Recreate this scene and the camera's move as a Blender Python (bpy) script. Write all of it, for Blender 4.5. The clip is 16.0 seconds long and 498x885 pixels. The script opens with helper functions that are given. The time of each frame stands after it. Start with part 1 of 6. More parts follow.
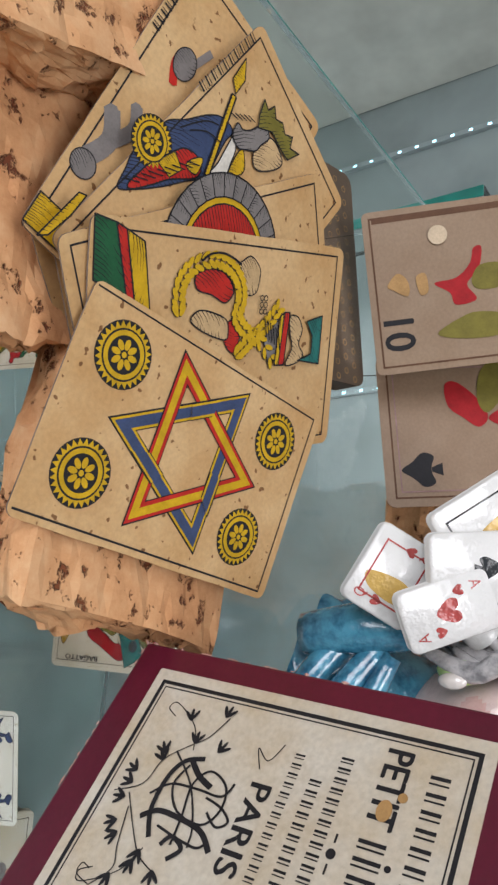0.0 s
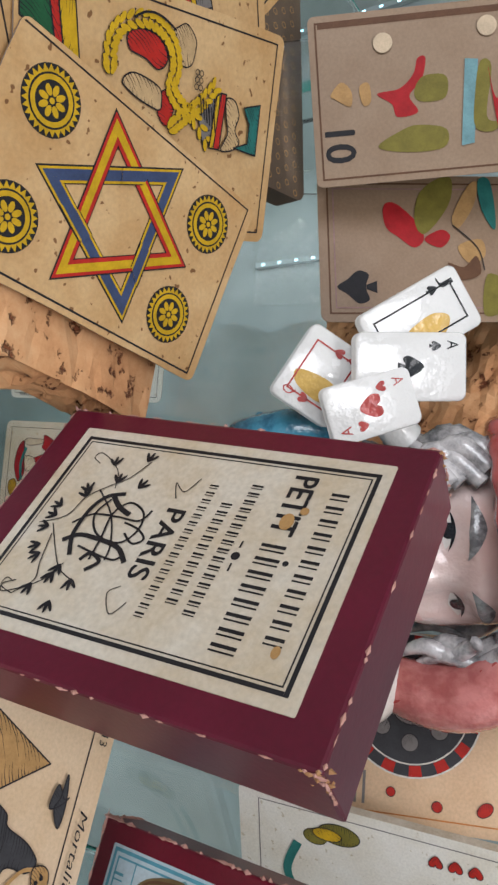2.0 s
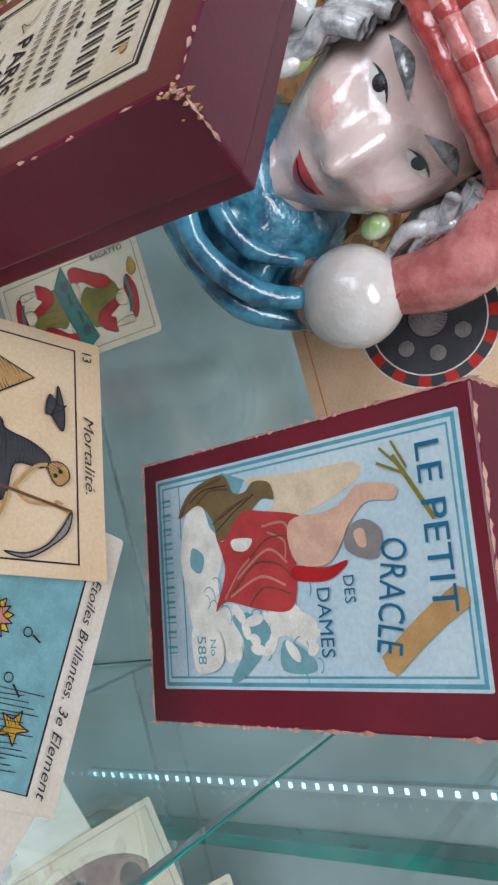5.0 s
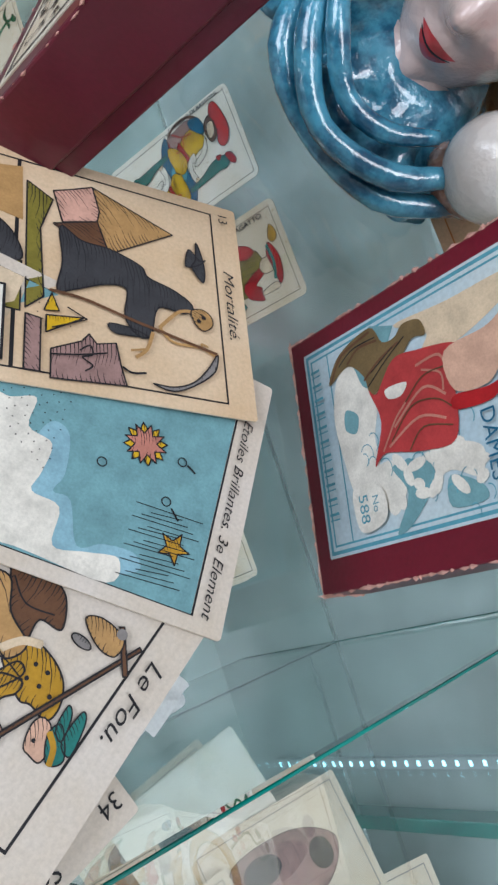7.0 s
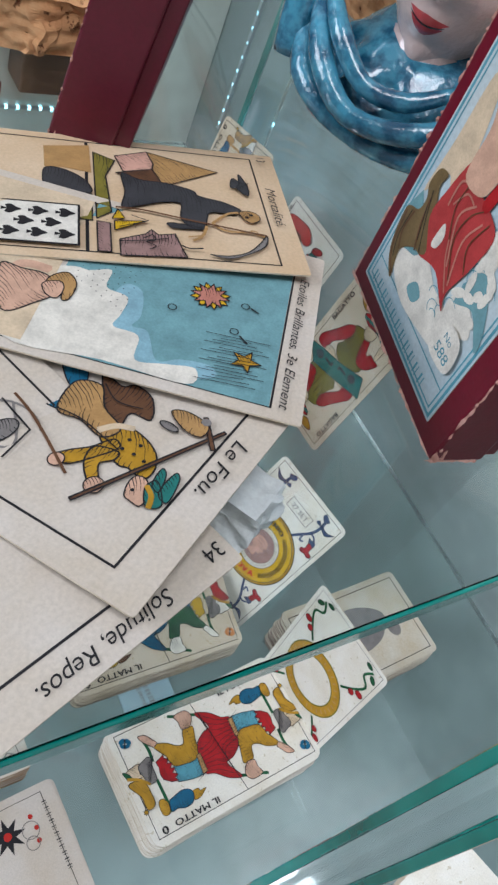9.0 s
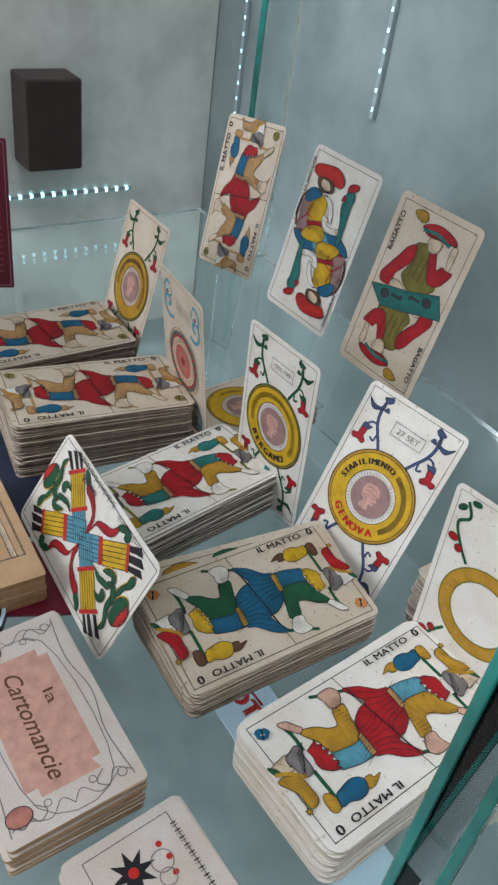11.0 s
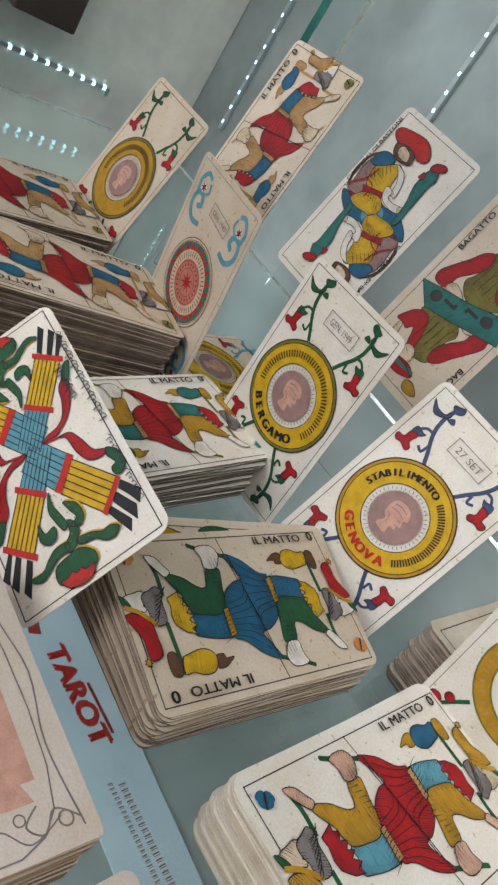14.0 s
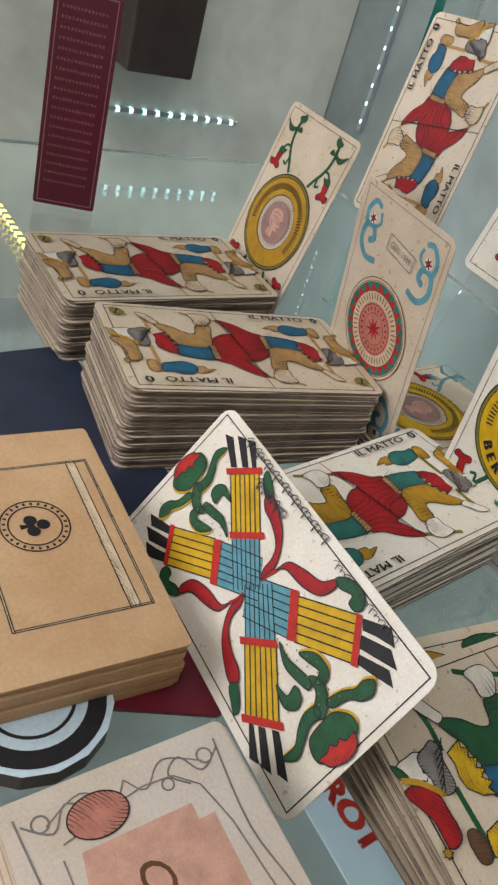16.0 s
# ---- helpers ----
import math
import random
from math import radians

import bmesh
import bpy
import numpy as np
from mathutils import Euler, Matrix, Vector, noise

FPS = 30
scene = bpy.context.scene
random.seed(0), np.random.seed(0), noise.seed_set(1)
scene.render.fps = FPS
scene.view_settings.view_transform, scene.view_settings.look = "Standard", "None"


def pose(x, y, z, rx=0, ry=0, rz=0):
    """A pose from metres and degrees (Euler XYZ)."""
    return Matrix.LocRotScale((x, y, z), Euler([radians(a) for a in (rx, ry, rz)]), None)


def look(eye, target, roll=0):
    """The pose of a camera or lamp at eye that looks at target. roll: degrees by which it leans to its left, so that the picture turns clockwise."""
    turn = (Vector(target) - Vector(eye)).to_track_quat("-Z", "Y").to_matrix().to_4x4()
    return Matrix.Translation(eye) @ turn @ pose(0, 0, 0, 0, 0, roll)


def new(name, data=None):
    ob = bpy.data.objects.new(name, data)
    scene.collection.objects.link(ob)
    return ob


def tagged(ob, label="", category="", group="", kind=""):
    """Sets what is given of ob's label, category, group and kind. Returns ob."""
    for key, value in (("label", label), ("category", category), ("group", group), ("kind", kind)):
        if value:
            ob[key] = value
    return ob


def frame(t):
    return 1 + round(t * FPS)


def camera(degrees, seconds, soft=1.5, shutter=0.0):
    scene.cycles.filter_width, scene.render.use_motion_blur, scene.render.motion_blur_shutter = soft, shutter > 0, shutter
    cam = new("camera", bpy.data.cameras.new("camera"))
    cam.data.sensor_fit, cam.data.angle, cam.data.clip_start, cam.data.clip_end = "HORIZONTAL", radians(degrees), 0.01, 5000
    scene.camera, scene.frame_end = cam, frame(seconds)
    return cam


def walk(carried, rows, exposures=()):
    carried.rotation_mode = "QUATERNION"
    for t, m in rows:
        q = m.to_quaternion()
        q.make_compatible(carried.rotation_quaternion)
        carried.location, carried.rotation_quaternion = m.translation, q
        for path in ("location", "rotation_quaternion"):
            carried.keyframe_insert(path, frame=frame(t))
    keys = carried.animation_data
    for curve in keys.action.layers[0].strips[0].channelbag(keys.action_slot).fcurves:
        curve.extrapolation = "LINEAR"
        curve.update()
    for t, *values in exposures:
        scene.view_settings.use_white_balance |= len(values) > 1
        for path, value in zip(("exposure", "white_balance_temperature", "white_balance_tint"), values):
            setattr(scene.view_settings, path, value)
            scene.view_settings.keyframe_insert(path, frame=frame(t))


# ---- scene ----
cam = camera(35.16, 16.0, 2.5)
PATH = [
    (0.0, pose(-0.0728, -0.2317, 0.4652, 8.67, -55.00, 98.49)),
    (0.5, pose(-0.0726, -0.2221, 0.4588, 6.80, -57.58, 95.44)),
    (1.0, pose(-0.0615, -0.2144, 0.4673, 4.81, -57.50, 95.21)),
    (1.5, pose(-0.0487, -0.2205, 0.4721, 1.29, -57.57, 99.31)),
    (2.0, pose(-0.0399, -0.2246, 0.4735, 0.01, -58.07, 101.20)),
    (2.5, pose(-0.0234, -0.2115, 0.4847, 2.75, -58.23, 98.19)),
    (3.0, pose(-0.0068, -0.2007, 0.4923, 8.92, -58.23, 90.55)),
    (3.2, pose(0.0025, -0.1968, 0.4976, 12.05, -57.84, 86.76)),
    (5.3, pose(0.0453, -0.1995, 0.4805, 20.20, -47.32, 67.16)),
    (5.5, pose(0.0494, -0.1988, 0.4787, 20.06, -45.80, 67.50)),
    (6.0, pose(0.0587, -0.2016, 0.4770, 20.27, -42.59, 67.88)),
    (6.5, pose(0.0707, -0.2007, 0.4728, 21.05, -39.72, 67.87)),
    (7.0, pose(0.0809, -0.1985, 0.4707, 22.80, -36.62, 67.33)),
    (7.5, pose(0.0930, -0.2020, 0.4699, 25.13, -33.26, 66.53)),
    (8.0, pose(0.1134, -0.1981, 0.4666, 27.63, -29.30, 65.60)),
    (8.5, pose(0.1382, -0.1985, 0.4611, 33.43, -24.55, 64.04)),
    (9.0, pose(0.1592, -0.2025, 0.4558, 39.45, -19.89, 62.81)),
    (9.5, pose(0.1830, -0.2002, 0.4351, 44.90, -14.65, 61.61)),
    (10.0, pose(0.2025, -0.1980, 0.4108, 48.87, -9.02, 60.70)),
    (10.2, pose(0.2061, -0.1965, 0.3954, 50.12, -6.88, 60.54)),
    (12.3, pose(0.1705, -0.2151, 0.2164, 59.37, -12.22, 53.76)),
    (12.5, pose(0.1594, -0.2200, 0.2090, 58.64, -16.57, 54.31)),
    (13.0, pose(0.1285, -0.2318, 0.2006, 57.02, -26.49, 56.12)),
    (13.5, pose(0.1145, -0.2295, 0.1995, 55.94, -31.78, 56.75)),
    (14.0, pose(0.1111, -0.2262, 0.2057, 56.05, -31.57, 55.39)),
    (14.5, pose(0.0979, -0.2226, 0.2066, 55.99, -28.12, 54.36)),
    (15.0, pose(0.0845, -0.2150, 0.2057, 55.46, -23.89, 55.20)),
    (15.5, pose(0.0749, -0.2067, 0.2021, 54.74, -19.26, 57.43)),
    (16.0, pose(0.0548, -0.2045, 0.2007, 53.81, -14.98, 60.13)),
]
EXPOSURES = [(0.0, -0.22, 6550, 15), (3.0, -0.28, 6450, 13), (5.5, -0.04, 6050, 11), (10.0, -0.14, 6100, 13), (13.0, -0.14, 6500, 14), (16.0, -0.02, 7000, 15)]
WINDOW_W = 50.0
CEILING_W = 33.0
walk(cam, PATH, EXPOSURES)

# ---- light: a pale room with a window behind the camera and a ceiling panel ----
world = bpy.data.worlds.new("world")
scene.world = world
world.use_nodes = True
wn = world.node_tree
sky = wn.nodes.new("ShaderNodeTexSky")
sky.sky_type = "NISHITA"
sky.sun_disc = False
sky.sun_elevation = radians(35)
sky.sun_rotation = radians(200)
wn.links.new(sky.outputs[0], wn.nodes["Background"].inputs[0])
wn.nodes["Background"].inputs[1].default_value = 0.1


def area_lamp(name, eye, target, sx, sy, watts, col):
    la = bpy.data.lights.new(name, "AREA")
    la.shape, la.size, la.size_y, la.energy, la.color = "RECTANGLE", sx, sy, watts, col
    ob = new(name, la)
    ob.matrix_world = look(eye, target)
    return ob


area_lamp("window_light", (-0.9, -2.35, 1.35), (-0.1, 0.0, 0.3), 1.5, 1.5, WINDOW_W, (0.9, 0.95, 1.0))
area_lamp("ceiling_light", (0.5, -0.7, 2.5), (0.45, -0.6, 0.0), 1.4, 0.7, CEILING_W, (0.96, 0.98, 1.0))


# ---- materials ----
def nodes_of(name):
    m = bpy.data.materials.new(name)
    m.use_nodes = True
    nt = m.node_tree
    return m, nt, nt.nodes["Principled BSDF"]


def noise_node(nt, scale, detail=4.0, rough=0.6):
    tc = nt.nodes.new("ShaderNodeTexCoord")
    n = nt.nodes.new("ShaderNodeTexNoise")
    n.inputs["Scale"].default_value, n.inputs["Detail"].default_value, n.inputs["Roughness"].default_value = scale, detail, rough
    nt.links.new(tc.outputs["Object"], n.inputs["Vector"])
    return n


def ramp(nt, src, stops):
    r = nt.nodes.new("ShaderNodeValToRGB")
    el = r.color_ramp.elements
    while len(el) < len(stops):
        el.new(0.5)
    for e, (p, c) in zip(el, stops):
        e.position, e.color = p, (*c, 1)
    nt.links.new(src, r.inputs[0])
    return r


def mul(nt, a, b, fac=1.0):
    mx = nt.nodes.new("ShaderNodeMix")
    mx.data_type, mx.blend_type = "RGBA", "MULTIPLY"
    mx.inputs[0].default_value = fac
    nt.links.new(a, mx.inputs[6])
    nt.links.new(b, mx.inputs[7])
    return mx.outputs[2]


def bump(nt, b, src, strength, dist):
    bp = nt.nodes.new("ShaderNodeBump")
    bp.inputs["Strength"].default_value, bp.inputs["Distance"].default_value = strength, dist
    nt.links.new(src, bp.inputs["Height"])
    nt.links.new(bp.outputs[0], b.inputs["Normal"])


def surface(name, col, dirt=(0.75, 0.7, 0.6), rough=0.5, big=60.0, fine=900.0, spot=None, coat=0.0, spec=0.4):
    """Paper, card or print: large stains, fine grain, and specks where asked for."""
    m, nt, b = nodes_of(name)
    n1, n2 = noise_node(nt, big, 5.0), noise_node(nt, fine, 3.0)
    c = ramp(nt, n1.outputs[0], [(0.3, tuple(x * d for x, d in zip(col, dirt))), (0.62, col)])
    g = ramp(nt, n2.outputs[0], [(0.3, (0.86, 0.86, 0.86)), (0.65, (1, 1, 1))])
    out = mul(nt, c.outputs[0], g.outputs[0])
    if spot:
        n3 = noise_node(nt, 330.0, 2.0, 0.5)
        s = ramp(nt, n3.outputs[0], [(0.31, spot), (0.335, (1, 1, 1))])
        out = mul(nt, out, s.outputs[0])
    nt.links.new(out, b.inputs["Base Color"])
    b.inputs["Roughness"].default_value = rough
    b.inputs["Specular IOR Level"].default_value = spec
    b.inputs["Coat Weight"].default_value = coat
    b.inputs["Coat Roughness"].default_value = 0.15
    bump(nt, b, n2.outputs[0], 0.15, 0.0003)
    return m


INK = {}


def ink(key):
    return INK[key]


for key, col in dict(black=(0.018, 0.017, 0.02), red=(0.4, 0.012, 0.016), scarlet=(0.5, 0.024, 0.016), yellow=(0.62, 0.38, 0.012), gold=(0.46, 0.25, 0.02),
                     blue=(0.05, 0.075, 0.16), teal=(0.012, 0.12, 0.22), green=(0.014, 0.1, 0.04), sea=(0.022, 0.17, 0.15), brown=(0.13, 0.06, 0.03),
                     grey=(0.22, 0.2, 0.19), lightblue=(0.25, 0.44, 0.52), sky=(0.17, 0.34, 0.37), rose=(0.5, 0.2, 0.15), skin=(0.62, 0.38, 0.27), white=(0.74, 0.7, 0.62),
                     ochre=(0.45, 0.26, 0.1), orange=(0.6, 0.22, 0.06), pale=(0.66, 0.52, 0.36), turquoise=(0.1, 0.32, 0.4), olive=(0.2, 0.17, 0.03), pink=(0.6, 0.34, 0.26),
                     mauve=(0.33, 0.2, 0.18), darkgrey=(0.05, 0.05, 0.055), parchment=(0.6, 0.41, 0.21), bronze=(0.17, 0.115, 0.05), faded=(0.43, 0.045, 0.045)).items():
    INK[key] = surface("ink_" + key, col, (0.72, 0.72, 0.72), 0.55, 160.0, 1800.0, None, 0.0, 0.22)

PAPER = surface("paper_white", (0.74, 0.71, 0.64), (0.88, 0.84, 0.76), 0.42, 45.0, 1200.0, (0.75, 0.7, 0.6), 0.06)
PAPER_AGED = surface("paper_aged", (0.62, 0.53, 0.42), (0.85, 0.8, 0.7), 0.45, 40.0, 1100.0, (0.7, 0.62, 0.5), 0.05)
PAPER_OLD = surface("paper_old", (0.62, 0.41, 0.2), (0.78, 0.66, 0.5), 0.5, 45.0, 900.0, (0.35, 0.25, 0.18))
PAPER_CREAM = surface("paper_cream", (0.6, 0.54, 0.48), (0.88, 0.82, 0.72), 0.5, 35.0, 1200.0)
PAPER_BUFF = surface("paper_buff", (0.66, 0.5, 0.34), (0.84, 0.76, 0.64), 0.5, 30.0, 1200.0)
PAPER_TAN = surface("paper_tan", (0.55, 0.36, 0.2), (0.85, 0.76, 0.66), 0.65, 30.0, 800.0)
PAPER_BLUE = surface("paper_pale_blue", (0.54, 0.69, 0.77), (0.9, 0.92, 0.95), 0.3, 30.0, 600.0, None, 0.3)
EDGE = surface("card_edge", (0.27, 0.21, 0.17), (0.45, 0.42, 0.4), 0.75, 120.0, 1500.0)
EDGE_WHITE = surface("card_edge_white", (0.66, 0.58, 0.46), (0.75, 0.7, 0.62), 0.7, 120.0, 1500.0)
MAROON = surface("maroon_board", (0.115, 0.006, 0.023), (0.75, 0.7, 0.75), 0.38, 35.0, 700.0, None, 0.12)
CRIMSON = surface("crimson_board", (0.145, 0.004, 0.018), (0.75, 0.7, 0.7), 0.4, 35.0, 700.0, None, 0.1)
WORN = surface("worn_board", (0.58, 0.32, 0.27), (0.7, 0.62, 0.55), 0.8, 200.0, 1200.0)
TORN = surface("torn_board", (0.5, 0.28, 0.13), (0.6, 0.5, 0.42), 0.85, 300.0, 1500.0)
LABEL = surface("label_paper", (0.6, 0.55, 0.46), (0.86, 0.76, 0.62), 0.5, 55.0, 900.0)
BROWN_BACK = surface("brown_back", (0.11, 0.075, 0.05), (0.7, 0.7, 0.7), 0.55, 60.0, 700.0)
DARK_BOX = surface("dark_box", (0.05, 0.035, 0.03), (0.7, 0.7, 0.7), 0.5)
PUTTY = surface("putty", (0.72, 0.74, 0.72), (0.85, 0.9, 0.95), 0.6)


def stone_mat():
    m, nt, b = nodes_of("travertine")
    n1, n2 = noise_node(nt, 38.0, 8.0, 0.75), noise_node(nt, 150.0, 4.0, 0.75)
    c = ramp(nt, n1.outputs[0], [(0.3, (0.4, 0.16, 0.06)), (0.5, (0.6, 0.31, 0.14)), (0.7, (0.7, 0.44, 0.24))])
    d = ramp(nt, n2.outputs[0], [(0.34, (0.3, 0.16, 0.09)), (0.41, (1, 1, 1))])
    nt.links.new(mul(nt, c.outputs[0], d.outputs[0]), b.inputs["Base Color"])
    b.inputs["Roughness"].default_value = 0.85
    bump(nt, b, d.outputs[0], 0.9, 0.002)
    return m


STONE = stone_mat()


def glass_mat(name, col, rough=0.0, ior=1.45):
    m, nt, b = nodes_of(name)
    b.inputs["Base Color"].default_value = (*col, 1)
    b.inputs["Transmission Weight"].default_value = 1.0
    n = noise_node(nt, 6.0, 3.0)
    r = ramp(nt, n.outputs[0], [(0.4, (rough, rough, rough)), (0.8, (rough + 0.03,) * 3)])
    nt.links.new(r.outputs[0], b.inputs["Roughness"])
    b.inputs["IOR"].default_value = ior
    return m


GLASS = glass_mat("shelf_glass", (0.9, 0.965, 0.955))
ACRYLIC = glass_mat("clear_acrylic", (0.96, 0.975, 0.97), 0.01, 1.1)


def plain(name, col, rough, metal=0.0, coat=0.0, var=0.85, scale=20.0):
    m, nt, b = nodes_of(name)
    n = noise_node(nt, scale, 4.0)
    c = ramp(nt, n.outputs[0], [(0.35, tuple(x * var for x in col)), (0.65, col)])
    nt.links.new(c.outputs[0], b.inputs["Base Color"])
    b.inputs["Roughness"].default_value, b.inputs["Metallic"].default_value, b.inputs["Coat Weight"].default_value = rough, metal, coat
    b.inputs["Coat Roughness"].default_value = 0.04
    return m


GREEN_EDGE = plain("glass_edge_green", (0.005, 0.27, 0.22), 0.1, 0.0, 1.0, 0.35, 14.0)
# Case back and base: shade painted dark, cloudy reflections put into the mottling.
PANEL_SHADED = plain("shaded_back_panel", (0.31, 0.375, 0.37), 0.16, 0.0, 0.3, 0.72, 11.0)
# Same panelling, painted lighter and mottled for the room's light mirrored in it.
PANEL_SIDE_LIT = plain("lit_side_panel", (0.74, 0.78, 0.71), 0.2, 0.0, 0.3, 0.72, 13.0)
PLASTER = plain("room_plaster", (0.7, 0.7, 0.68), 0.8, 0.0, 0.0, 0.95, 2.0)
ROOM_FLOOR = plain("room_floor", (0.28, 0.24, 0.2), 0.5, 0.0, 0.0, 0.8, 3.0)
STRIP = plain("led_tape", (0.34, 0.41, 0.42), 0.4)


def glow(name, col, strength):
    m, nt, b = nodes_of(name)
    b.inputs["Base Color"].default_value = (*col, 1)
    b.inputs["Emission Color"].default_value = (*col, 1)
    b.inputs["Emission Strength"].default_value = strength
    return m


LED = glow("led_cold", (0.42, 0.85, 1.0), 4.0)
LED_WARM = glow("led_yellow", (1.0, 0.72, 0.12), 4.0)

# ---- meshes ----
MM = 0.001


def mesh_ob(name, verts, faces, mats, parent=None, label="", face_mats=None, smooth=False):
    me = bpy.data.meshes.new(name)
    me.from_pydata(verts, [], faces)
    for m in mats if isinstance(mats, (list, tuple)) else [mats]:
        me.materials.append(m)
    if face_mats:
        for p, k in zip(me.polygons, face_mats):
            p.material_index = k
    if smooth:
        for p in me.polygons:
            p.use_smooth = True
    me.update()
    ob = new(name, me)
    if parent:
        ob.parent = parent
    if label:
        ob["label"] = label
    return ob


def axes(c, x, y):
    """A pose from a centre in millimetres and the directions of the sheet's width and height."""
    x, y = Vector(x).normalized(), Vector(y)
    y = (y - x * y.dot(x)).normalized()
    m = Matrix((x, y, x.cross(y))).transposed().to_4x4()
    m.translation = Vector(c) * MM
    return m


def outline(w, h, r, n=4):
    pts = []
    for cx, cy, a0 in ((w / 2 - r, h / 2 - r, 0), (-w / 2 + r, h / 2 - r, 90), (-w / 2 + r, -h / 2 + r, 180), (w / 2 - r, -h / 2 + r, 270)):
        for k in range(n + 1):
            a = radians(a0 + 90 * k / n)
            pts.append((cx + r * math.cos(a), cy + r * math.sin(a)))
    return pts


def slab(name, w, h, t, r, mats, top=0.0, parent=None, bend=0.0, label="", lump=0.0):
    """A rounded sheet, its face at z = top, t thick, in millimetres; mats: face and edge."""
    pts = outline(w, h, r)
    if bend or lump:
        dense = []
        for i, p in enumerate(pts):
            q = pts[(i + 1) % len(pts)]
            k = max(1, int(math.dist(p, q) / 7))
            dense += [(p[0] + (q[0] - p[0]) * j / k, p[1] + (q[1] - p[1]) * j / k) for j in range(k)]
        pts = dense
    n = len(pts)
    lift = [bend * (abs(y) / (h / 2)) ** 2 for x, y in pts]
    if lump:
        pts = [(x + lump * noise.noise((x * .2, y * .2, 1)), y + lump * noise.noise((x * .2, y * .2, 7))) for x, y in pts]
    v = [(x * MM, y * MM, (top + l) * MM) for (x, y), l in zip(pts, lift)] + [(x * MM, y * MM, (top - t + l) * MM) for (x, y), l in zip(pts, lift)]
    f = [list(range(n)), list(range(2 * n - 1, n - 1, -1))] + [[n + i, n + (i + 1) % n, (i + 1) % n, i] for i in range(n)]
    return mesh_ob(name, v, f, list(mats), parent, label, [0, 0] + [1] * n)


def block(name, lo, hi, m, parent=None, label="", chamfer=0.6, mats=None):
    """A chamfered box between two corners, in millimetres."""
    bm = bmesh.new()
    bmesh.ops.create_cube(bm, size=1)
    for v in bm.verts:
        v.co = Vector([(lo[i] + hi[i]) / 2 + v.co[i] * (hi[i] - lo[i]) for i in range(3)]) * MM
    if chamfer:
        bmesh.ops.bevel(bm, geom=bm.edges[:], offset=chamfer * MM, segments=2, affect="EDGES", profile=0.5)
    me = bpy.data.meshes.new(name)
    bm.to_mesh(me)
    bm.free()
    me.materials.append(m)
    ob = new(name, me)
    if parent:
        ob.parent = parent
    if label:
        ob["label"] = label
    return ob


# ---- flat drawing, in millimetres on a sheet ----
def disc(u, v, r, ry=None, rot=0.0, n=28):
    ry = r if ry is None else ry
    c, s = math.cos(radians(rot)), math.sin(radians(rot))
    out = []
    for k in range(n):
        x, y = r * math.cos(2 * math.pi * k / n), ry * math.sin(2 * math.pi * k / n)
        out.append((u + c * x - s * y, v + s * x + c * y))
    return [out]


def ring(u, v, r0, r1, n=40, ry=1.0, a0=0, a1=360):
    out = []
    for k in range(n):
        a, b = radians(a0 + (a1 - a0) * k / n), radians(a0 + (a1 - a0) * (k + 1) / n)
        out.append([(u + r0 * math.cos(a), v + ry * r0 * math.sin(a)), (u + r1 * math.cos(a), v + ry * r1 * math.sin(a)),
                    (u + r1 * math.cos(b), v + ry * r1 * math.sin(b)), (u + r0 * math.cos(b), v + ry * r0 * math.sin(b))])
    return out


def bar(u0, v0, u1, v1):
    return [[(u0, v0), (u1, v0), (u1, v1), (u0, v1)]]


def border(w, h, t, u=0.0, v=0.0):
    a, b = w / 2, h / 2
    return bar(u - a, v - b, u + a, v - b + t) + bar(u - a, v + b - t, u + a, v + b) + bar(u - a, v - b + t, u - a + t, v + b - t) + bar(u + a - t, v - b + t, u + a, v + b - t)


def stroke(pts, w, w1=None):
    w1 = w if w1 is None else w1
    out, n = [], len(pts) - 1
    for i in range(n):
        (x0, y0), (x1, y1) = pts[i], pts[i + 1]
        d = math.hypot(x1 - x0, y1 - y0) or 1e-6
        a, b = (w + (w1 - w) * i / n) / 2, (w + (w1 - w) * (i + 1) / n) / 2
        nx, ny = -(y1 - y0) / d, (x1 - x0) / d
        out.append([(x0 + nx * a, y0 + ny * a), (x0 - nx * a, y0 - ny * a), (x1 - nx * b, y1 - ny * b), (x1 + nx * b, y1 + ny * b)])
        if i:
            out += disc(x0, y0, a, n=8)
    return out


def smooth(pts, k=5, closed=True):
    out, n = [], len(pts)
    for i in range(n if closed else n - 1):
        p = [pts[(i + j) % n] if closed else pts[min(max(i + j, 0), n - 1)] for j in (-1, 0, 1, 2)]
        for s in range(k):
            t = s / k
            out.append(tuple(0.5 * (2 * p[1][a] + (p[2][a] - p[0][a]) * t + (2 * p[0][a] - 5 * p[1][a] + 4 * p[2][a] - p[3][a]) * t * t
                                    + (3 * p[1][a] - p[0][a] - 3 * p[2][a] + p[3][a]) * t ** 3) for a in (0, 1)))
    return out if closed else out + [pts[-1]]


def blob(*pts):
    return [smooth(list(pts))]


def line(w, *pts, w1=None):
    return stroke(smooth(list(pts), 5, False), w, w1)


def spikes(u, v, r0, r1, n, rot=0.0):
    return [[(u + (r1 if k % 2 == 0 else r0) * math.cos(math.pi * k / n + radians(rot)), v + (r1 if k % 2 == 0 else r0) * math.sin(math.pi * k / n + radians(rot))) for k in range(2 * n)]]


def moved(polys, du=0.0, dv=0.0, rot=0.0, s=1.0, sv=None):
    c, q, sv = math.cos(radians(rot)), math.sin(radians(rot)), s if sv is None else sv
    return [[(du + c * x * s - q * y * sv, dv + q * x * s + c * y * sv) for x, y in p] for p in polys]


def both(polys):
    return polys + moved(polys, rot=180)


GLYPH = {}


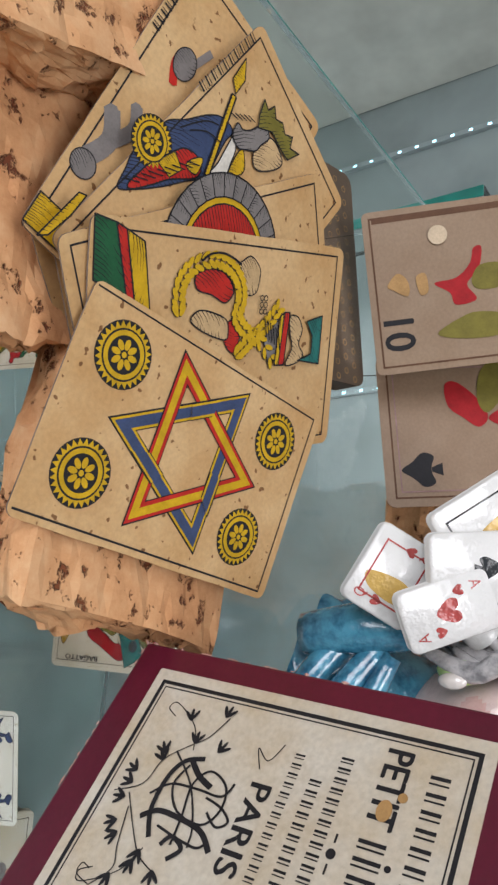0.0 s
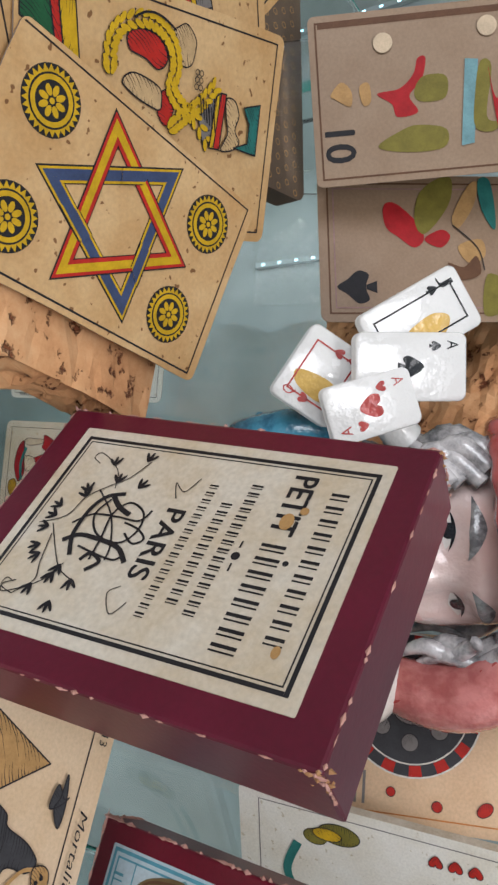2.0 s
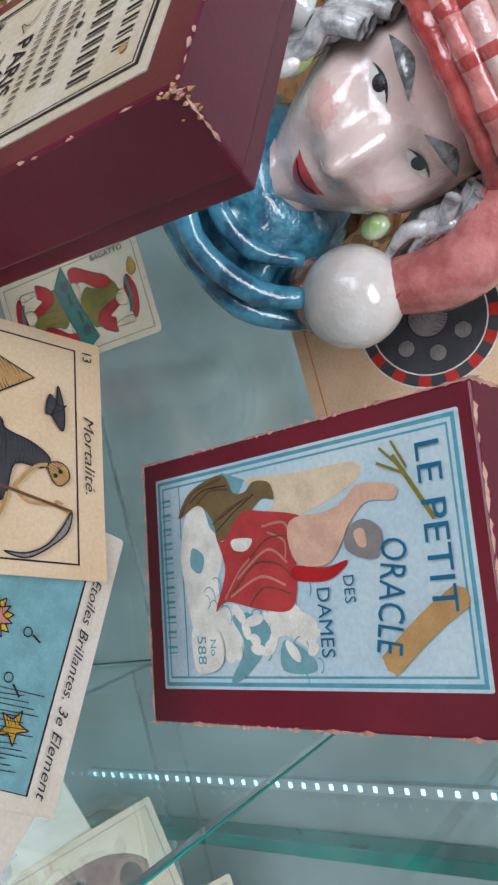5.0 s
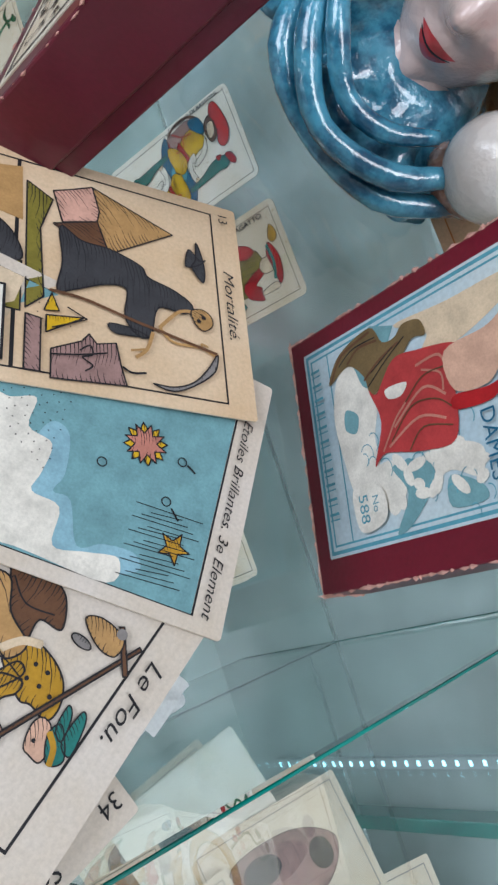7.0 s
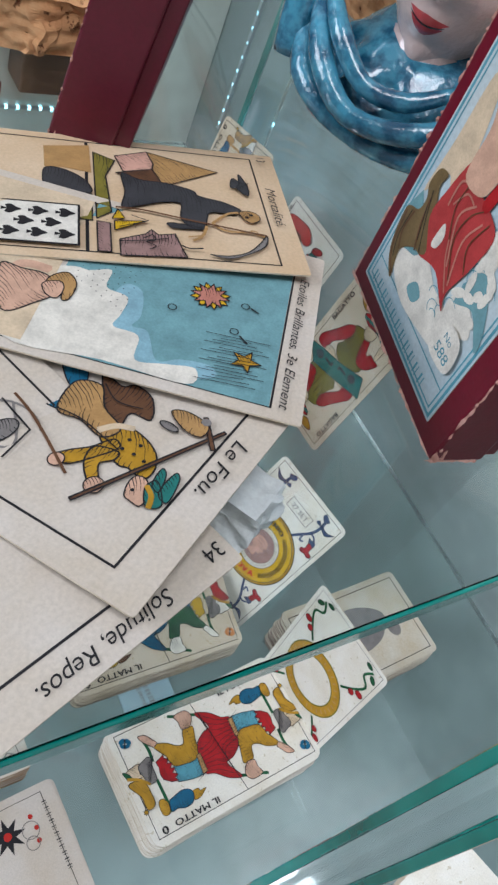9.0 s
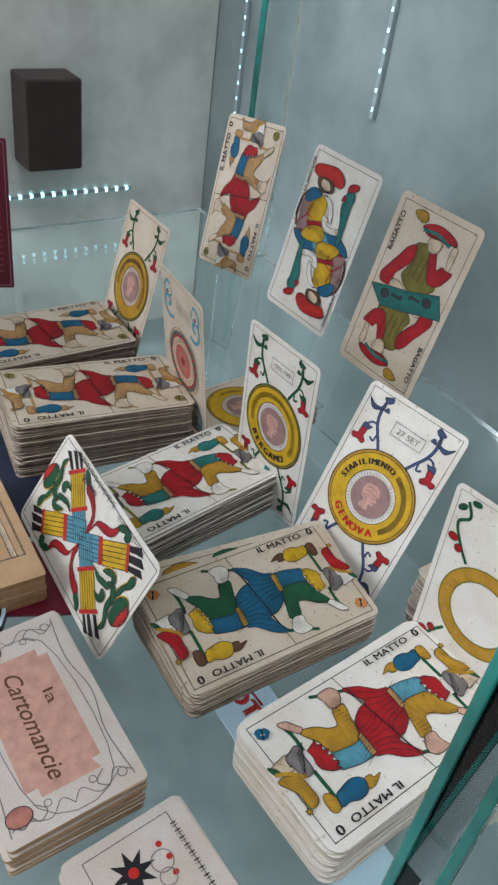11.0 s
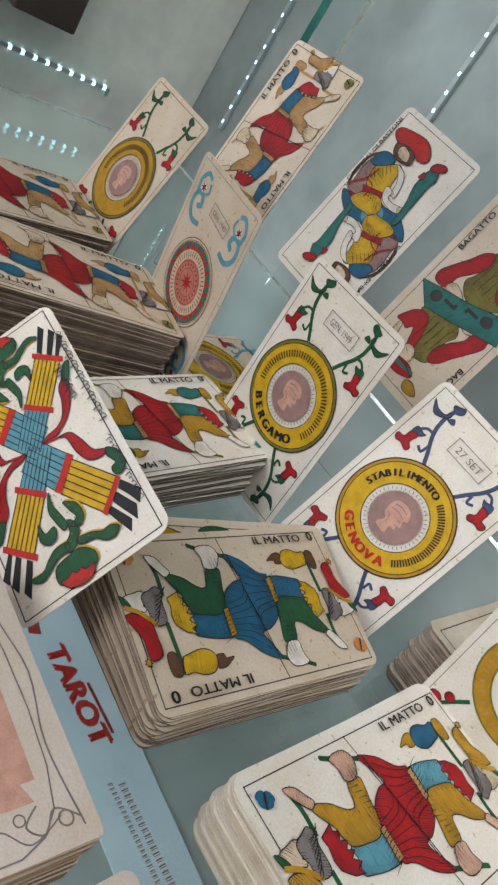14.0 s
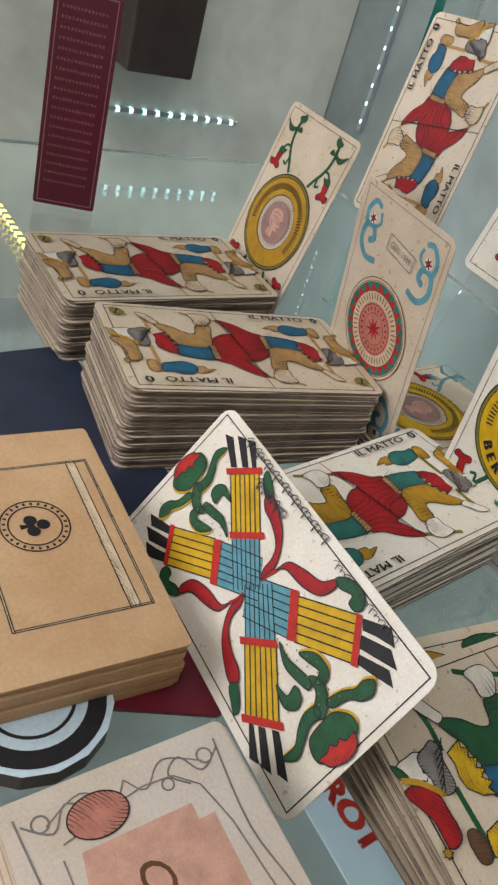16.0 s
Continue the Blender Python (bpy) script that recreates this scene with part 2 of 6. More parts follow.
def glyphs(text):
    """The letters of a line as triangles, one unit high."""
    if text not in GLYPH:
        cu = bpy.data.curves.new("lettering", "FONT")
        cu.body, cu.resolution_u = text, 3
        ob = new("lettering", cu)
        bpy.context.view_layer.update()
        me = bpy.data.meshes.new_from_object(ob.evaluated_get(bpy.context.evaluated_depsgraph_get()))
        GLYPH[text] = ([[tuple(me.vertices[i].co[:2]) for i in p.vertices] for p in me.polygons], max([v.co.x for v in me.vertices] or [0.5]))
        bpy.data.objects.remove(ob)
        bpy.data.curves.remove(cu)
        bpy.data.meshes.remove(me)
    return GLYPH[text]


def words(text, u0, v0, u1, v1, h, slant=0.0, bold=0.0):
    """Lettering whose foot runs from one point to another, h high."""
    polys, wide = glyphs(text)
    polys = [[(x + slant * y, y) for x, y in p] for p in polys]
    if bold:
        polys = polys + [[(x + bold, y) for x, y in p] for p in polys] + [[(x + bold / 2, y + bold / 2) for x, y in p] for p in polys]
    d = math.hypot(u1 - u0, v1 - v0)
    return moved(polys, u0, v0, math.degrees(math.atan2(v1 - v0, u1 - u0)), d / wide, h / 0.7)


def arc_words(text, u, v, r, a0, a1, h):
    """Lettering round a circle from angle a0 to a1; feet to the centre if a0 > a1."""
    out, n = [], len(text)
    for k, ch in enumerate(text):
        if ch == " ":
            continue
        a = a0 + (a1 - a0) * (k + 0.5) / n
        polys, wide = glyphs(ch)
        turn = a - 90 if a0 > a1 else a + 90
        polys = polys + [[(x + 0.07, y) for x, y in q] for q in polys] + [[(x - 0.07, y) for x, y in q] for q in polys]
        p = moved(polys, -wide / 2 * h, -h * 0.35, 0, h, h)
        out += moved(p, u + r * math.cos(radians(a)), v + r * math.sin(radians(a)), turn)
    return out


def arc_bars(u, v, r, a0, a1, n, w, h):
    return sum((moved(bar(-w / 2, -h / 2, w / 2, h / 2), u + r * math.cos(radians(a)), v + r * math.sin(radians(a)), a - 90)
                for a in (a0 + (a1 - a0) * (k + 0.5) / n for k in range(n))), [])


def letter_bars(u0, v0, u1, v1, n, h, gap=0.62):
    """Plain thin bars in place of the letters of a word."""
    out = []
    ang = math.degrees(math.atan2(v1 - v0, u1 - u0))
    d = math.hypot(u1 - u0, v1 - v0) / n
    t = min(d * 0.24, h * 0.2)
    for k in range(n):
        one = bar(0, 0, t, h) + bar(d * 0.42, 0, d * 0.42 + t * 0.5, h)
        out += moved(one, u0 + (u1 - u0) * k / n, v0 + (v1 - v0) * k / n, ang)
    return out


FINE = ("engraving", "hatching", "lettering", "small_print", "maker", "line", "handwriting", "thread", "circle", "title", "address", "lattice", "vein", "pips", "flourish", "garland", "garland_edge")


def printed(parent, name, key, polys, z, label=""):
    """One colour of a print: flat shapes z millimetres over the sheet's face."""
    verts, faces = [], []
    for i, p in enumerate(polys):
        faces.append(list(range(len(verts), len(verts) + len(p))))
        zz = (z + 0.002 * (i % 10)) * MM
        verts += [(x * MM, y * MM, zz) for x, y in p]
    ob = mesh_ob(name, verts, faces, INK[key] if isinstance(key, str) else key, parent, label)
    return tagged(ob, kind="stuff") if name in FINE else ob


PLAIN_LAYERS = ("star_ground_a", "star_ground_b", "star_edge_a", "star_edge_b", "star_band_a", "star_band_b", "vine_edge", "rim", "circle", "disc", "petal", "shaft_edge", "shade", "garland", "garland_edge", "vein", "moth", "patch", "cartouche", "scroll_frame", "rosette", "haze", "hearts", "flourish", "backdrop", "profile", "address", "device", "land", "sash_line", "numeral", "frame", "title", "lettering", "maker", "small_print", "address", "stamp", "relief", "medal", "inner_ring", "band", "ring", "town", "weave", "thread", "fin", "rod_bundle",
                "handwriting", "sky", "cloud", "cloud_shade", "mist", "sunlight", "stain", "lattice", "pips", "line", "hatching", "wheel", "rim", "sector", "number")


def hatch(p, ang, step, rnd, reach=(0.25, 0.7)):
    """Tapering parallel strokes over one side of a closed shape."""
    c, s = math.cos(radians(ang)), math.sin(radians(ang))
    q = [(c * x + s * y, -s * x + c * y) for x, y in p]
    lo, hi = min(y for x, y in q), max(y for x, y in q)
    out, v = [], lo + step * 0.5
    while v < hi:
        cut = sorted(x0 + (v - y0) * (x1 - x0) / (y1 - y0) for (x0, y0), (x1, y1) in zip(q, q[1:] + q[:1]) if (y0 <= v) != (y1 <= v))
        for a, b in zip(cut[::2], cut[1::2]):
            if b - a > 0.5:
                e = a + (b - a) * rnd.uniform(*reach)
                bow = 0.06 * (e - a)
                pts = [(a, v), ((a + e) / 2, v + bow), (e, v)]
                out += [[(c * x - s * y, s * x + c * y) for x, y in t] for t in stroke(pts, step * 0.27, 0.05)]
        v += step * rnd.uniform(0.8, 1.2)
    return out


def engraving(layers):
    """Fine black outlines and shading strokes for the coloured shapes of a print."""
    out = []
    rnd = random.Random(len(layers[0][0]) + len(layers[0][2]))
    for name, key, polys in layers:
        if name in PLAIN_LAYERS or key == "black":
            continue
        for p in polys:
            n = len(p)
            cx, cy = sum(q[0] for q in p) / n, sum(q[1] for q in p) / n
            size = max(math.hypot(q[0] - cx, q[1] - cy) for q in p)
            if size < 1.1 or (n < 12 and size < 2.6):
                continue
            out += stroke(p + p[:1], 0.26 if size < 5 else 0.34)
            if key != "white" and size > 1.8:
                ang = rnd.uniform(-30, 80)
                out += hatch(p, ang, 0.62 if size < 6 else 0.8, rnd)
                if size > 4:
                    out += hatch(p, ang + 180 + rnd.uniform(-35, 35), 0.9, rnd, (0.08, 0.35))
    return out


def prints(parent, *layers):
    prints_at(parent, 0.02, *layers)


def prints_at(parent, z0, *layers, cuts=True):
    for k, (name, key, polys) in enumerate(layers):
        if polys:
            printed(parent, name, key, polys, z0 + 0.06 + 0.05 * k)
            cut = engraving([(name, key, polys)]) if cuts else None
            if cut:
                printed(parent, "engraving", "black", cut, z0 + 0.084 + 0.05 * k)


def card(name, pose_m, w, h, r, paper, edge, label, category="playing card", group="", bend=0.0, t=0.4, lump=0.0):
    ob = slab(name, w, h, t, r, (paper, edge), 0.0, None, bend, "", lump)
    ob.matrix_world = pose_m
    return tagged(ob, label, category, group)

# ---- the setting ----
def panel(name, lo, hi, m, label, chamfer=0.0, kind="structure"):
    return tagged(block(name, lo, hi, m, None, "", chamfer), label, "", "", kind)


panel("floor", (-3000, -2600, -900), (2400, 900, -860), ROOM_FLOOR, "dull brown floor of the shop room")
panel("ceiling", (-3000, -2600, 2600), (2400, 900, 2640), PLASTER, "pale plaster ceiling of the shop room")
panel("wall_back", (-3000, 900, -900), (2400, 940, 2640), PLASTER, "pale plaster wall behind the glass case")
panel("wall_left", (-3040, -2600, -900), (-3000, 940, 2640), PLASTER, "pale plaster side wall of the room")
panel("wall_right", (2400, -2600, -900), (2440, 940, 2640), PLASTER, "pale plaster side wall of the room")
for i, (x0, x1, z0, z1) in enumerate(((-3000, -1700, -900, 2600), (-100, 2400, -900, 2600), (-1700, -100, -900, 550), (-1700, -100, 2150, 2600))):
    panel("wall_front", (x0, -2640, z0), (x1, -2600, z1), PLASTER, "pale plaster wall with a window opening")
panel("case_back", (-900, 235, -158), (620, 241, 900), PANEL_SHADED, "grey-green glossy back panel of the case, coloured in shade")
panel("case_base", (-900, -320, -198), (620, 241, -158), PANEL_SHADED, "pale grey-green base board of the display case")
panel("case_left", (-506, -110, -120), (-498, 234, 900), PANEL_SIDE_LIT, "grey-green glossy side panel of the case, coloured as lit")


def glass_sheet(name, lo, hi, label, edges):
    ob = panel(name, lo, hi, GLASS, label)
    ob.visible_shadow = False
    for a, b in edges:
        e = block("polished_edge", a, b, GREEN_EDGE, ob, "green polished glass edge", 0.5)
        e.visible_shadow = False
    return ob


glass_sheet("shelf_upper", (-300, -196, 319), (127, 190, 325), "clear glass shelf with green polished edges",
            [((127.2, -196, 319), (128.2, 190, 325)), ((-301.2, -196, 319), (-300.2, 190, 325)), ((-300, 190.2, 319), (127, 191.2, 325))])
glass_sheet("shelf_lower", (-497, -180, 2), (157, 232, 10), "clear glass lower shelf carrying old card decks", [((-497, -181.4, 2), (157, -180.2, 10))])
glass_sheet("case_side_panel", (158, -97, -118), (172, 232, 560), "upright clear glass side panel with green edge",
            [((158, -98.6, -118), (161, -97.2, 560)), ((169, -98.6, -118), (172, -97.2, 560)), ((158, 228, -118), (161, 231.8, 560))])
glass_sheet("divider_panel", (-378, 200, 10.5), (-370, 233, 318), "upright narrow glass divider with dark green edge", [((-378, 198.6, 10.5), (-370, 199.8, 318))])

def easel(ob, reach, w=46):
    """A thin clear sheet behind a propped card, down to the shelf."""
    m = ob.matrix_world.copy()
    e = slab("clear_easel", w, reach, 1.2, 1, (ACRYLIC, ACRYLIC))
    e.matrix_world = m @ Matrix.Translation((0, -reach / 2 * MM + 0.02, -0.0009))
    e.visible_shadow = False
    return tagged(e, "thin clear acrylic easel behind a propped card", "card stand", "clear easels")


def led_tape(lo, hi, axis, n, m, label):
    """A narrow tape with small lamp beads."""
    root = tagged(new("led_strip"), label, "light strip", "led strips")
    block("tape", lo, hi, STRIP, root, "", 0.2)
    for k in range(n):
        c = [(lo[i] + hi[i]) / 2 for i in range(3)]
        c[axis] = lo[axis] + (hi[axis] - lo[axis]) * (k + 0.5) / n
        d = [1.5 if i == axis else (hi[i] - lo[i]) / 2 * 0.5 if hi[i] - lo[i] > 3.6 and i == 0 else (hi[i] - lo[i]) / 2 + 0.25 for i in range(3)]
        block("bead", [c[i] - d[i] for i in range(3)], [c[i] + d[i] for i in range(3)], m, root, "", 0.5)


led_tape((-497.5, 10, 38), (-495.5, 150, 41), 1, 13, LED, "cold white bead light strip along side panel")
# Next two: reflections of bead strips in the back panel, built as glowing beads.
led_tape((-450, 231, 60), (-446, 234.5, 318), 2, 19, LED, "cold white glowing beads imitating strip reflections on back panel")
led_tape((-264, 231, 170), (-260, 234.5, 318), 2, 11, LED, "cold white glowing beads imitating strip reflections on back panel")
led_tape((258, 226, -110), (266, 231, 560), 2, 58, LED, "cold white bead light strip beyond side panel")
panel("glass_post", (296, 215, -118), (306, 233, 560), GREEN_EDGE, "upright green glass edge beyond the side panel", 0.8)
led_tape((-480, -70, 11.5), (-310, -67, 13.5), 0, 24, LED_WARM, "yellow bead light strip lying on glass shelf")

# ---- drawings ----
def fool(p, centre="red", mid="teal", collar="yellow", sleeve="yellow", hat="red", bottle="gold", belt="gold", peak="green", hose="white", beast="orange"):
    """A double-headed jester under a pleated cloak, cut by a slanting rule, between two titles."""
    half = [(20.5, 4.5), (18, -3), (12.5, -9), (10.5, -13.5), (5.5, -13), (-0.5, -12.5), (-6, -10), (-9.5, -4.5), (-11, -0)]
    skirt = [smooth(half + [(-x, -y) for x, y in half])]
    pleat = sum((both(line(0.24, (10 - 1.9 * q, -12.4 + 0.1 * q), (12 - 2.6 * q, -6 + 0.5 * q), (17 - 4.2 * q, 0.6 - 0.2 * q))) for q in range(7)), []) + both(stroke([(20, 2.6), (0, 0)], 0.5))
    tassel = spikes(-13.5, 51.5, 0.9, 1.5, 7)
    moth = moved(disc(-1.6, 1.2, 2.0, 1.3, 40) + disc(1.6, 1.2, 2.0, 1.3, -40) + disc(-1.3, -1.2, 1.5, 1.0, -30) + disc(1.3, -1.2, 1.5, 1.0, 30), -22, -47, 65)
    face = blob((7.5, 54), (9, 51.5), (9.5, 48.5), (10, 46), (9.5, 44), (10.5, 39.5), (9, 37.5), (5.5, 39), (-1, 39), (-2.5, 42), (-0.5, 45.5), (2.5, 48.5), (5, 51.5), (6, 53))
    beard = sum((line(0.4, (10.5 - 0.85 * q, 35.5 + 0.55 * q), (8.4 - 0.8 * q, 38.1 + 0.4 * q + (q % 2)), (7.6 - 0.8 * q, 40.9 + 0.3 * q), w1=0.12) for q in range(13)), [])
    prints(p, ("frame", "black", border(56, 102, 0.4) + stroke([(28, 4), (-28, -4)], 0.4)),
           ("staff", peak, both(line(1.7, (25.5, 19), (24, 15.5), (22.5, 11), (20, 4)) + line(1.7, (21, 37.5), (14.5, 36.5), (7.5, 37)) + line(1.7, (-1.5, 39), (-7.5, 39), (-14, 39), (-19, 39.5)))),
           ("bottle_neck", "brown" if bottle == "yellow" else hat, both(blob((-11.5, 43), (-11.5, 40.5), (-14.5, 39), (-19, 40), (-19.5, 42.5), (-18, 44), (-14, 44)) + blob((-15, 24.5), (-15, 21), (-16.5, 20.5), (-16.5, 17), (-18, 19), (-19.5, 22), (-19.5, 25), (-18, 25.5)))), ("bottle", bottle, both(blob((-13, 35.5), (-12, 29.5), (-13.5, 25.5), (-16.5, 24.5), (-20, 27), (-20.5, 31.5), (-19, 35.5), (-19, 39), (-14, 38)))),
           ("waist", mid, both(blob((0.5, 28), (-1, 22), (-1, 15), (-3, 12.5), (-9.5, 12.5), (-10, 19), (-8.5, 26), (-7, 29.5), (-3, 28)))), ("tunic", sleeve, both(blob((15, 31.5), (13, 26), (9.5, 21.5), (9, 17.5), (15, 15), (15.5, 11), (14.5, 8.5), (7.5, 10.5), (2.5, 11.5), (-1.5, 15.5), (-1, 22.5), (0.5, 27.5), (4, 29), (7, 29.5), (10, 31.5), (14, 33.5)))),
           ("collar", collar, both([[(6.5, 36), (8.5, 30.5), (6.5, 31), (5.5, 29), (3.5, 30.5), (2.5, 28), (0.5, 30), (-0.5, 27.5), (-2, 30), (-4, 27.5), (-5, 30), (-7, 28.5), (-6, 32.5), (-3, 36), (-0, 36.5), (3.5, 35.5)]])), ("cloak", centre, skirt), ("belt", belt, both([[(-0, 14), (0.5, 11.5), (-9.5, 12), (-10, 15)]])),
           ("hand", hose, both(blob((16, 15), (15.5, 10), (20.5, 6.5), (24.5, 9), (24, 16), (20, 15)) + blob((15.5, 31), (18, 32.5), (21.5, 35), (22.5, 39), (20, 38.5), (16.5, 36), (14, 33.5)))), ("face", "pale" if hose == "skin" else "white", both(face)),
           ("hair", "grey", both(blob((8.5, 45.5), (10, 42), (11, 39), (9, 37.5), (5.5, 38.5), (-1, 39), (-2.5, 42), (-1, 45), (2.5, 45), (5.5, 46)))), ("hat", hat, both(blob((2.5, 54), (2.5, 50), (-1, 45.5), (-6.5, 45), (-11, 45), (-13, 47), (-13, 50), (-9.5, 50.5), (-6, 50.5), (-2, 52.5), (0.5, 54)))), ("peak", peak, both(blob((9, 54.5), (8, 52.5), (5.5, 51), (3.5, 51.5), (5, 53.5)))), ("brim", "gold", both(line(1.6, (5, 53.5), (3, 49), (0.5, 46), (-2, 43.5)) + tassel)), ("moth", beast, both(moth)),
           ("hatching", "black", both(pleat + beard + moved(bar(-0.4, -2.6, 0.4, 2.4), -22, -47, 65) + disc(4.7, 46.1, 0.45) + line(0.3, (3.1, 47.7), (2.5, 46.5), (3.3, 45.7))
                                      + sum((line(0.26, (16.5 - 0.5 * q, 7.5 + 1.5 * q), (22 - 0.8 * q, 8 + 1.3 * q), w1=0.06) for q in range(4)), [])
                                      + sum((line(0.3, (-1 - 1.5 * q, 12 + 0.3 * q), (-2.6 - 1.6 * q, 17 + 0.4 * q), w1=0.06) for q in range(7)), []) + sum((line(0.3, (2 + 1.9 * q, 9.4 + 0.4 * q), (3 + 1.8 * q, 13 + 0.5 * q), w1=0.06) for q in range(7)), []))),
           ("title", "black", both(words("IL MATTO", 23.4, -13, 23.4, -40, 3.2, 0.0, 0.05) + words("0", 23.4, -44.4, 23.4, -47.6, 3.8, 0.0, 0.06))))


def back_print(p, outer=22, ring_key="yellow", vine="green", flower="red", bands=None, centre="mauve", town="", trade="", stamp="", town_key="black"):
    """The back of a card: a medal in a lettered ring, with flowering scrolls at the corners."""
    stems = line(1.5, (-9, 23.5), (-12, 28.5), (-15, 33), (-17, 38), (-17.5, 44), (-16.5, 48.5)) + line(1.2, (-13.5, 29.5), (-14, 26), (-16.5, 27)) + line(1.2, (-15.5, 34.5), (-19, 34.5), (-21.5, 31.5), (-22, 29))
    leaves = blob((-26.5, 45.5), (-23, 43.5), (-19, 43.5), (-17, 46), (-16.5, 44), (-19.5, 41.5), (-23, 41)) + blob((-18, 47.5), (-19, 49), (-17, 50), (-14.5, 51), (-13.5, 49), (-15.5, 47)) + blob((-16.5, 43), (-14.5, 45), (-13, 43), (-15, 42.5)) + blob((-23, 29), (-22.5, 32.5), (-19, 32), (-17.5, 32), (-19.5, 29.5))
    buds = blob((-26.5, 23.5), (-26, 25), (-23.5, 25.5), (-23, 29), (-19.5, 29.5), (-20, 25.5), (-18, 23.5), (-19, 21.5), (-22.5, 22.5), (-25, 22))
    four = lambda q: q + [[(-x, y) for x, y in s] for s in q] + [[(x, -y) for x, y in s] for s in q] + [[(-x, -y) for x, y in s] for s in q]
    inner = outer * 0.6
    mid = (outer + inner) / 2
    prints(p, ("frame", "black", border(55, 103, 0.3)), ("vine_edge", "black", four(moved(line(1.5, (-9, 23.5), (-12, 28.5), (-15, 33), (-17, 38), (-17.5, 44), (-16.5, 48.5)), 0.12, 0.0) + moved(line(1.5, (-9, 23.5), (-12, 28.5), (-15, 33), (-17, 38), (-17.5, 44), (-16.5, 48.5)), -0.22, 0.1))), ("vine", vine, four(stems)), ("leaf", vine, four(leaves)), ("flower", flower, four(buds)),
           ("ring", "black", ring(0, 0, outer + 0.5, outer + 1.1, 64) + ring(0, 0, outer - 1.0, outer - 0.6, 64)), ("rim", "olive" if vine == "green" else "gold", ring(0, 0, outer - 0.6, outer + 0.5, 64)), ("band", ring_key, ring(0, 0, inner, outer - 1.0, 64)),
           ("inner_ring", "black", ring(0, 0, inner - 0.35, inner, 56)), ("circle", "grey", arc_bars(0, 0, inner - 1.9, 0, 360, 44, 0.32, 1.2) + ring(0, 0, inner - 3.1, inner - 2.95, 48)),
           ("medal", centre, disc(0, 0, inner - 3.3) if centre else ring(0, 0, 8.5, 8.8)),
           ("relief", "pink", blob((-5, 5), (-1, 7), (3, 6), (5, 2.6), (3.6, 1.6), (4.6, -1), (3.2, -1.6), (3.4, -3.6), (1, -4), (1.4, -7.5), (-4, -7), (-2.6, -3), (-5, -1)) if centre else ring(0, 0, 4, 4.2)),
           ("profile", "mauve", line(0.5, (-4, 4), (-1, 5), (2.4, 4.4)) + line(0.4, (-4.4, 2), (-1, 2.6), (2.8, 2)) + line(0.4, (1.6, 0.2), (3.2, 0.2)) + line(0.4, (1.8, -2.2), (3.2, -2)) + line(0.4, (-4, 0), (-2, -1.4), (-1.4, -4)) if centre else []),
           ("lettering", "black", (arc_words(trade, 0, 0, mid - 0.4, 178, 74, 4.4) + arc_bars(0, 0, mid - 0.4, 66, -46, 32, 0.6, 3.0) if trade else arc_bars(0, 0, mid - 0.4, 196, -30, 50, 0.62, 3.0))),
           ("town", town_key, arc_words(town, 0, 0, mid - 0.4, 262 - 7.2 * len(town), 262 + 7.2 * len(town), 5.8) if town else []),
           ("stamp", "grey", (border(19, 7.5, 0.35, 2, 38) + words(stamp, -5, 36.4, 9, 36.4, 3.0)) if stamp else []))


def deck(label, key, w, h, paper, edge, n, art, r=4.0, floor=10.2, group="card decks"):
    """A pile of cards lying on the shelf, its top card printed."""
    top = axes(*key)
    root = tagged(new("card_deck"), label, "card deck", group)
    base = top.translation.copy()
    base.z = floor * MM
    up = top.to_quaternion()
    flat = axes((0, 0, 0), (top.col[0][0], top.col[0][1], 0), (top.col[1][0], top.col[1][1], 0)).to_quaternion()
    drop = (top.translation.z - base.z) / MM
    root.matrix_world = Matrix.Translation(base)
    face = slab("top_card", w, h, 0.5, r, (paper, edge), 0.0, root)
    face.matrix_local = Matrix.Translation(-base) @ top
    if art:
        art(face)
    one, t = None, (drop - 0.5) / n
    for k in range(n):
        s = (k + 1) / n
        m = Matrix.LocRotScale((random.uniform(-0.8, 0.8) * MM, random.uniform(-1.2, 1.2) * MM, ((drop - 0.55) * s) * MM), flat.slerp(up, s) @ Euler((0, 0, radians(random.uniform(-1.4, 1.4)))).to_quaternion(), None)
        if one is None:
            one = slab("card", w - 0.6, h - 0.6, t * 0.86, r, (paper, edge), 0.0, root)
            ob = one
        else:
            ob = new("card", one.data)
            ob.parent = root
        ob.matrix_local = m
    return root


# ---- lower shelf: decks ----
deck("pile of old tarot cards, blue jester on top", ((8.3, -24.9, 32.6), (-0.985, 0.006, 0.175), (-0.007, -1, -0.004)), 61, 107, PAPER_AGED, EDGE, 30,
     lambda p: fool(p, "teal", "teal", "yellow", "green", "red", "yellow"))
deck("pile of white-bordered tarot cards, red jester on top", ((89.8, -16.6, 35.8), (-0.998, -0.069, -0.013), (0.069, -0.997, -0.019)), 64, 109, PAPER, EDGE_WHITE, 30,
     lambda p: fool(p, "red", "turquoise", "red", "gold", "gold", "teal", "ochre", "green", "skin", "teal"), 6.0)
deck("pile of tarot cards beside a standing card back", ((-87.1, -15.8, 32.7), (-0.99, -0.132, -0.051), (0.134, -0.99, -0.044)), 60, 108, PAPER, EDGE, 26,
     lambda p: fool(p, "red", "sea", "red", "gold", "gold", "sea", "ochre", "olive", "white", "sea"))
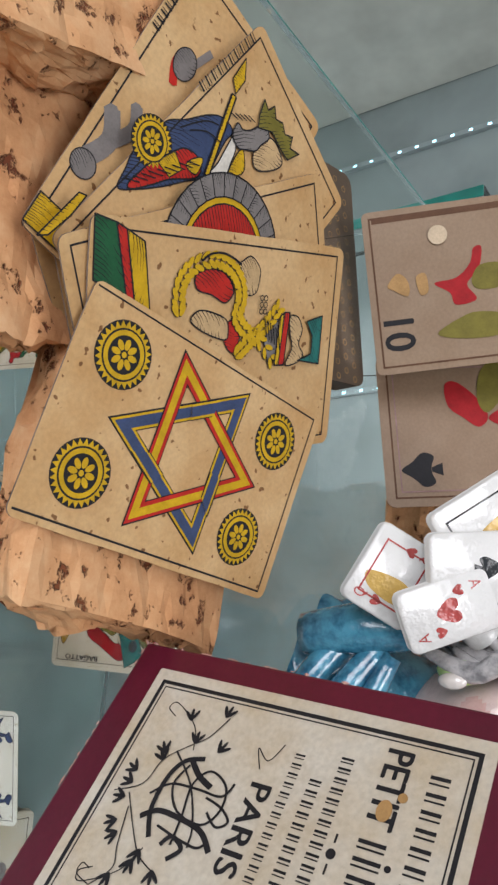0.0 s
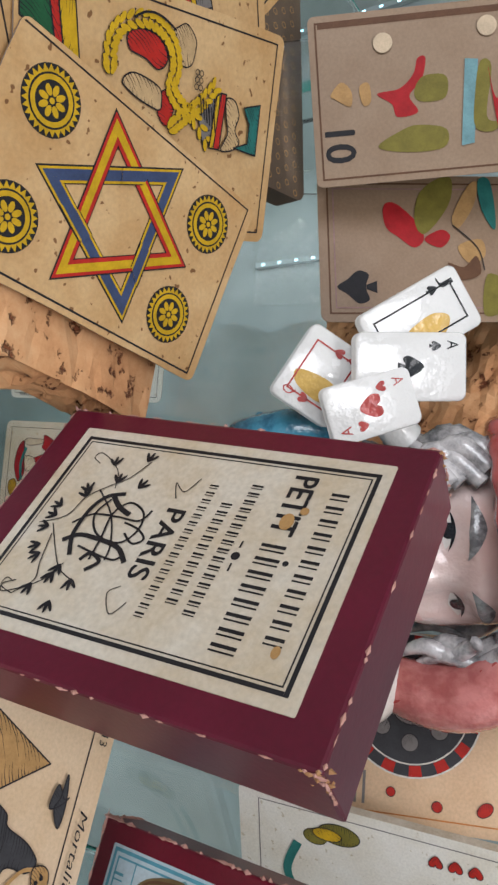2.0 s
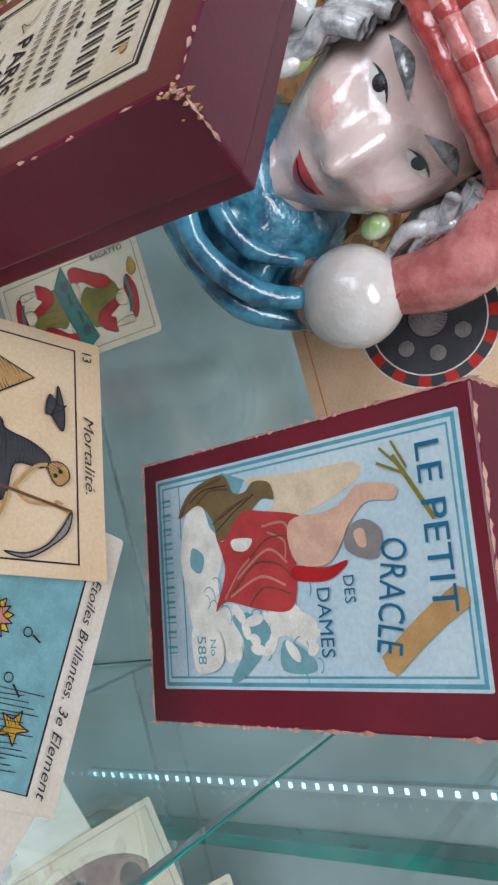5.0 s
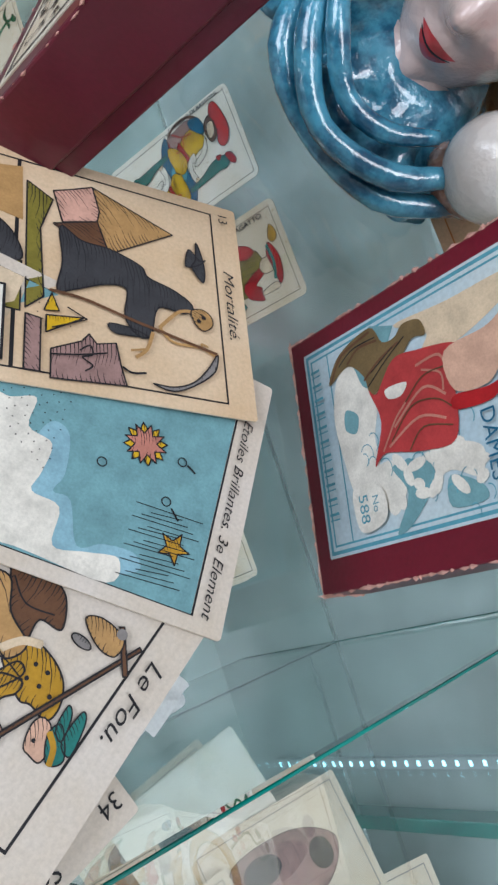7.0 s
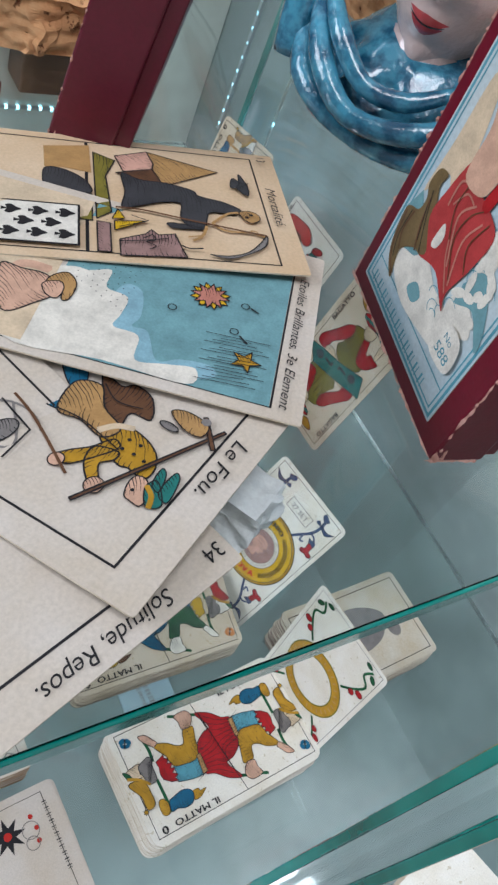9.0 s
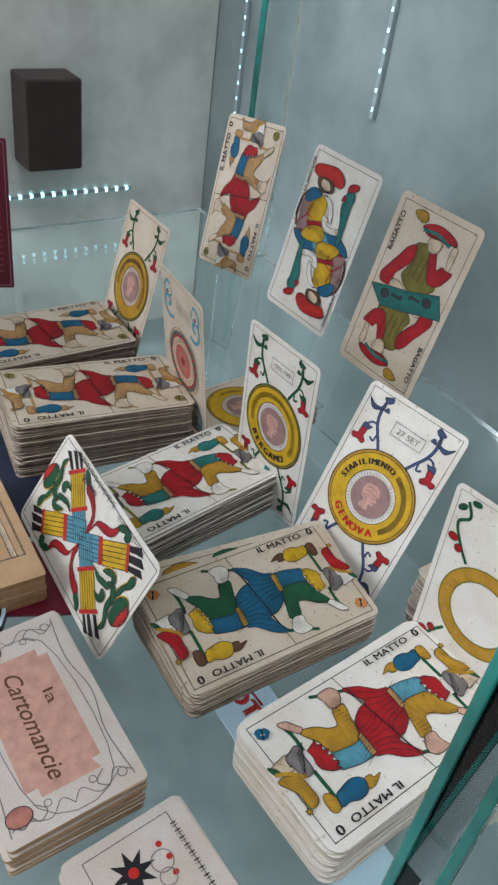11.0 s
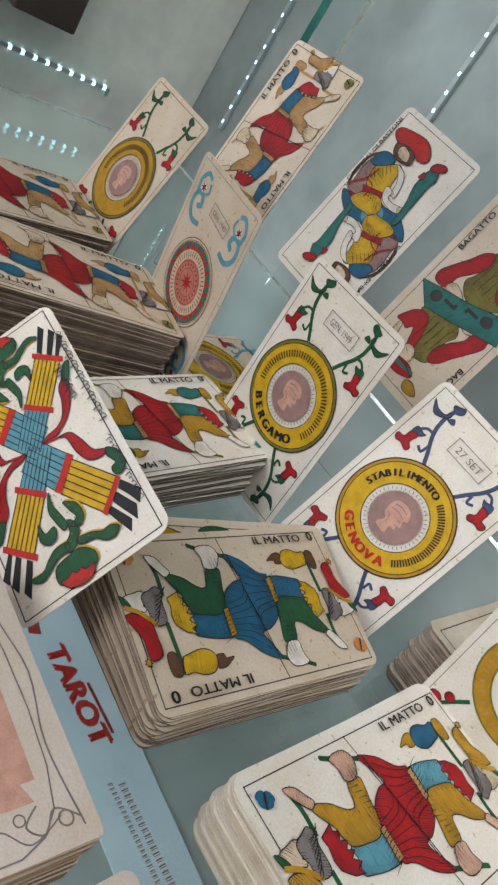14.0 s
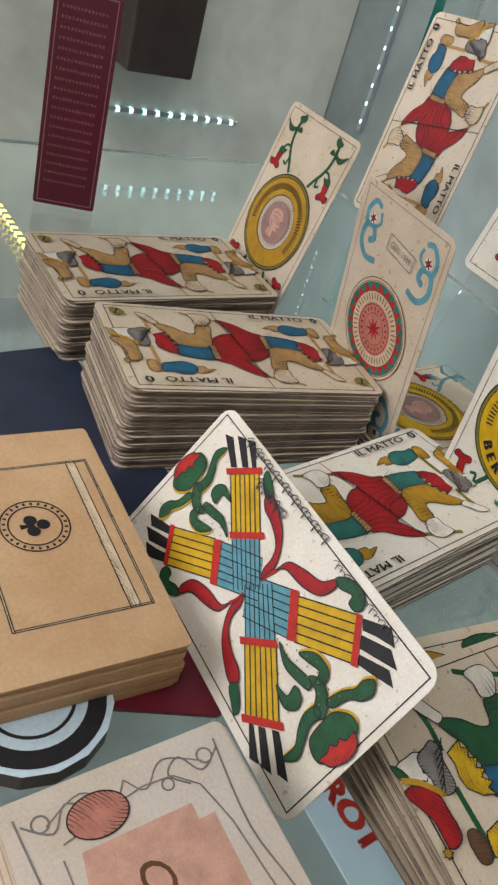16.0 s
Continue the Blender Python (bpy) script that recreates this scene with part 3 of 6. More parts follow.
deck("thick pile of worn tarot cards, loosely stacked", ((-169.4, -32.6, 47.7), (-0.99, 0.139, 0.003), (-0.139, -0.99, 0.024)), 60, 109, PAPER_AGED, EDGE, 34,
     lambda p: fool(p, "red", "teal", "red", "ochre", "ochre", "teal", "ochre", "ochre", "pale", "olive"))
deck("thick pile of yellowed tarot cards near light strip", ((-251, -33.1, 42.3), (-0.999, -0.01, 0.036), (0.01, -1, 0.003)), 60, 109, PAPER_AGED, EDGE, 32,
     lambda p: fool(p, "red", "teal", "red", "ochre", "ochre", "teal", "ochre", "ochre", "pale", "olive"))
deck("pile of dark-edged cards behind standing card", ((62, 101, 42), (1, 0.05, 0), (-0.05, 1, 0)), 60, 96, LABEL, EDGE, 26,
     lambda p: prints(p, ("frame", "black", border(52, 88, 0.5)), ("device", "grey", blob((-14, -20), (0, -24), (12, -8), (8, 14), (-6, 22), (-16, 4)) + disc(4, 26, 7, 5))))
deck("short pile of cards under a leaning card back", ((-150, 66, 20), (1, 0.1, 0), (-0.1, 1, 0)), 60, 90, PAPER_AGED, EDGE, 12,
     lambda p: back_print(p, 23, "yellow", "turquoise", "red"))
loose = card("second_card", axes((2, -22, 31.9), (-0.97, 0.1, 0.175), (-0.1, -0.99, 0)), 60, 106, 4, PAPER_AGED, EDGE, "tarot card sliding out under the blue jester")
prints(loose, ("frame", "black", border(53, 99, 0.35)), ("sack", "gold", both(blob((22, 20), (26, 30), (24, 40), (18, 42), (16, 30), (17, 22)))), ("coat", "green", both(disc(24, 6, 3, 8) + disc(12, 46, 6, 3))), ("title", "black", both(words("BAGATTO", -22.6, 14, -22.6, 38, 2.8, 0.0, 0.04))))

# ---- lower shelf: standing card backs ----
def standing(label, c, x, y, paper=PAPER, w=60, h=108):
    return card("tarot_card", axes(c, x, y), w, h, 3.6, paper, EDGE_WHITE, label, "playing card", "standing tarot cards")


b = standing("upright card back, yellow ring reading BERGAMO", (-72.8, 32, 65.5), (0.999, 0.047, 0.02), (-0.017, -0.02, 0.998))
back_print(b, 24, "yellow", "green", "red", town="BERGAMO", stamp="GEN. 1949")
b = standing("leaning card back, yellow ring reading GENOVA", (-6.2, 50, 60), (0.97, 0.235, -0.062), (-0.032, 0.378, 0.925))
back_print(b, 24.2, "yellow", "blue", "red", town="GENOVA", trade="STABILIMENTO", stamp="27 SET", town_key="scarlet")
b = standing("upright card back with an old gold ring", (-257.8, 33.8, 63), (1, -0.003, 0.002), (-0.001, 0.229, 0.974), PAPER_AGED)
back_print(b, 23.4, "gold", "green", "red")
b = standing("upright card back with pale turquoise scrolls", (-153.2, 19.3, 64.5), (0.997, -0.078, -0.006), (-0.004, -0.127, 0.992), PAPER_AGED)
mirror = lambda q: both(q + [[(-x, y) for x, y in s] for s in q])
prints(b, ("frame", "grey", border(55, 103, 0.3)), ("scroll", "turquoise", mirror(line(2.6, (-12, 25), (-19, 24), (-24, 29), (-23, 36), (-18, 37), (-16, 33), (-19, 31)) + line(2.2, (-23, 36), (-24, 42), (-20, 47), (-16, 46)) + line(1.4, (-18, 37), (-14, 40), (-15, 44)))), ("petal", "white", mirror(disc(-19.5, 40, 2.6, 2.2, 20))),
       ("flower", "red", mirror(spikes(-19.5, 40, 0.8, 2.2, 6))), ("disc", "pale", disc(0, 0, 21.4, n=48)), ("ring", "brown", ring(0, 0, 21.2, 21.6, 56) + ring(0, 0, 19.9, 20.2, 56)), ("rosette", "sea", ring(0, 0, 15.8, 19.6, 56)), ("rosette", "scarlet", spikes(0, 0, 15.9, 19.6, 22)), ("band", "pale", disc(0, 0, 15.8, n=44)),
       ("lettering", "brown", arc_bars(0, 0, 13.6, 0, 360, 44, 0.5, 2.6) + ring(0, 0, 15.7, 15.95, 48)), ("medal", "rose", disc(0, 0, 11.2)), ("relief", "red", ring(0, 0, 10.2, 10.6) + arc_bars(0, 0, 8.6, 0, 360, 22, 0.9, 1.5) + ring(0, 0, 6.6, 6.9) + spikes(0, 0, 2.0, 5.6, 9)),
       ("stamp", "grey", moved(border(18, 7, 0.4), 3, 36, -6) + moved(words("GEN. 1949", -7, -1.4, 7, -1.4, 2.8), 3, 36, -6)))
b = card("tarot_card", axes((-158, 23, 62), (0.995, -0.1, 0), (0, -0.13, 0.99)), 60, 104, 3.6, PAPER_AGED, EDGE, "tarot card standing behind a turquoise card back", "playing card", "standing tarot cards")
b = standing("upright card back with a plain gold ring", (82, 38, 66), (0.992, 0.097, 0.06), (-0.06, 0.05, 0.995))
prints(b, ("frame", "grey", border(55, 103, 0.3)), ("ring", "olive", ring(0, 0, 15.2, 22.4)), ("band", "gold", ring(0, 0, 16, 21.6)), ("lettering", "ochre", arc_bars(0, 0, 18.8, 0, 360, 30, 0.9, 2.4)),
       ("vine", "green", both(sum(([[(sx * x, y) for x, y in q] for q in line(1.5, (-14, 19), (-20, 27), (-24, 36), (-19, 41), (-22, 48)) + disc(-24, 44, 2.6, 1.5, 40) + disc(-18, 49, 2.4, 1.4, 10)] for sx in (1, -1)), []))),
       ("flower", "red", both(disc(-24, 28, 2.6, 2) + disc(24, 28, 2.6, 2) + disc(-20, 24, 2) + disc(20, 24, 2))))

# ---- lower shelf: figures propped at the back ----
b = card("tarot_card", axes((-166, 121.6, 124.5), (0.995, 0.093, -0.032), (0.013, 0.204, 0.979)), 60, 108, 4, PAPER, EDGE_WHITE, "upright white tarot card with a mounted figure", "playing card", "standing tarot cards")
half = [(-21, -6), (-25.5, -0.5), (-17, -0.5), (-9.5, 1.5), (-7, 6.5), (-2.5, 8), (4, 7.5), (9.5, 10.5)]
prints(b, ("frame", "black", border(54, 102, 0.35) + stroke([(-27, 1.5), (27, -1.5)], 0.4)), ("horse", "mauve", both(blob((-19.5, -2), (-24, 0.5), (-25, 8), (-26, 15.5), (-25, 21), (-21, 25.5), (-15.5, 25), (-10, 22), (-6.5, 16.5), (-8, 12.5), (-13, 11), (-13, 5), (-15, 1)))), ("mane", "brown", both(line(1.8, (-25, 2), (-28, 10), (-27.5, 19), (-23.5, 25.5), (-17.5, 27.5)))), ("chest_strap", "red", both(blob((-22.5, 0.5), (-17, -0), (-10, 2), (-7.5, 7), (-11, 7), (-13.5, 2.5)))),
       ("saddle_cloth", "teal", [smooth(half + [(-x, -y) for x, y in half])]), ("patch", "turquoise", both(blob((-3, 0), (3, -2), (6, 3), (1, 6)))), ("jacket", "yellow", both(blob((-19.5, 19), (-12.5, 25.5), (-8.5, 28), (-6, 27), (-4, 19), (-2.5, 12), (-8.5, 9.5), (-15.5, 8.5)))), ("belt", "red", both([[(-17.5, 8), (-9.5, 10.5), (-4, 12), (-2.5, 9), (-14.5, 5)]])), ("skirt", "yellow", both(blob((-17.5, 1), (-12.5, 6.5), (-3, 9), (2, 4.5), (-0.5, -1), (-5.5, -2), (-12, -3), (-17.5, -2)))),
       ("shoulder", "teal", both(blob((-24.5, 20.5), (-23, 27), (-17, 29.5), (-11.5, 27), (-17.5, 21), (-21.5, 19)))), ("sleeve", "white", both(blob((-9.5, 27.5), (-3.5, 27), (1, 22.5), (3.5, 14.5), (-0, 14.5), (-2, 20.5), (-5.5, 24.5)) + blob((-5, 16), (1, 15.5), (0, 12.5), (4.5, 11.5), (10.5, 13), (12, 10), (5.5, 8), (-2.5, 10)))), ("hand", "pale", both(blob((9, 11.5), (12.5, 14), (15.5, 11), (13, 9)))), ("club", "sea", both(blob((13, 4), (12, 9.5), (10.5, 17), (7.5, 24.5), (7, 30), (8, 36.5), (12.5, 38.5), (15.5, 34), (14.5, 30.5), (15, 21.5), (15.5, 12), (15.5, 5)))), ("club_tip", "red", both(blob((7.5, 37), (8.5, 41), (14, 43), (16, 41), (12, 37.5)) + blob((5.5, 30), (6.5, 34), (9, 31)))),
       ("hair", "brown", both(blob((-18, 32), (-18.5, 36.5), (-11, 38), (-5, 36.5), (-3.5, 31.5), (-7.5, 29.5), (-13.5, 29)))), ("face", "pale", both(blob((-15.5, 33.5), (-14, 36.5), (-8, 35.5), (-6, 31.5), (-9.5, 30.5), (-13.5, 31.5)))), ("hat", "scarlet", both(blob((-24.5, 39), (-23, 43), (-13.5, 45.5), (-4.5, 46), (2.5, 41.5), (2.5, 37), (-2, 35.5), (-7.5, 37.5), (-14, 37.5), (-19.5, 36)))), ("bridle", "red", both(line(0.7, (-24, 5.5), (-18.5, 12), (-16.5, 20)) + line(0.7, (-18.5, 12), (-12, 10.5), (-12, 3.5)))),
       ("hatching", "black", both(sum((line(0.25, (-14 + 2.2 * q, 10 - 0.6 * q), (-11 + 2.2 * q, 5 - 0.4 * q)) for q in range(6)), []) + sum((line(0.22, (-22 + 1.6 * q, 14 + 1.8 * q), (-17 + 1.4 * q, 11 + 1.8 * q)) for q in range(7)), []))),
       ("title", "black", both(words("CAVALLO DI BASTONI", -26.2, 4, -26.2, 46, 2.3, 0.0, 0.03))))
easel(b, 136)
b = card("tarot_card", axes((-264.8, 122.7, 118), (0.975, 0.15, 0.1), (-0.12, 0.23, 0.953)), 60, 108, 4, PAPER_AGED, EDGE, "upright yellowed tarot card with a red jester", "playing card", "standing tarot cards")
fool(b, "red", "teal", "red", "ochre", "ochre", "teal", "ochre", "ochre", "pale", "olive")
easel(b, 130)
b = card("tarot_card", axes((-91, 131, 120), (0.995, 0.093, -0.032), (0.013, 0.204, 0.979)), 62, 110, 4, PAPER_AGED, EDGE, "upright yellowed tarot card with a red-sleeved juggler", "playing card", "standing tarot cards")
near = lambda q: both(moved(q, -2, 2))
prints(b, ("frame", "black", border(54, 102, 0.35)), ("jacket", "olive", near(blob((-7.5, 9), (-5.5, 14.5), (-4, 23), (-6, 28.5), (-2, 31), (4, 31), (12.5, 22.5), (18, 11), (12.5, 5.5), (5, 2.5), (-2, 3.5)))), ("sleeve", "red", near(blob((-21, -0), (-22, 4.5), (-18.5, 11), (-14, 18.5), (-11, 24.5), (-6.5, 28), (-4, 26), (-3.5, 20), (-7, 14), (-11.5, 8), (-12, 3.5), (-13.5, -0.5), (-18, -1)) + blob((-20.5, -27.5), (-18.5, -22), (-14.5, -17), (-8, -16), (-4, -21.5), (-1, -33), (-5, -34.5), (-9.5, -25.5), (-12.5, -28.5), (-16, -27.5)))), ("hand", "pale", near(blob((-13, 2.5), (-9.5, 5), (-3.5, 3.5), (0, 0.5), (-3.5, -2), (-8, -1.5), (-12, -1)) + blob((-17.5, -28), (-15, -29), (-13.5, -37.5), (-15, -41.5), (-18, -40.5), (-18, -34.5)))), ("table", "sea", moved([[(-24.5, -5), (-10, -1), (3.5, 2), (15.5, 6), (24, 9), (31, -3.5), (17.5, -7), (1.5, -11.5), (-12.5, -14.5), (-19, -9.5)]], -3, 2.5)),
       ("tool", "darkgrey", both(bar(-10, -3, -3, -1.6) + bar(2, 0, 4, 3) + disc(-15, -4, 3.4, 2.8))), ("cup", "gold", near(blob((-15, 44.5), (-12, 47), (-6.5, 47), (-4.5, 43), (-8.5, 41)))), ("face", "pale", both(disc(4, 36, 5, 6))), ("hat", "red", both(blob((-8, 42), (2, 46), (14, 44), (18, 40), (8, 39), (-2, 38)))), ("brim", "sea", both(line(2, (-7, 40), (4, 41), (14, 38)))),
       ("hatching", "black", both(line(0.4, (-8, 42), (2, 39), (18, 40)) + sum((line(0.3, (-4 + 4 * k, 26), (-5 + 4 * k, 12)) for k in range(4)), []))), ("title", "black", both(words("BAGATTO", -23, 20, -23, 44, 3.0, 0.0, 0.04))))
easel(b, 130)

# ---- lower shelf: the crossed-clubs card ----
b = card("tarot_card", axes((-60.9, -86.5, 38.3), (-0.004, 0.531, 0.847), (-0.999, 0.027, -0.021)), 57, 113, 5, PAPER, EDGE_WHITE, "leaning tarot card with crossed clubs, thistles, handwriting", "playing card", "leaning tarot cards")


def strands(q, n, w):
    """Fine rules along a four-sided bundle, from its first to its second pair of corners."""
    (a0, a1), (b0, b1), (c0, c1), (d0, d1) = q
    out = []
    for i in range(n + 1):
        s = i / n
        out += stroke([(a0 + (b0 - a0) * s, a1 + (b1 - a1) * s), (d0 + (c0 - d0) * s, d1 + (c1 - d1) * s)], w)
    return out


up_rod, up_blue, side_rod, side_blue = [[(14.5, 35.5), (22, 27), (11.5, 11.5), (4, 19.5)]], [[(3, 17.5), (10, 10), (1.5, -2.5), (-5.5, 4)]], [[(10, -13), (20.5, -29.5), (11.5, -38), (1.5, -22)]], [[(1, 4.5), (9.5, -10), (0.5, -20), (-7.5, -4.5)]]
turned = lambda q: q[1:] + q[:1]
prints(b, ("frame", "black", border(51.5, 109, 0.4)), ("fin", "black", both([[(21, 49), (22.5, 45.5), (17.5, 35.5), (16, 37.5)]] + [[(24, 44.5), (25.5, 41), (20.5, 32), (19, 34)]] + [[(26, 40), (27.5, 37), (22.5, 29.5), (21.5, 31)]] + [[(21, -31), (25.5, -38.5), (23, -43), (21, -37.5), (19, -33.5)]] + [[(18, -34), (22, -42.5), (20, -47.5), (17.5, -41.5), (15.5, -36.5)]] + [[(14.5, -37.5), (18.5, -46), (16.5, -50), (14, -43.5), (12.5, -39)]])), ("rod_bundle", "yellow", both(up_rod + side_rod)), ("weave", "turquoise", both(side_blue)),
       ("thread", "black", both(strands(up_rod[0], 6, 0.4) + strands(turned(side_rod[0]), 5, 0.4) + strands(turned(side_blue[0]), 6, 0.34))), ("weave", "turquoise", both(up_blue)), ("thread", "black", both(strands(up_blue[0], 6, 0.34) + strands(turned(side_blue[0]), 3, 0.3))), ("band", "scarlet", both([[(14.5, 38.5), (24, 28), (23, 26), (13.5, 36.5)]] + [[(3.5, 20), (12.5, 10.5), (11.5, 8.5), (2.5, 18)]] + [[(20.5, -29), (21.5, -30.5), (12, -40), (11, -38)]] + [[(9.5, -9.5), (11, -12), (2, -22.5), (0, -20)]])),
       ("ribbon", "red", both(blob((19.5, 19), (21.5, 16.5), (19, 9), (15.5, 3.5), (10, -0.5), (6, -0.5), (3.5, -0.5), (6, 1.5), (10, 2), (13.5, 4.5), (16, 10.5), (17, 16)) + blob((9, -2), (13.5, -3), (16, -8.5), (18, -15), (22, -18), (19.5, -19.5), (15, -17.5), (12.5, -11.5), (11.5, -4)) + line(1.2, (3.5, -0.5), (6.5, -1), (9, -2)))), ("ribbon_tip", "green", both(blob((25, 25), (24, 21.5), (22, 17.5), (19.5, 18.5), (20.5, 21.5), (23, 25)) + blob((22, -17.5), (25, -21), (25.5, -26.5), (23, -29.5), (20.5, -28.5), (20.5, -25.5), (22.5, -24.5), (21, -20.5)))),
       ("shade", "yellow", both(moved(blob((1, -25.5), (5, -29), (5.5, -34.5), (3, -37), (-0, -35), (3, -33.5), (2, -30)) + blob((-0, -40.5), (5, -41.5), (8.5, -43.5), (11.5, -43.5), (14, -45.5), (11.5, -48), (8, -47), (5.5, -44.5), (0.5, -43)) + blob((-3, -39.5), (-7.5, -39), (-11, -41), (-14, -43.5), (-18.5, -43.5), (-18, -45), (-15, -46.5), (-11, -44.5), (-7.5, -42.5), (-3.5, -42.5)) + blob((-4.5, -44), (0, -44), (3.5, -47.5), (3.5, -51), (1, -52.5), (-3.5, -51.5), (-9.5, -52), (-11, -49), (-9.5, -45)), 0.7, 0.5))), ("leaf", "green", both(blob((-2, -19), (-2.5, -24), (-1.5, -28.5), (-0.5, -33.5), (-2.5, -35), (-4, -30), (-4.5, -25)) + blob((1, -25.5), (5, -29), (5.5, -34.5), (3, -37), (-0, -35), (3, -33.5), (2, -30)) + blob((-0, -40.5), (5, -41.5), (8.5, -43.5), (11.5, -43.5), (14, -45.5), (11.5, -48), (8, -47), (5.5, -44.5), (0.5, -43)) + blob((-9.5, -27.5), (-8.5, -32), (-5, -31.5), (-5.5, -35.5), (-8.5, -36.5), (-11, -33.5)) + blob((-3, -39.5), (-7.5, -39), (-11, -41), (-14, -43.5), (-18.5, -43.5), (-18, -45), (-15, -46.5), (-11, -44.5), (-7.5, -42.5), (-3.5, -42.5)) + blob((-0.5, -32.5), (-1, -37), (-4.5, -40.5), (-3.5, -43.5), (-0.5, -42), (2, -38), (1.5, -34)))), ("bud", "green", both(blob((-4.5, -44), (0, -44), (3.5, -47.5), (3.5, -51), (1, -52.5), (-3.5, -51.5), (-9.5, -52), (-11, -49), (-9.5, -45)))), ("thistle", "scarlet", both(blob((-10, -50.5), (-7, -50.5), (-5.5, -49.5), (-4, -51), (-2.5, -50), (-1, -51.5), (2, -51.5), (0.5, -54.5), (-3.5, -55.5), (-8, -54), (-9.5, -52)))),
       ("vein", "olive", both(sum((disc(-2 + 1.5 * ((k * 7) % 5), -18 - 1.1 * k, 0.28, n=6) for k in range(24)), []))),
       ("handwriting", "darkgrey", line(0.32, *[(26.2 + (1.1 + 0.9 * math.sin(0.7 * k)) * math.sin(2.1 * k), 39 - 0.62 * k + 0.9 * math.cos(2.1 * k)) for k in range(76)]) + line(0.36, *[(20.6 + (1.3 + 0.9 * math.sin(0.9 * k)) * math.sin(2.1 * k), 25 - 0.5 * k + 0.9 * math.cos(2.1 * k)) for k in range(34)]) + line(0.22, *[(24.4 + (0.8 + 0.5 * math.sin(0.7 * k)) * math.sin(2.1 * k), -14 - 0.6 * k + 0.7 * math.cos(2.1 * k)) for k in range(48)])))

# ---- lower shelf: loose things in front ----
leaflet = card("leaflet", axes((-28, 27, -156), (1, 0, 0), (0, 1, 0)), 260, 44, 1, PAPER_BLUE, PAPER_BLUE, "pale blue leaflet with red lettering under glass shelf", "leaflet", "", 0.0, 1.6)
prints(leaflet, ("flag", "red", [[(-106, -12), (-78, -16), (-76, -9), (-108, -4)]]), ("lettering", "scarlet", words("TAROT", -68, -11, -4, -6, 12.5, 0.0, 0.13)), ("rule", "scarlet", [[(-40, 6), (-8, 8), (-8, 9.6), (-40, 7.6)]]), ("address", "mauve", letter_bars(20, -1, 96, 4, 24, 4.2) + letter_bars(18, -7, 96, -2, 30, 3.0)))
cloth = card("red_card_box", axes((-74, -116, 12), (0.9, -0.4, 0), (0.4, 0.9, 0)), 50, 56, 2, CRIMSON, CRIMSON, "dark red cloth-covered folder lying on shelf", "folder", "", 0.0, 1.6)
tin = card("round_tin", axes((-60, -150, 16), (1, 0, 0), (0, 1, 0)), 44, 44, 21.9, PAPER_BLUE, DARK_BOX, "round pale blue tin with dark ring print", "tin", "", 0.0, 5.6)
prints(tin, ("ring", "black", ring(0, 0, 15, 20) + ring(0, 0, 11, 12)), ("figure", "black", bar(-3, -6, -1, 4) + bar(-3, -6, 4, -4)))
navy = card("navy_folder", axes((-165, -108, 11.4), (1, 0.1, 0), (-0.1, 1, 0)), 130, 70, 2, surface("navy_cover", (0.02, 0.03, 0.06)), DARK_BOX, "dark navy folder lying flat under decks", "folder", "", 0.0, 1.0)


def carto_art(p):
    scroll = lambda s: line(0.5, (s * 40, 24), (s * 36, 18), (s * 41, 14), (s * 38, 10), (s * 34, 14)) + line(0.5, (s * 40, -24), (s * 36, -18), (s * 41, -14), (s * 38, -10), (s * 34, -14))
    prints(p, ("cartouche", "pink", [[(-30, -14), (-30, 12), (-26, 12), (-26, 16), (28, 16), (28, 12), (33, 14), (33, -10), (29, -10), (29, -15), (-24, -15)]]),
           ("scroll_frame", "grey", scroll(1) + scroll(-1) + sum((ring(sx * 39, sy * 20, 1.6, 2.1, 16) + ring(sx * 36, sy * 9, 1.2, 1.6, 14) + line(0.4, (sx * 38, sy * 19), (sx * 42, sy * 10), (sx * 37, sy * 4), (sx * 41, 0)) for sx in (1, -1) for sy in (1, -1)), []) + line(0.5, (-42, 24), (-20, 22), (0, 25), (20, 22), (42, 24)) + line(0.5, (-42, -25), (0, -22), (42, -25)) + line(0.4, (-33, -17), (-33, 16), (36, 18), (36, -13), (-30, -18))),
           ("lettering", "brown", moved(words("Cartomancie", -26, 0, 26, 0, 7, 0.3, 0.02), 2, -5) + words("la", -10, 7, -2, 7, 4.6)), ("portrait", "rose", disc(-36, -8, 5, 7) + disc(36, -20, 4, 5)))


deck("worn pink fortune-telling booklet on a brown pile", ((18, -141, 31), (1, 0.02, -0.02), (-0.02, 1, 0.05)), 92, 56, PAPER_CREAM, PAPER_TAN, 9, carto_art, 2.0)


def star_art(p):
    prints(p, ("frame", "black", border(50, 36, 0.3)), ("star", "black", spikes(-12, -4, 4, 9, 8)), ("hearts", "scarlet", disc(-16, 9, 1.2) + disc(-10, 10, 1.2) + disc(-4, 9, 1.2) + disc(-12, -4, 2)), ("sprig", "grey", ring(-10, 7, 4, 4.4) + ring(-4, 6, 3, 3.4)), ("maker", "black", letter_bars(-20, 16.5, 16, 16.5, 11, 2.4)))


deck("small pile of cream cards, black star on top", ((101, -126, 22), (0.99, 0.08, 0), (-0.08, 0.99, 0)), 58, 50, PAPER_CREAM, EDGE_WHITE, 8, star_art, 2.5)


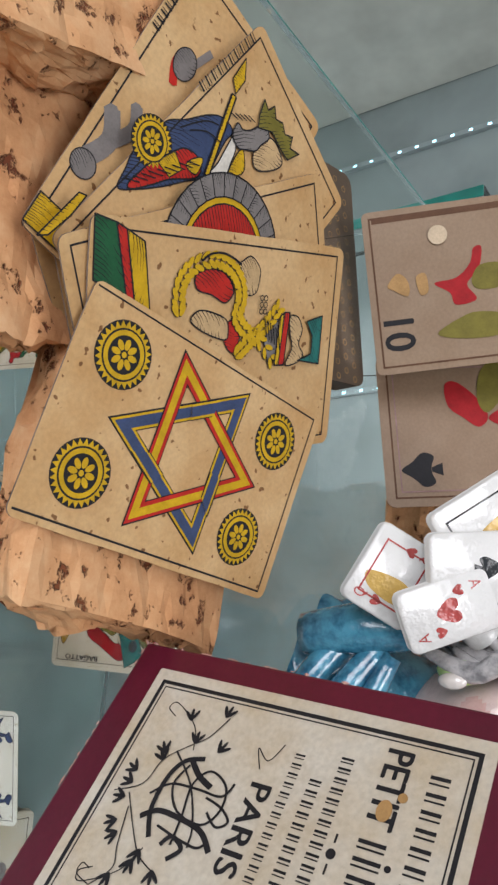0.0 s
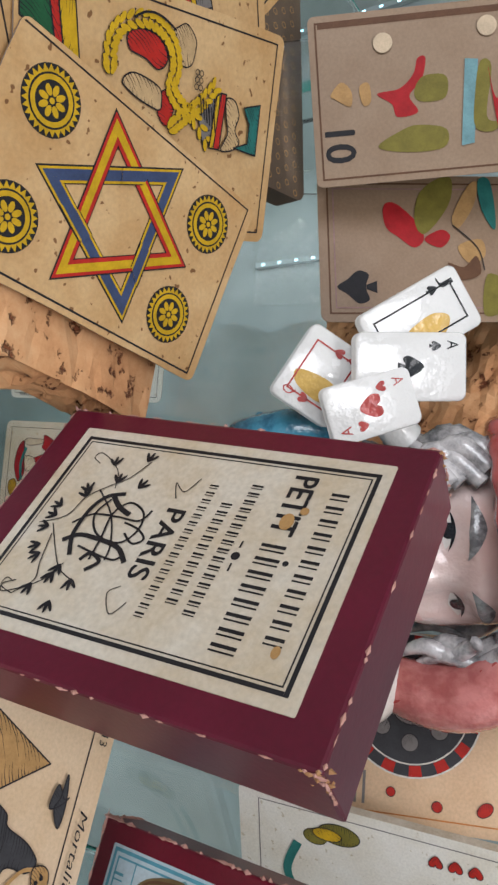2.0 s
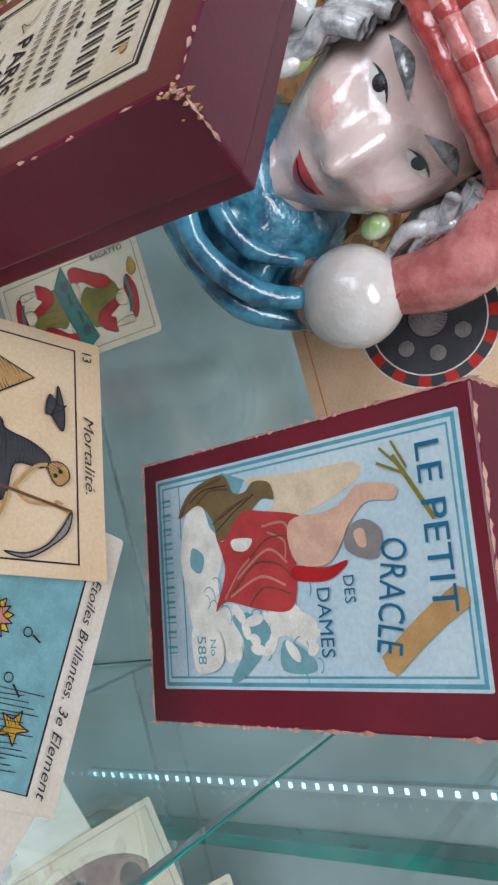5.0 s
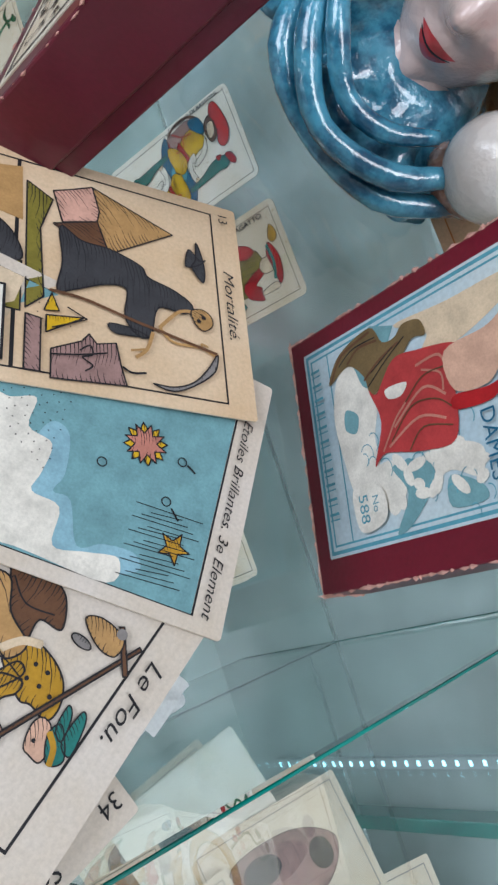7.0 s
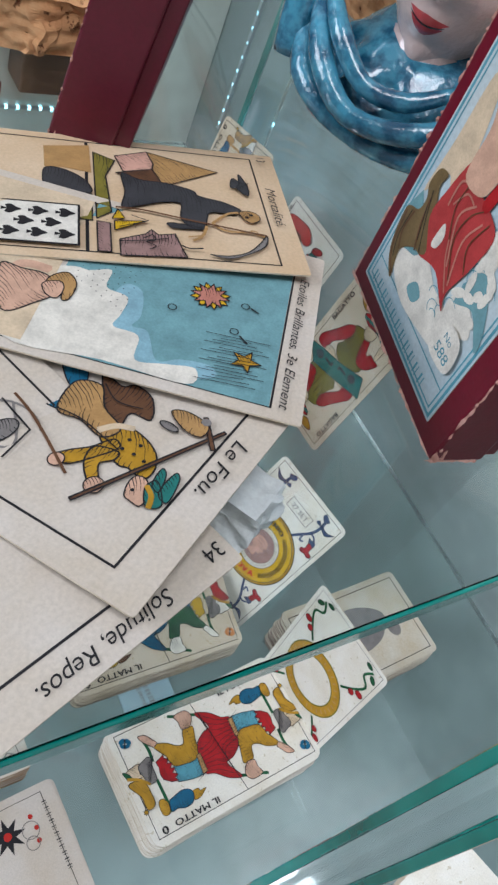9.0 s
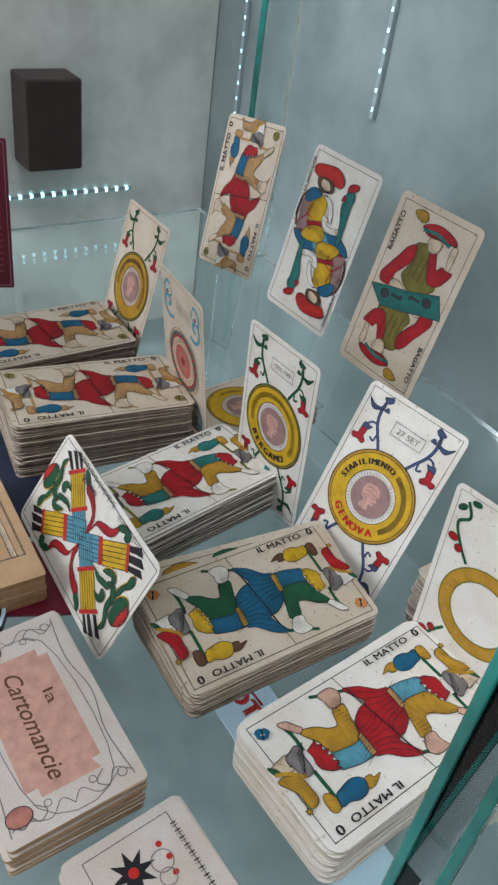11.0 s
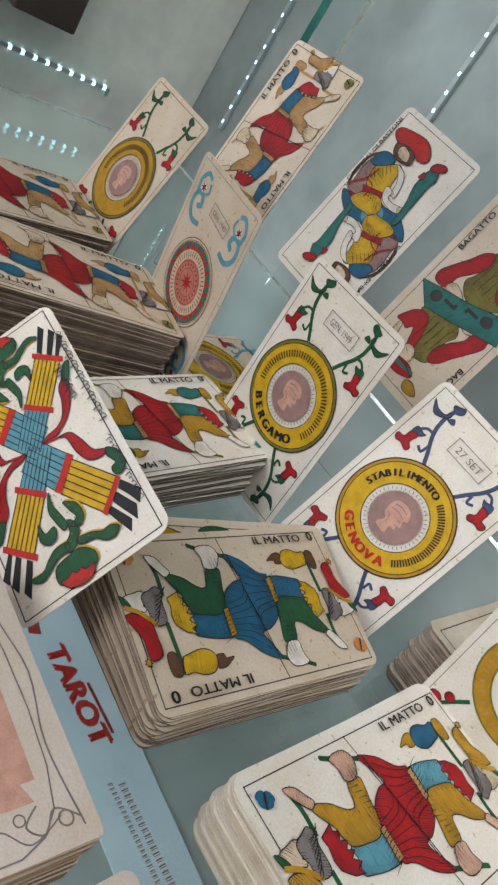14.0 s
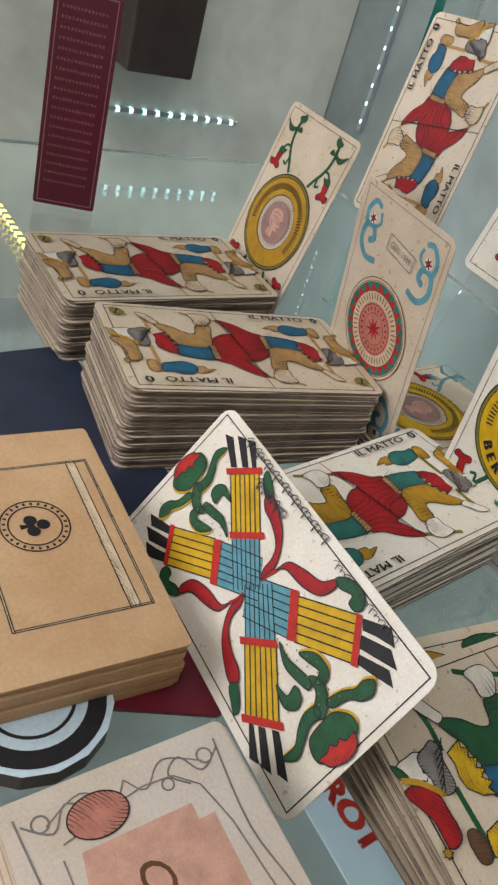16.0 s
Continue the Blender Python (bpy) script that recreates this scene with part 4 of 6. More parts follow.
def club_art(p):
    prints(p, ("flap_edge", "pale", border(62, 40, 0.6, 0, 8) + bar(-31, 21, 31, 24)), ("ring", "black", ring(-5, 4, 10, 10.5) + ring(-5, 4, 7.6, 8.1) + arc_bars(-5, 4, 9.1, 0, 360, 26, 0.8, 1)),
           ("club", "black", disc(-5, 6.4, 2) + disc(-7.2, 3, 2) + disc(-2.8, 3, 2) + [[(-6, -0.5), (-4, -0.5), (-4.7, 4), (-5.3, 4)]]))


deck("stack of brown paper envelopes with club seal", ((-101, -140, 32), (0.999, -0.03, -0.03), (0.03, 0.99, 0)), 94, 66, PAPER_TAN, PAPER_TAN, 7, club_art, 1.5)
b = card("maroon_card", axes((-388, -27, 70), (0.33, 0.94, 0), (-0.05, 0, 1)), 36, 118, 1.5, MAROON, MAROON, "tall standing maroon card with faint gold lines", "card", "", 0.0, 2)
prints(b, ("frame", "mauve", border(32, 114, 0.5)), ("small_print", "mauve", sum((letter_bars(-13, 48 - 5.2 * k, 12, 48 - 5.2 * k, 13, 1.6) for k in range(19)), [])))
dark = tagged(block("dark_box", (-497.8, 34, 74), (-462, 84, 150), DARK_BOX, None, "", 2), "dark brown box fixed on the side panel", "box")

# ---- upper shelf: old card fan on a travertine block ----
def rough_stone(name, lo, hi, label, rot=0.0):
    bm = bmesh.new()
    bmesh.ops.create_cube(bm, size=1)
    bmesh.ops.subdivide_edges(bm, edges=bm.edges[:], cuts=26, use_grid_fill=True)
    c = Vector([(lo[i] + hi[i]) / 2 for i in range(3)])
    for v in bm.verts:
        p = Vector([v.co[i] * (hi[i] - lo[i]) for i in range(3)])
        q = p * 0.06
        side = abs(v.co.z) < 0.499
        p += Vector((noise.noise(q), noise.noise(q + Vector((9, 0, 0))), 0)) * (5.5 if side else 1.5) + Vector((noise.noise(q * 5), noise.noise(q * 5 + Vector((3, 0, 0))), 0)) * (2.4 if side else 0.0) + Vector((0, 0, min(0, noise.noise(q * 3) * 2.2) if v.co.z > 0 else 0))
        v.co = p * MM
    me = bpy.data.meshes.new(name)
    bm.to_mesh(me)
    bm.free()
    me.materials.append(STONE)
    ob = new(name, me)
    ob.matrix_world = Matrix.Translation(c * MM) @ Matrix.Rotation(radians(rot), 4, "Z")
    return tagged(ob, label, "stone", "travertine blocks")


rough_stone("travertine_slab", (-210, -124, 325.3), (-78, -62, 342), "porous tan travertine slab under old cards", -6)
rough_stone("travertine_slab", (-216, -184, 325.3), (-134, -124, 338), "broken tan travertine piece beside the slab", 4)
rough_stone("travertine_block", (-282, -190, 325.3), (-190, -116, 355), "porous tan travertine block beside old cards", 20)

OW, OH = 50.3, 77.9


def old_card(label, c, x, y, k=1.0):
    m = axes(c, x, y) @ Matrix.Scale(k, 4)
    return card("old_tarot_card", m, OW, OH, 2.2, PAPER_OLD, EDGE, label, "playing card", "old card fan", 0.0, 0.5, 0.35)


def coin(u, v, r):
    return (disc(u, v, r), spikes(u, v, r * 0.84, r, 26) + [], ring(u, v, r * 0.62, r * 0.7) + ring(u, v, r * 0.36, r * 0.4) + ring(u, v, r * 0.74, r * 0.77, 30), spikes(u, v, r * 0.1, r * 0.36, 8) + disc(u, v, r * 0.07))


def coins(p, spots, z=0.1):
    printed(p, "coin_ground", "black", sum((disc(u, v, r * 1.02) for u, v, r in spots), []), z)
    printed(p, "coin_rim", "yellow", sum((spikes(u, v, r * 0.82, r, 28) for u, v, r in spots), []), z + 0.05)
    printed(p, "coin_field", "black", sum((disc(u, v, r * 0.78) for u, v, r in spots), []), z + 0.1)
    petals = lambda u, v, r: sum((disc(u + r * 0.31 * math.cos(a), v + r * 0.31 * math.sin(a), r * 0.17, r * 0.1, math.degrees(a), 12) for a in np.arange(0, 6.2, math.pi / 4)), [])
    printed(p, "coin_detail", "yellow", sum((ring(u, v, r * 0.57, r * 0.72) + petals(u, v, r) + disc(u, v, r * 0.09) for u, v, r in spots), []), z + 0.15)


s = old_card("old card with interlaced star and four coins", (-116.5, -98.4, 351.8), (0.968, -0.065, -0.244), (0.092, 0.991, 0.1))
printed(s, "frame", "black", bar(-24, -38, -23.6, 36.6) + bar(23.2, -38, 23.7, 36.6) + bar(-24, 36.2, 23.7, 36.6), 0.08)
coins(s, [(-13.6, -26.6, 7.2), (12.5, -26.2, 7.2), (-13.4, 25, 7.2), (12.5, 23.2, 7.0)])
tri_a = [(-21.4, -11.8), (19.4, -11.8), (-0.5, 22.8)]
tri_b = [(-20.7, 11.2), (20, 10.6), (-0.4, -24.5)]


def tri_band(t, k0, k1):
    cx, cy = sum(p[0] for p in t) / 3, sum(p[1] for p in t) / 3
    sc = lambda p, k: (cx + (p[0] - cx) * k, cy + (p[1] - cy) * k)
    return [[sc(t[i], k0), sc(t[(i + 1) % 3], k0), sc(t[(i + 1) % 3], k1), sc(t[i], k1)] for i in range(3)]


def over_band(t, k0, k1, s0=0.545, s1=0.775):
    """Lengths of a triangle's band that pass over the other triangle."""
    cx, cy = sum(p[0] for p in t) / 3, sum(p[1] for p in t) / 3
    at = lambda i, s, k: (cx + (t[i][0] + (t[(i + 1) % 3][0] - t[i][0]) * s - cx) * k, cy + (t[i][1] + (t[(i + 1) % 3][1] - t[i][1]) * s - cy) * k)
    return [[at(i, s0, k0), at(i, s1, k0), at(i, s1, k1), at(i, s0, k1)] for i in range(3)]


prints(s, ("star_ground_b", "black", tri_band(tri_b, 1.02, 0.67)), ("star_edge_b", "yellow", tri_band(tri_b, 0.985, 0.69)), ("star_band_b", "blue", tri_band(tri_b, 0.94, 0.74)),
       ("star_ground_a", "black", tri_band(tri_a, 1.02, 0.67)), ("star_edge_a", "scarlet", tri_band(tri_a, 0.99, 0.69)), ("star_band_a", "yellow", tri_band(tri_a, 0.93, 0.77)),
       ("star_ground_b", "black", over_band(tri_b, 1.02, 0.67)), ("star_edge_b", "yellow", over_band(tri_b, 0.985, 0.69)), ("star_band_b", "blue", over_band(tri_b, 0.94, 0.74)))
q = old_card("old card with a garlanded reclining figure", (-145.3, -92.3, 355.7), (0.892, 0.373, -0.254), (-0.344, 0.926, 0.154), 1.08)
def sprays(path, k, size):
    """Pairs of pointed leaves along a stem."""
    pts = smooth(list(path), k, False)
    out = []
    for (x0, y0), (x1, y1) in zip(pts, pts[1:]):
        d = math.degrees(math.atan2(y1 - y0, x1 - x0))
        for s in (-1, 1):
            a = radians(d + s * 90)
            out += disc(x0 + 1.0 * math.cos(a), y0 + 1.0 * math.sin(a), size, size * 0.45, d + s * 32, 10)
    return out


garland = sprays([(-8, -16.5), (-13, -16.5), (-17, -13.5), (-19, -7.5), (-18, -2.5), (-15, 1), (-11, 2), (-7, 1), (-4, 4), (-1.5, 9.5), (4.5, 15.5)], 3, 1.5) + sprays([(1, 2), (-2, 6), (-5.5, 11), (-10.5, 16)], 4, 1.5)
prints(q, ("frame", "black", border(46, 73, 0.4)), ("cloth", "green", [[(-25, -38), (-13, -38), (-10, -30), (-24, -33)]]), ("trim", "scarlet", [[(-24, -33), (-10, -30), (-9, -28), (-23, -30.5)]]), ("fringe", "yellow", [[(-23, -30.5), (-9, -28), (-7, -24), (-21, -26)]]),
       ("gown", "scarlet", blob((-15.5, -12), (-17, -7.5), (-16, -3), (-12.5, -0.5), (-10, -3), (-11.5, -7), (-12.5, -11.5)) + blob((-5.5, -2), (-6.5, 1), (-3.5, 2.5), (1, 0.5), (-1.5, -2.5))), ("body", "parchment", blob((-6, -13), (-8, -11), (-8, -7.5), (-6.5, -2.5), (-4, -1.5), (-2, -2), (-2.5, -5.5), (-4, -10))), ("face", "parchment", blob((-18, 0.5), (-19.5, 2), (-20.5, 4.5), (-18, 7.5), (-15, 7.5), (-12.5, 6.5), (-12, 4), (-14, 2))), ("pleats", "grey", [[(-2.5, 10), (-7.5, 15), (2, 16), (3.5, 12.5)]]), ("garland_edge", "black", moved(garland, 0.12, -0.12, 0, 1.0)), ("garland", "yellow", [[(x * 0.97 + cx * 0.03, y * 0.97 + cy * 0.03) for x, y in g] for g in garland for cx, cy in [(sum(p[0] for p in g) / len(g), sum(p[1] for p in g) / len(g))]]),
       ("bar", "scarlet", [[(-8.5, 17), (-8.5, 19), (4, 18), (4, 16)]]), ("bar", "yellow", [[(-7.5, 15.5), (-8.5, 17), (4, 16), (4, 14.5)]]), ("stand", "parchment", blob((-7.5, 19), (-7.5, 22), (-4.5, 24), (-1, 23), (1.5, 25), (3.5, 23), (4, 18.5), (0, 20.5), (-3.5, 19.5))), ("vase", "sea", [[(-6.5, 25.5), (-8, 31.5), (-4, 31.5), (4, 31.5), (3, 23), (1.5, 28), (-3, 28)]]),
       ("line", "black", line(0.5, (-18.5, -11), (-20, -8.5), (-20.5, -5.5), (-20, -2.5), (-18.5, 1)) + sum((disc(g[0][0], g[0][1], 0.22, n=6) for g in garland[::3]), []) + sum((line(0.3, (-7 + 0.5 * i, 10 + i), (-2.6 + 0.6 * i, 11 + i)) for i in range(6)), []) + sum((ring(-11.5 + 1.5 * (i % 3), 8.5 + 1.3 * (i // 3), 0.5, 0.75, 8) for i in range(6)), [])))
a = old_card("old card with a red arched sunrise", (-152.5, -96.2, 355.4), (0.754, 0.62, -0.218), (-0.586, 0.785, 0.204), 1.08)
prints(a, ("frame", "black", border(46, 73, 0.4)), ("feathers", "grey", ring(-12, 2, 13, 18, 30)), ("arch", "yellow", ring(-12, 2, 11.6, 13, 30)), ("sun", "scarlet", disc(-12, 2, 11.6)), ("line", "black", ring(-12, 2, 12.9, 13.2, 30) + ring(-12, 2, 17.8, 18.1) + ring(-12, 2, 11.5, 11.7)))
k = old_card("old card with a crowned figure holding a spear", (-173.5, -104.4, 358.6), (0.42, 0.907, -0.037), (-0.87, 0.414, 0.269), 1.03)
printed(k, "frame", "black", border(46, 73, 0.4), 0.08)
coins(k, [(-24, -6, 5.4)])
prints(k, ("robe", "blue", blob((-22.5, -19.5), (-24, -15.5), (-25.5, -10.5), (-25, -2), (-24.5, 1), (-22, 5), (-19.5, 10.5), (-17, 14), (-14, 15.5), (-12, 15), (-12, 12), (-10.5, 6), (-9.5, 2), (-12.5, -3.5), (-15.5, -9.5), (-19.5, -16))), ("sleeve", "scarlet", blob((-21.5, -17), (-21.5, -13), (-21, -8.5), (-19.5, -3.5), (-18, 0.5), (-15, 2.5), (-12, 2), (-11.5, -1), (-15.5, -7), (-17.5, -11.5), (-20, -16.5))), ("stripe", "yellow", [[(-20.5, -7.5), (-19, -2), (-15, -3), (-16, -7)]]), ("glove", "yellow", blob((-15, -1.5), (-15, 1), (-13.5, 3.5), (-12.5, 2.5), (-12, -0.5))), ("ermine", "white", blob((-9.5, 2), (-10, 7), (-11, 11.5), (-11.5, 15), (-9, 13.5), (-7.5, 10), (-6.5, 6.5))), ("sash", "yellow", blob((-6, 7.5), (-7.5, 11), (-8, 14), (-7.5, 15.5), (-4, 13), (-4, 10.5))),
       ("shaft_edge", "black", stroke([(-18, 20.5), (-10, 2)], 2.0)), ("shaft", "yellow", stroke([(-18, 20.5), (-10, 2)], 1.3)), ("spearhead", "yellow", [[(-22, 29), (-18.5, 25.5), (-18, 21), (-21, 22.5)]]), ("face", "parchment", blob((-5.5, 18.5), (-5, 21), (-4.5, 24.5), (-1.5, 25.5), (2.5, 24.5), (2, 21), (-1, 16.5), (-3.5, 16))), ("beard", "grey", blob((-12, 14.5), (-13, 17.5), (-11, 18), (-9.5, 20), (-8.5, 23), (-6.5, 25), (-4.5, 24), (-5, 20.5), (-5, 18.5), (-7, 16), (-9, 14))), ("crown", "olive", [[(-8.5, 22.5), (-10.5, 25), (-12, 28.5), (-9.5, 28), (-9, 30.5), (-6.5, 29), (-4.5, 30.5), (-2, 29.5), (0, 31.5), (1.5, 29), (4.5, 31), (3, 26.5), (0, 26), (-5, 26)]]),
       ("line", "black", sum((stroke([(-23 + 0.9 * i, -17 + 2 * i), (-20 + 0.9 * i, -14.5 + 2 * i)], 0.3) for i in range(9)), []) + sum((line(0.3, (-16 + 0.9 * i, 17 + 1.1 * i), (-13.5 + 0.9 * i, 18 + 1.1 * i)) for i in range(5)), []) + line(0.35, (-20, 4), (-17, 8), (-13, 10)) + line(0.35, (-22, 2), (-19, 9), (-16, 12))),
       ("maker", "black", letter_bars(-23.6, 12.5, -23, 35, 10, 2.4)), ("foot", "yellow", [[(-27.5, -41), (-27.5, -38), (-27.5, -28), (-26, -27), (-25.5, -32.5), (-26, -39)]]))
h = old_card("old card with a hand and a small dog", (-183.7, -112.5, 355.3), (0.277, 0.957, 0.088), (-0.941, 0.252, 0.223), 1.06)
prints(h, ("frame", "black", border(46, 73, 0.4)), ("hand", "grey", line(4, (-22, -20), (-19, -12), (-22, -6)) + line(3, (-20, -14), (-16, -6), (-18, -1)) + disc(-21, -20, 3)), ("dog", "scarlet", line(2.2, (-14, 10), (-16, 15), (-13, 19))), ("pet", "grey", disc(-14, 16, 3, 4) + line(1.8, (-12, 18), (-10, 24))),
       ("maker", "black", letter_bars(-22.5, 16, -22.5, 34, 9, 2.2)), ("corner", "yellow", [[(-25, -38), (-16, -38), (-16, -31), (-25, -31)]]))
for j in range(3):
    old_card("yellowed old card under the fan, edge showing", (-157 - 4 * j, -95 - 3 * j, 350 - 2 * j), (0.86 - 0.1 * j, 0.5 + 0.1 * j, -0.22), (-0.5, 0.85, 0.18))
b = card("brown_deck", axes((-190, -72, 344), (0.982, 0.177, 0.03), (-0.186, 0.969, 0.1)), 74, 108, 4, BROWN_BACK, BROWN_BACK, "thick dark brown patterned card back pile", "card deck", "", 0.0, 9)
prints(b, ("lattice", "ochre", [p for i in range(15) for jj in range(22) for p in moved(ring(0, 0, 0.9, 1.15, 6), -33 + i * 4.7 + (jj % 2) * 2.3, -50 + jj * 4.7)]))

# ---- upper shelf: two cards in clear stands behind ----
t10 = card("old_picture_card", axes((-196, -6, 402), (0.94, 0.33, 0.0), (-0.12, 0.45, 0.885)), 52, 98, 2, surface("paper_rose", (0.3, 0.205, 0.13), (0.85, 0.8, 0.75), 0.5), EDGE, "faded picture card numbered 10 behind acrylic", "playing card", "picture cards")
prints_at(t10, 0.02, cuts=False, *(("frame", "brown", border(48, 94, 0.6) + bar(-24, -46, -22, 46)), ("numeral", "black", words("10", 6.5, -45.5, 18.5, -45.5, 9.5, 0.0, 0.04)), ("figure", "red", blob((-1, -28.5), (-2, -21.5), (-6, -17), (-10.5, -15.5), (-10.5, -13), (-4, -14.5), (0.5, -18.5), (5.5, -16), (6.5, -22.5), (2.5, -24))), ("coat", "olive", blob((-0.5, -17), (-5, -14), (-4.5, -7), (2, -7.5), (2.5, -15))), ("bottle", "olive", blob((15, -29), (10.5, -21), (9.5, -15.5), (11.5, -7.5), (17, -8.5), (17.5, -20))), ("pitcher", "ochre", blob((-2, -43), (-5.5, -39.5), (-2.5, -36.5), (2, -37), (-0.5, -41.5)) + blob((-3.5, -34), (-4.5, -31), (1, -30.5), (2, -33))),
       ("hanging", "sky", [[(-9, -1), (-8.5, 3), (16.5, 1), (17, -3)]]), ("creature", "olive", blob((-7.5, 3.5), (-6, 7), (8.5, 5), (11, 8.5), (13.5, 7), (12, 1.5), (3, 1.5))), ("rider", "red", blob((-6, 6), (3.5, 8), (3, 13), (9.5, 13.5), (14.5, 9.5), (10, 8))), ("mount", "mauve", blob((-14, 18), (-4, 14), (4, 20), (2, 30), (-8, 34), (-16, 28))), ("ground", "ochre", bar(12, 12, 16, 40)), ("face", "pale", disc(-16, -26, 3) + disc(-18, 6, 3))))
sp = card("old_picture_card", axes((-156.4, 23.1, 394.6), (0.988, 0.06, 0.1), (-0.12, 0.553, 0.822)), 52.4, 100, 3, surface("paper_rose_dark", (0.29, 0.195, 0.125), (0.85, 0.8, 0.75), 0.5), EDGE, "faded picture card with large black spade", "playing card", "picture cards")
spade_shape = blob((0, 7), (3, 3), (6.4, -1), (5, -5), (1.4, -4), (-1.4, -4), (-5, -5), (-6.4, -1), (-3, 3)) + [[(-0.8, -4), (0.8, -4), (2.4, -8), (-2.4, -8)]]
prints_at(sp, 0.02, cuts=False, *(("frame", "brown", border(47, 94, 0.6)), ("spade", "black", moved(spade_shape, -20, 44, 0, 0.85) + moved(spade_shape, 14, -38, 180, 0.9)), ("mat", "mauve", border(43, 90, 0.5)),
       ("cloak", "red", blob((-15, -27.5), (-16, -23.5), (-10, -17), (-3.5, -14), (-0, -17.5), (-3.5, -22.5), (-7.5, -27)) + blob((3.5, 12.5), (0, 19), (3.5, 26.5), (12, 28), (15, 20), (10.5, 13)) + blob((-3, -14), (-6.5, -8), (-4, -5), (0, -8.5))), ("doublet", "olive", blob((-19.5, -15), (-25, -8.5), (-25, -3.5), (-15.5, -5), (-5, -13.5), (-9.5, -17)) + blob((9.5, 7), (13.5, 14), (22, 12), (23.5, 5))), ("strap", "ochre", blob((-11, -4), (-22.5, 2), (-23.5, 5.5), (-15, 3.5), (-7, -2)) + blob((-0.5, -2.5), (-3, 5.5), (3, 6.5), (5.5, 1))), ("cloth", "sea", blob((-24, 5.5), (-25, 9.5), (-15.5, 11), (-6.5, 10.5), (-13.5, 6.5))), ("horse", "lightblue", blob((-15, 13), (-23.5, 15), (-28, 23), (-23, 27), (-12.5, 24), (-8.5, 18))), ("boot", "brown", blob((5.5, -6.5), (7, -1), (3, 3.5), (9.5, 4.5), (11.5, -3))),
       ("face", "pale", disc(-10, 36, 3, 2.4)), ("line", "black", line(0.4, (-16, 18), (-10, 24), (-2, 26)) + line(0.4, (-8, -4), (0, 4), (8, 6)))))
easel(t10, 106, 40)
easel(sp, 92, 40)
rs = rough_stone("travertine_ledge", (-150, 60, 325.3), (-40, 110, 400), "tan printed travertine ledge behind figurine", 0)

# ---- upper shelf: lidded card boxes ----
def lidded_box(name, c, x, y, w, h, d, board, label, art):
    root = tagged(new(name), label, "card box", "card boxes")
    root.matrix_world = axes(c, x, y)
    block("lid", (-w / 2, -h / 2, -d * 0.8), (w / 2, h / 2, 0), board, root, "", 0.7)
    block("tray", (-w / 2 + 1, -h / 2 + 1, -d), (w / 2 - 1, h / 2 - 1, -d * 0.8 + 0.3), board, root, "", 0.5)
    rnd = random.Random(len(name))
    for j in range(110 if board is MAROON else 420):
        side = rnd.randrange(8)
        if side < 4:
            px, py = (rnd.choice((-1, 1)) * w / 2, rnd.uniform(-h / 2, h / 2)) if side % 2 else (rnd.uniform(-w / 2, w / 2), rnd.choice((-1, 1)) * h / 2)
            pz = -rnd.uniform(0.0, 0.5)
        elif side < 6:
            px, py, pz = rnd.choice((-1, 1)) * w / 2, rnd.choice((-1, 1)) * (h / 2 - abs(rnd.gauss(0, 2))), -abs(rnd.gauss(0, 1.6))
        else:
            px, py, pz = rnd.choice((-1, 1)) * w / 2, rnd.choice((-1, 1)) * h / 2, -rnd.uniform(0, d * 0.75)
        a, l = rnd.uniform(0.2, 0.6 if board is MAROON else 0.95), rnd.uniform(0.4, 2.0 if board is MAROON else 3.6)
        lx, ly, lz = (a, l, a) if side in (1, 3, 4, 5) else (l, a, a) if side in (0, 2) else (a, a, l)
        mesh_ob("worn_patch", *chip_mesh(px, py, pz, lx, ly, lz, rnd), WORN, root)
    if board is MAROON:
        for j in range(36):
            px, pz = rnd.choice((-1, 1)) * w / 2, -abs(rnd.gauss(0, 1.2 if j % 2 else 4))
            py = h / 2 - abs(rnd.gauss(0, 3.5 if j % 2 else 0.8))
            mesh_ob("worn_patch", *chip_mesh(px - math.copysign(abs(rnd.gauss(0, 0.8)), px), py, pz, rnd.uniform(0.3, 0.8), rnd.uniform(0.4, 1.6), rnd.uniform(0.3, 0.9), rnd), TORN, root)
    art(root)
    return root


def chip_mesh(x, y, z, lx, ly, lz, rnd):
    v = [((x + sx * lx * rnd.uniform(0.5, 1)) * MM, (y + sy * ly * rnd.uniform(0.5, 1)) * MM, (z + sz * lz * rnd.uniform(0.5, 1)) * MM) for sx, sy, sz in ((1, 0, 0), (-1, 0, 0), (0, 1, 0), (0, -1, 0), (0, 0, 1), (0, 0, -1))]
    return v, [(0, 2, 4), (2, 1, 4), (1, 3, 4), (3, 0, 4), (2, 0, 5), (1, 2, 5), (3, 1, 5), (0, 3, 5)]


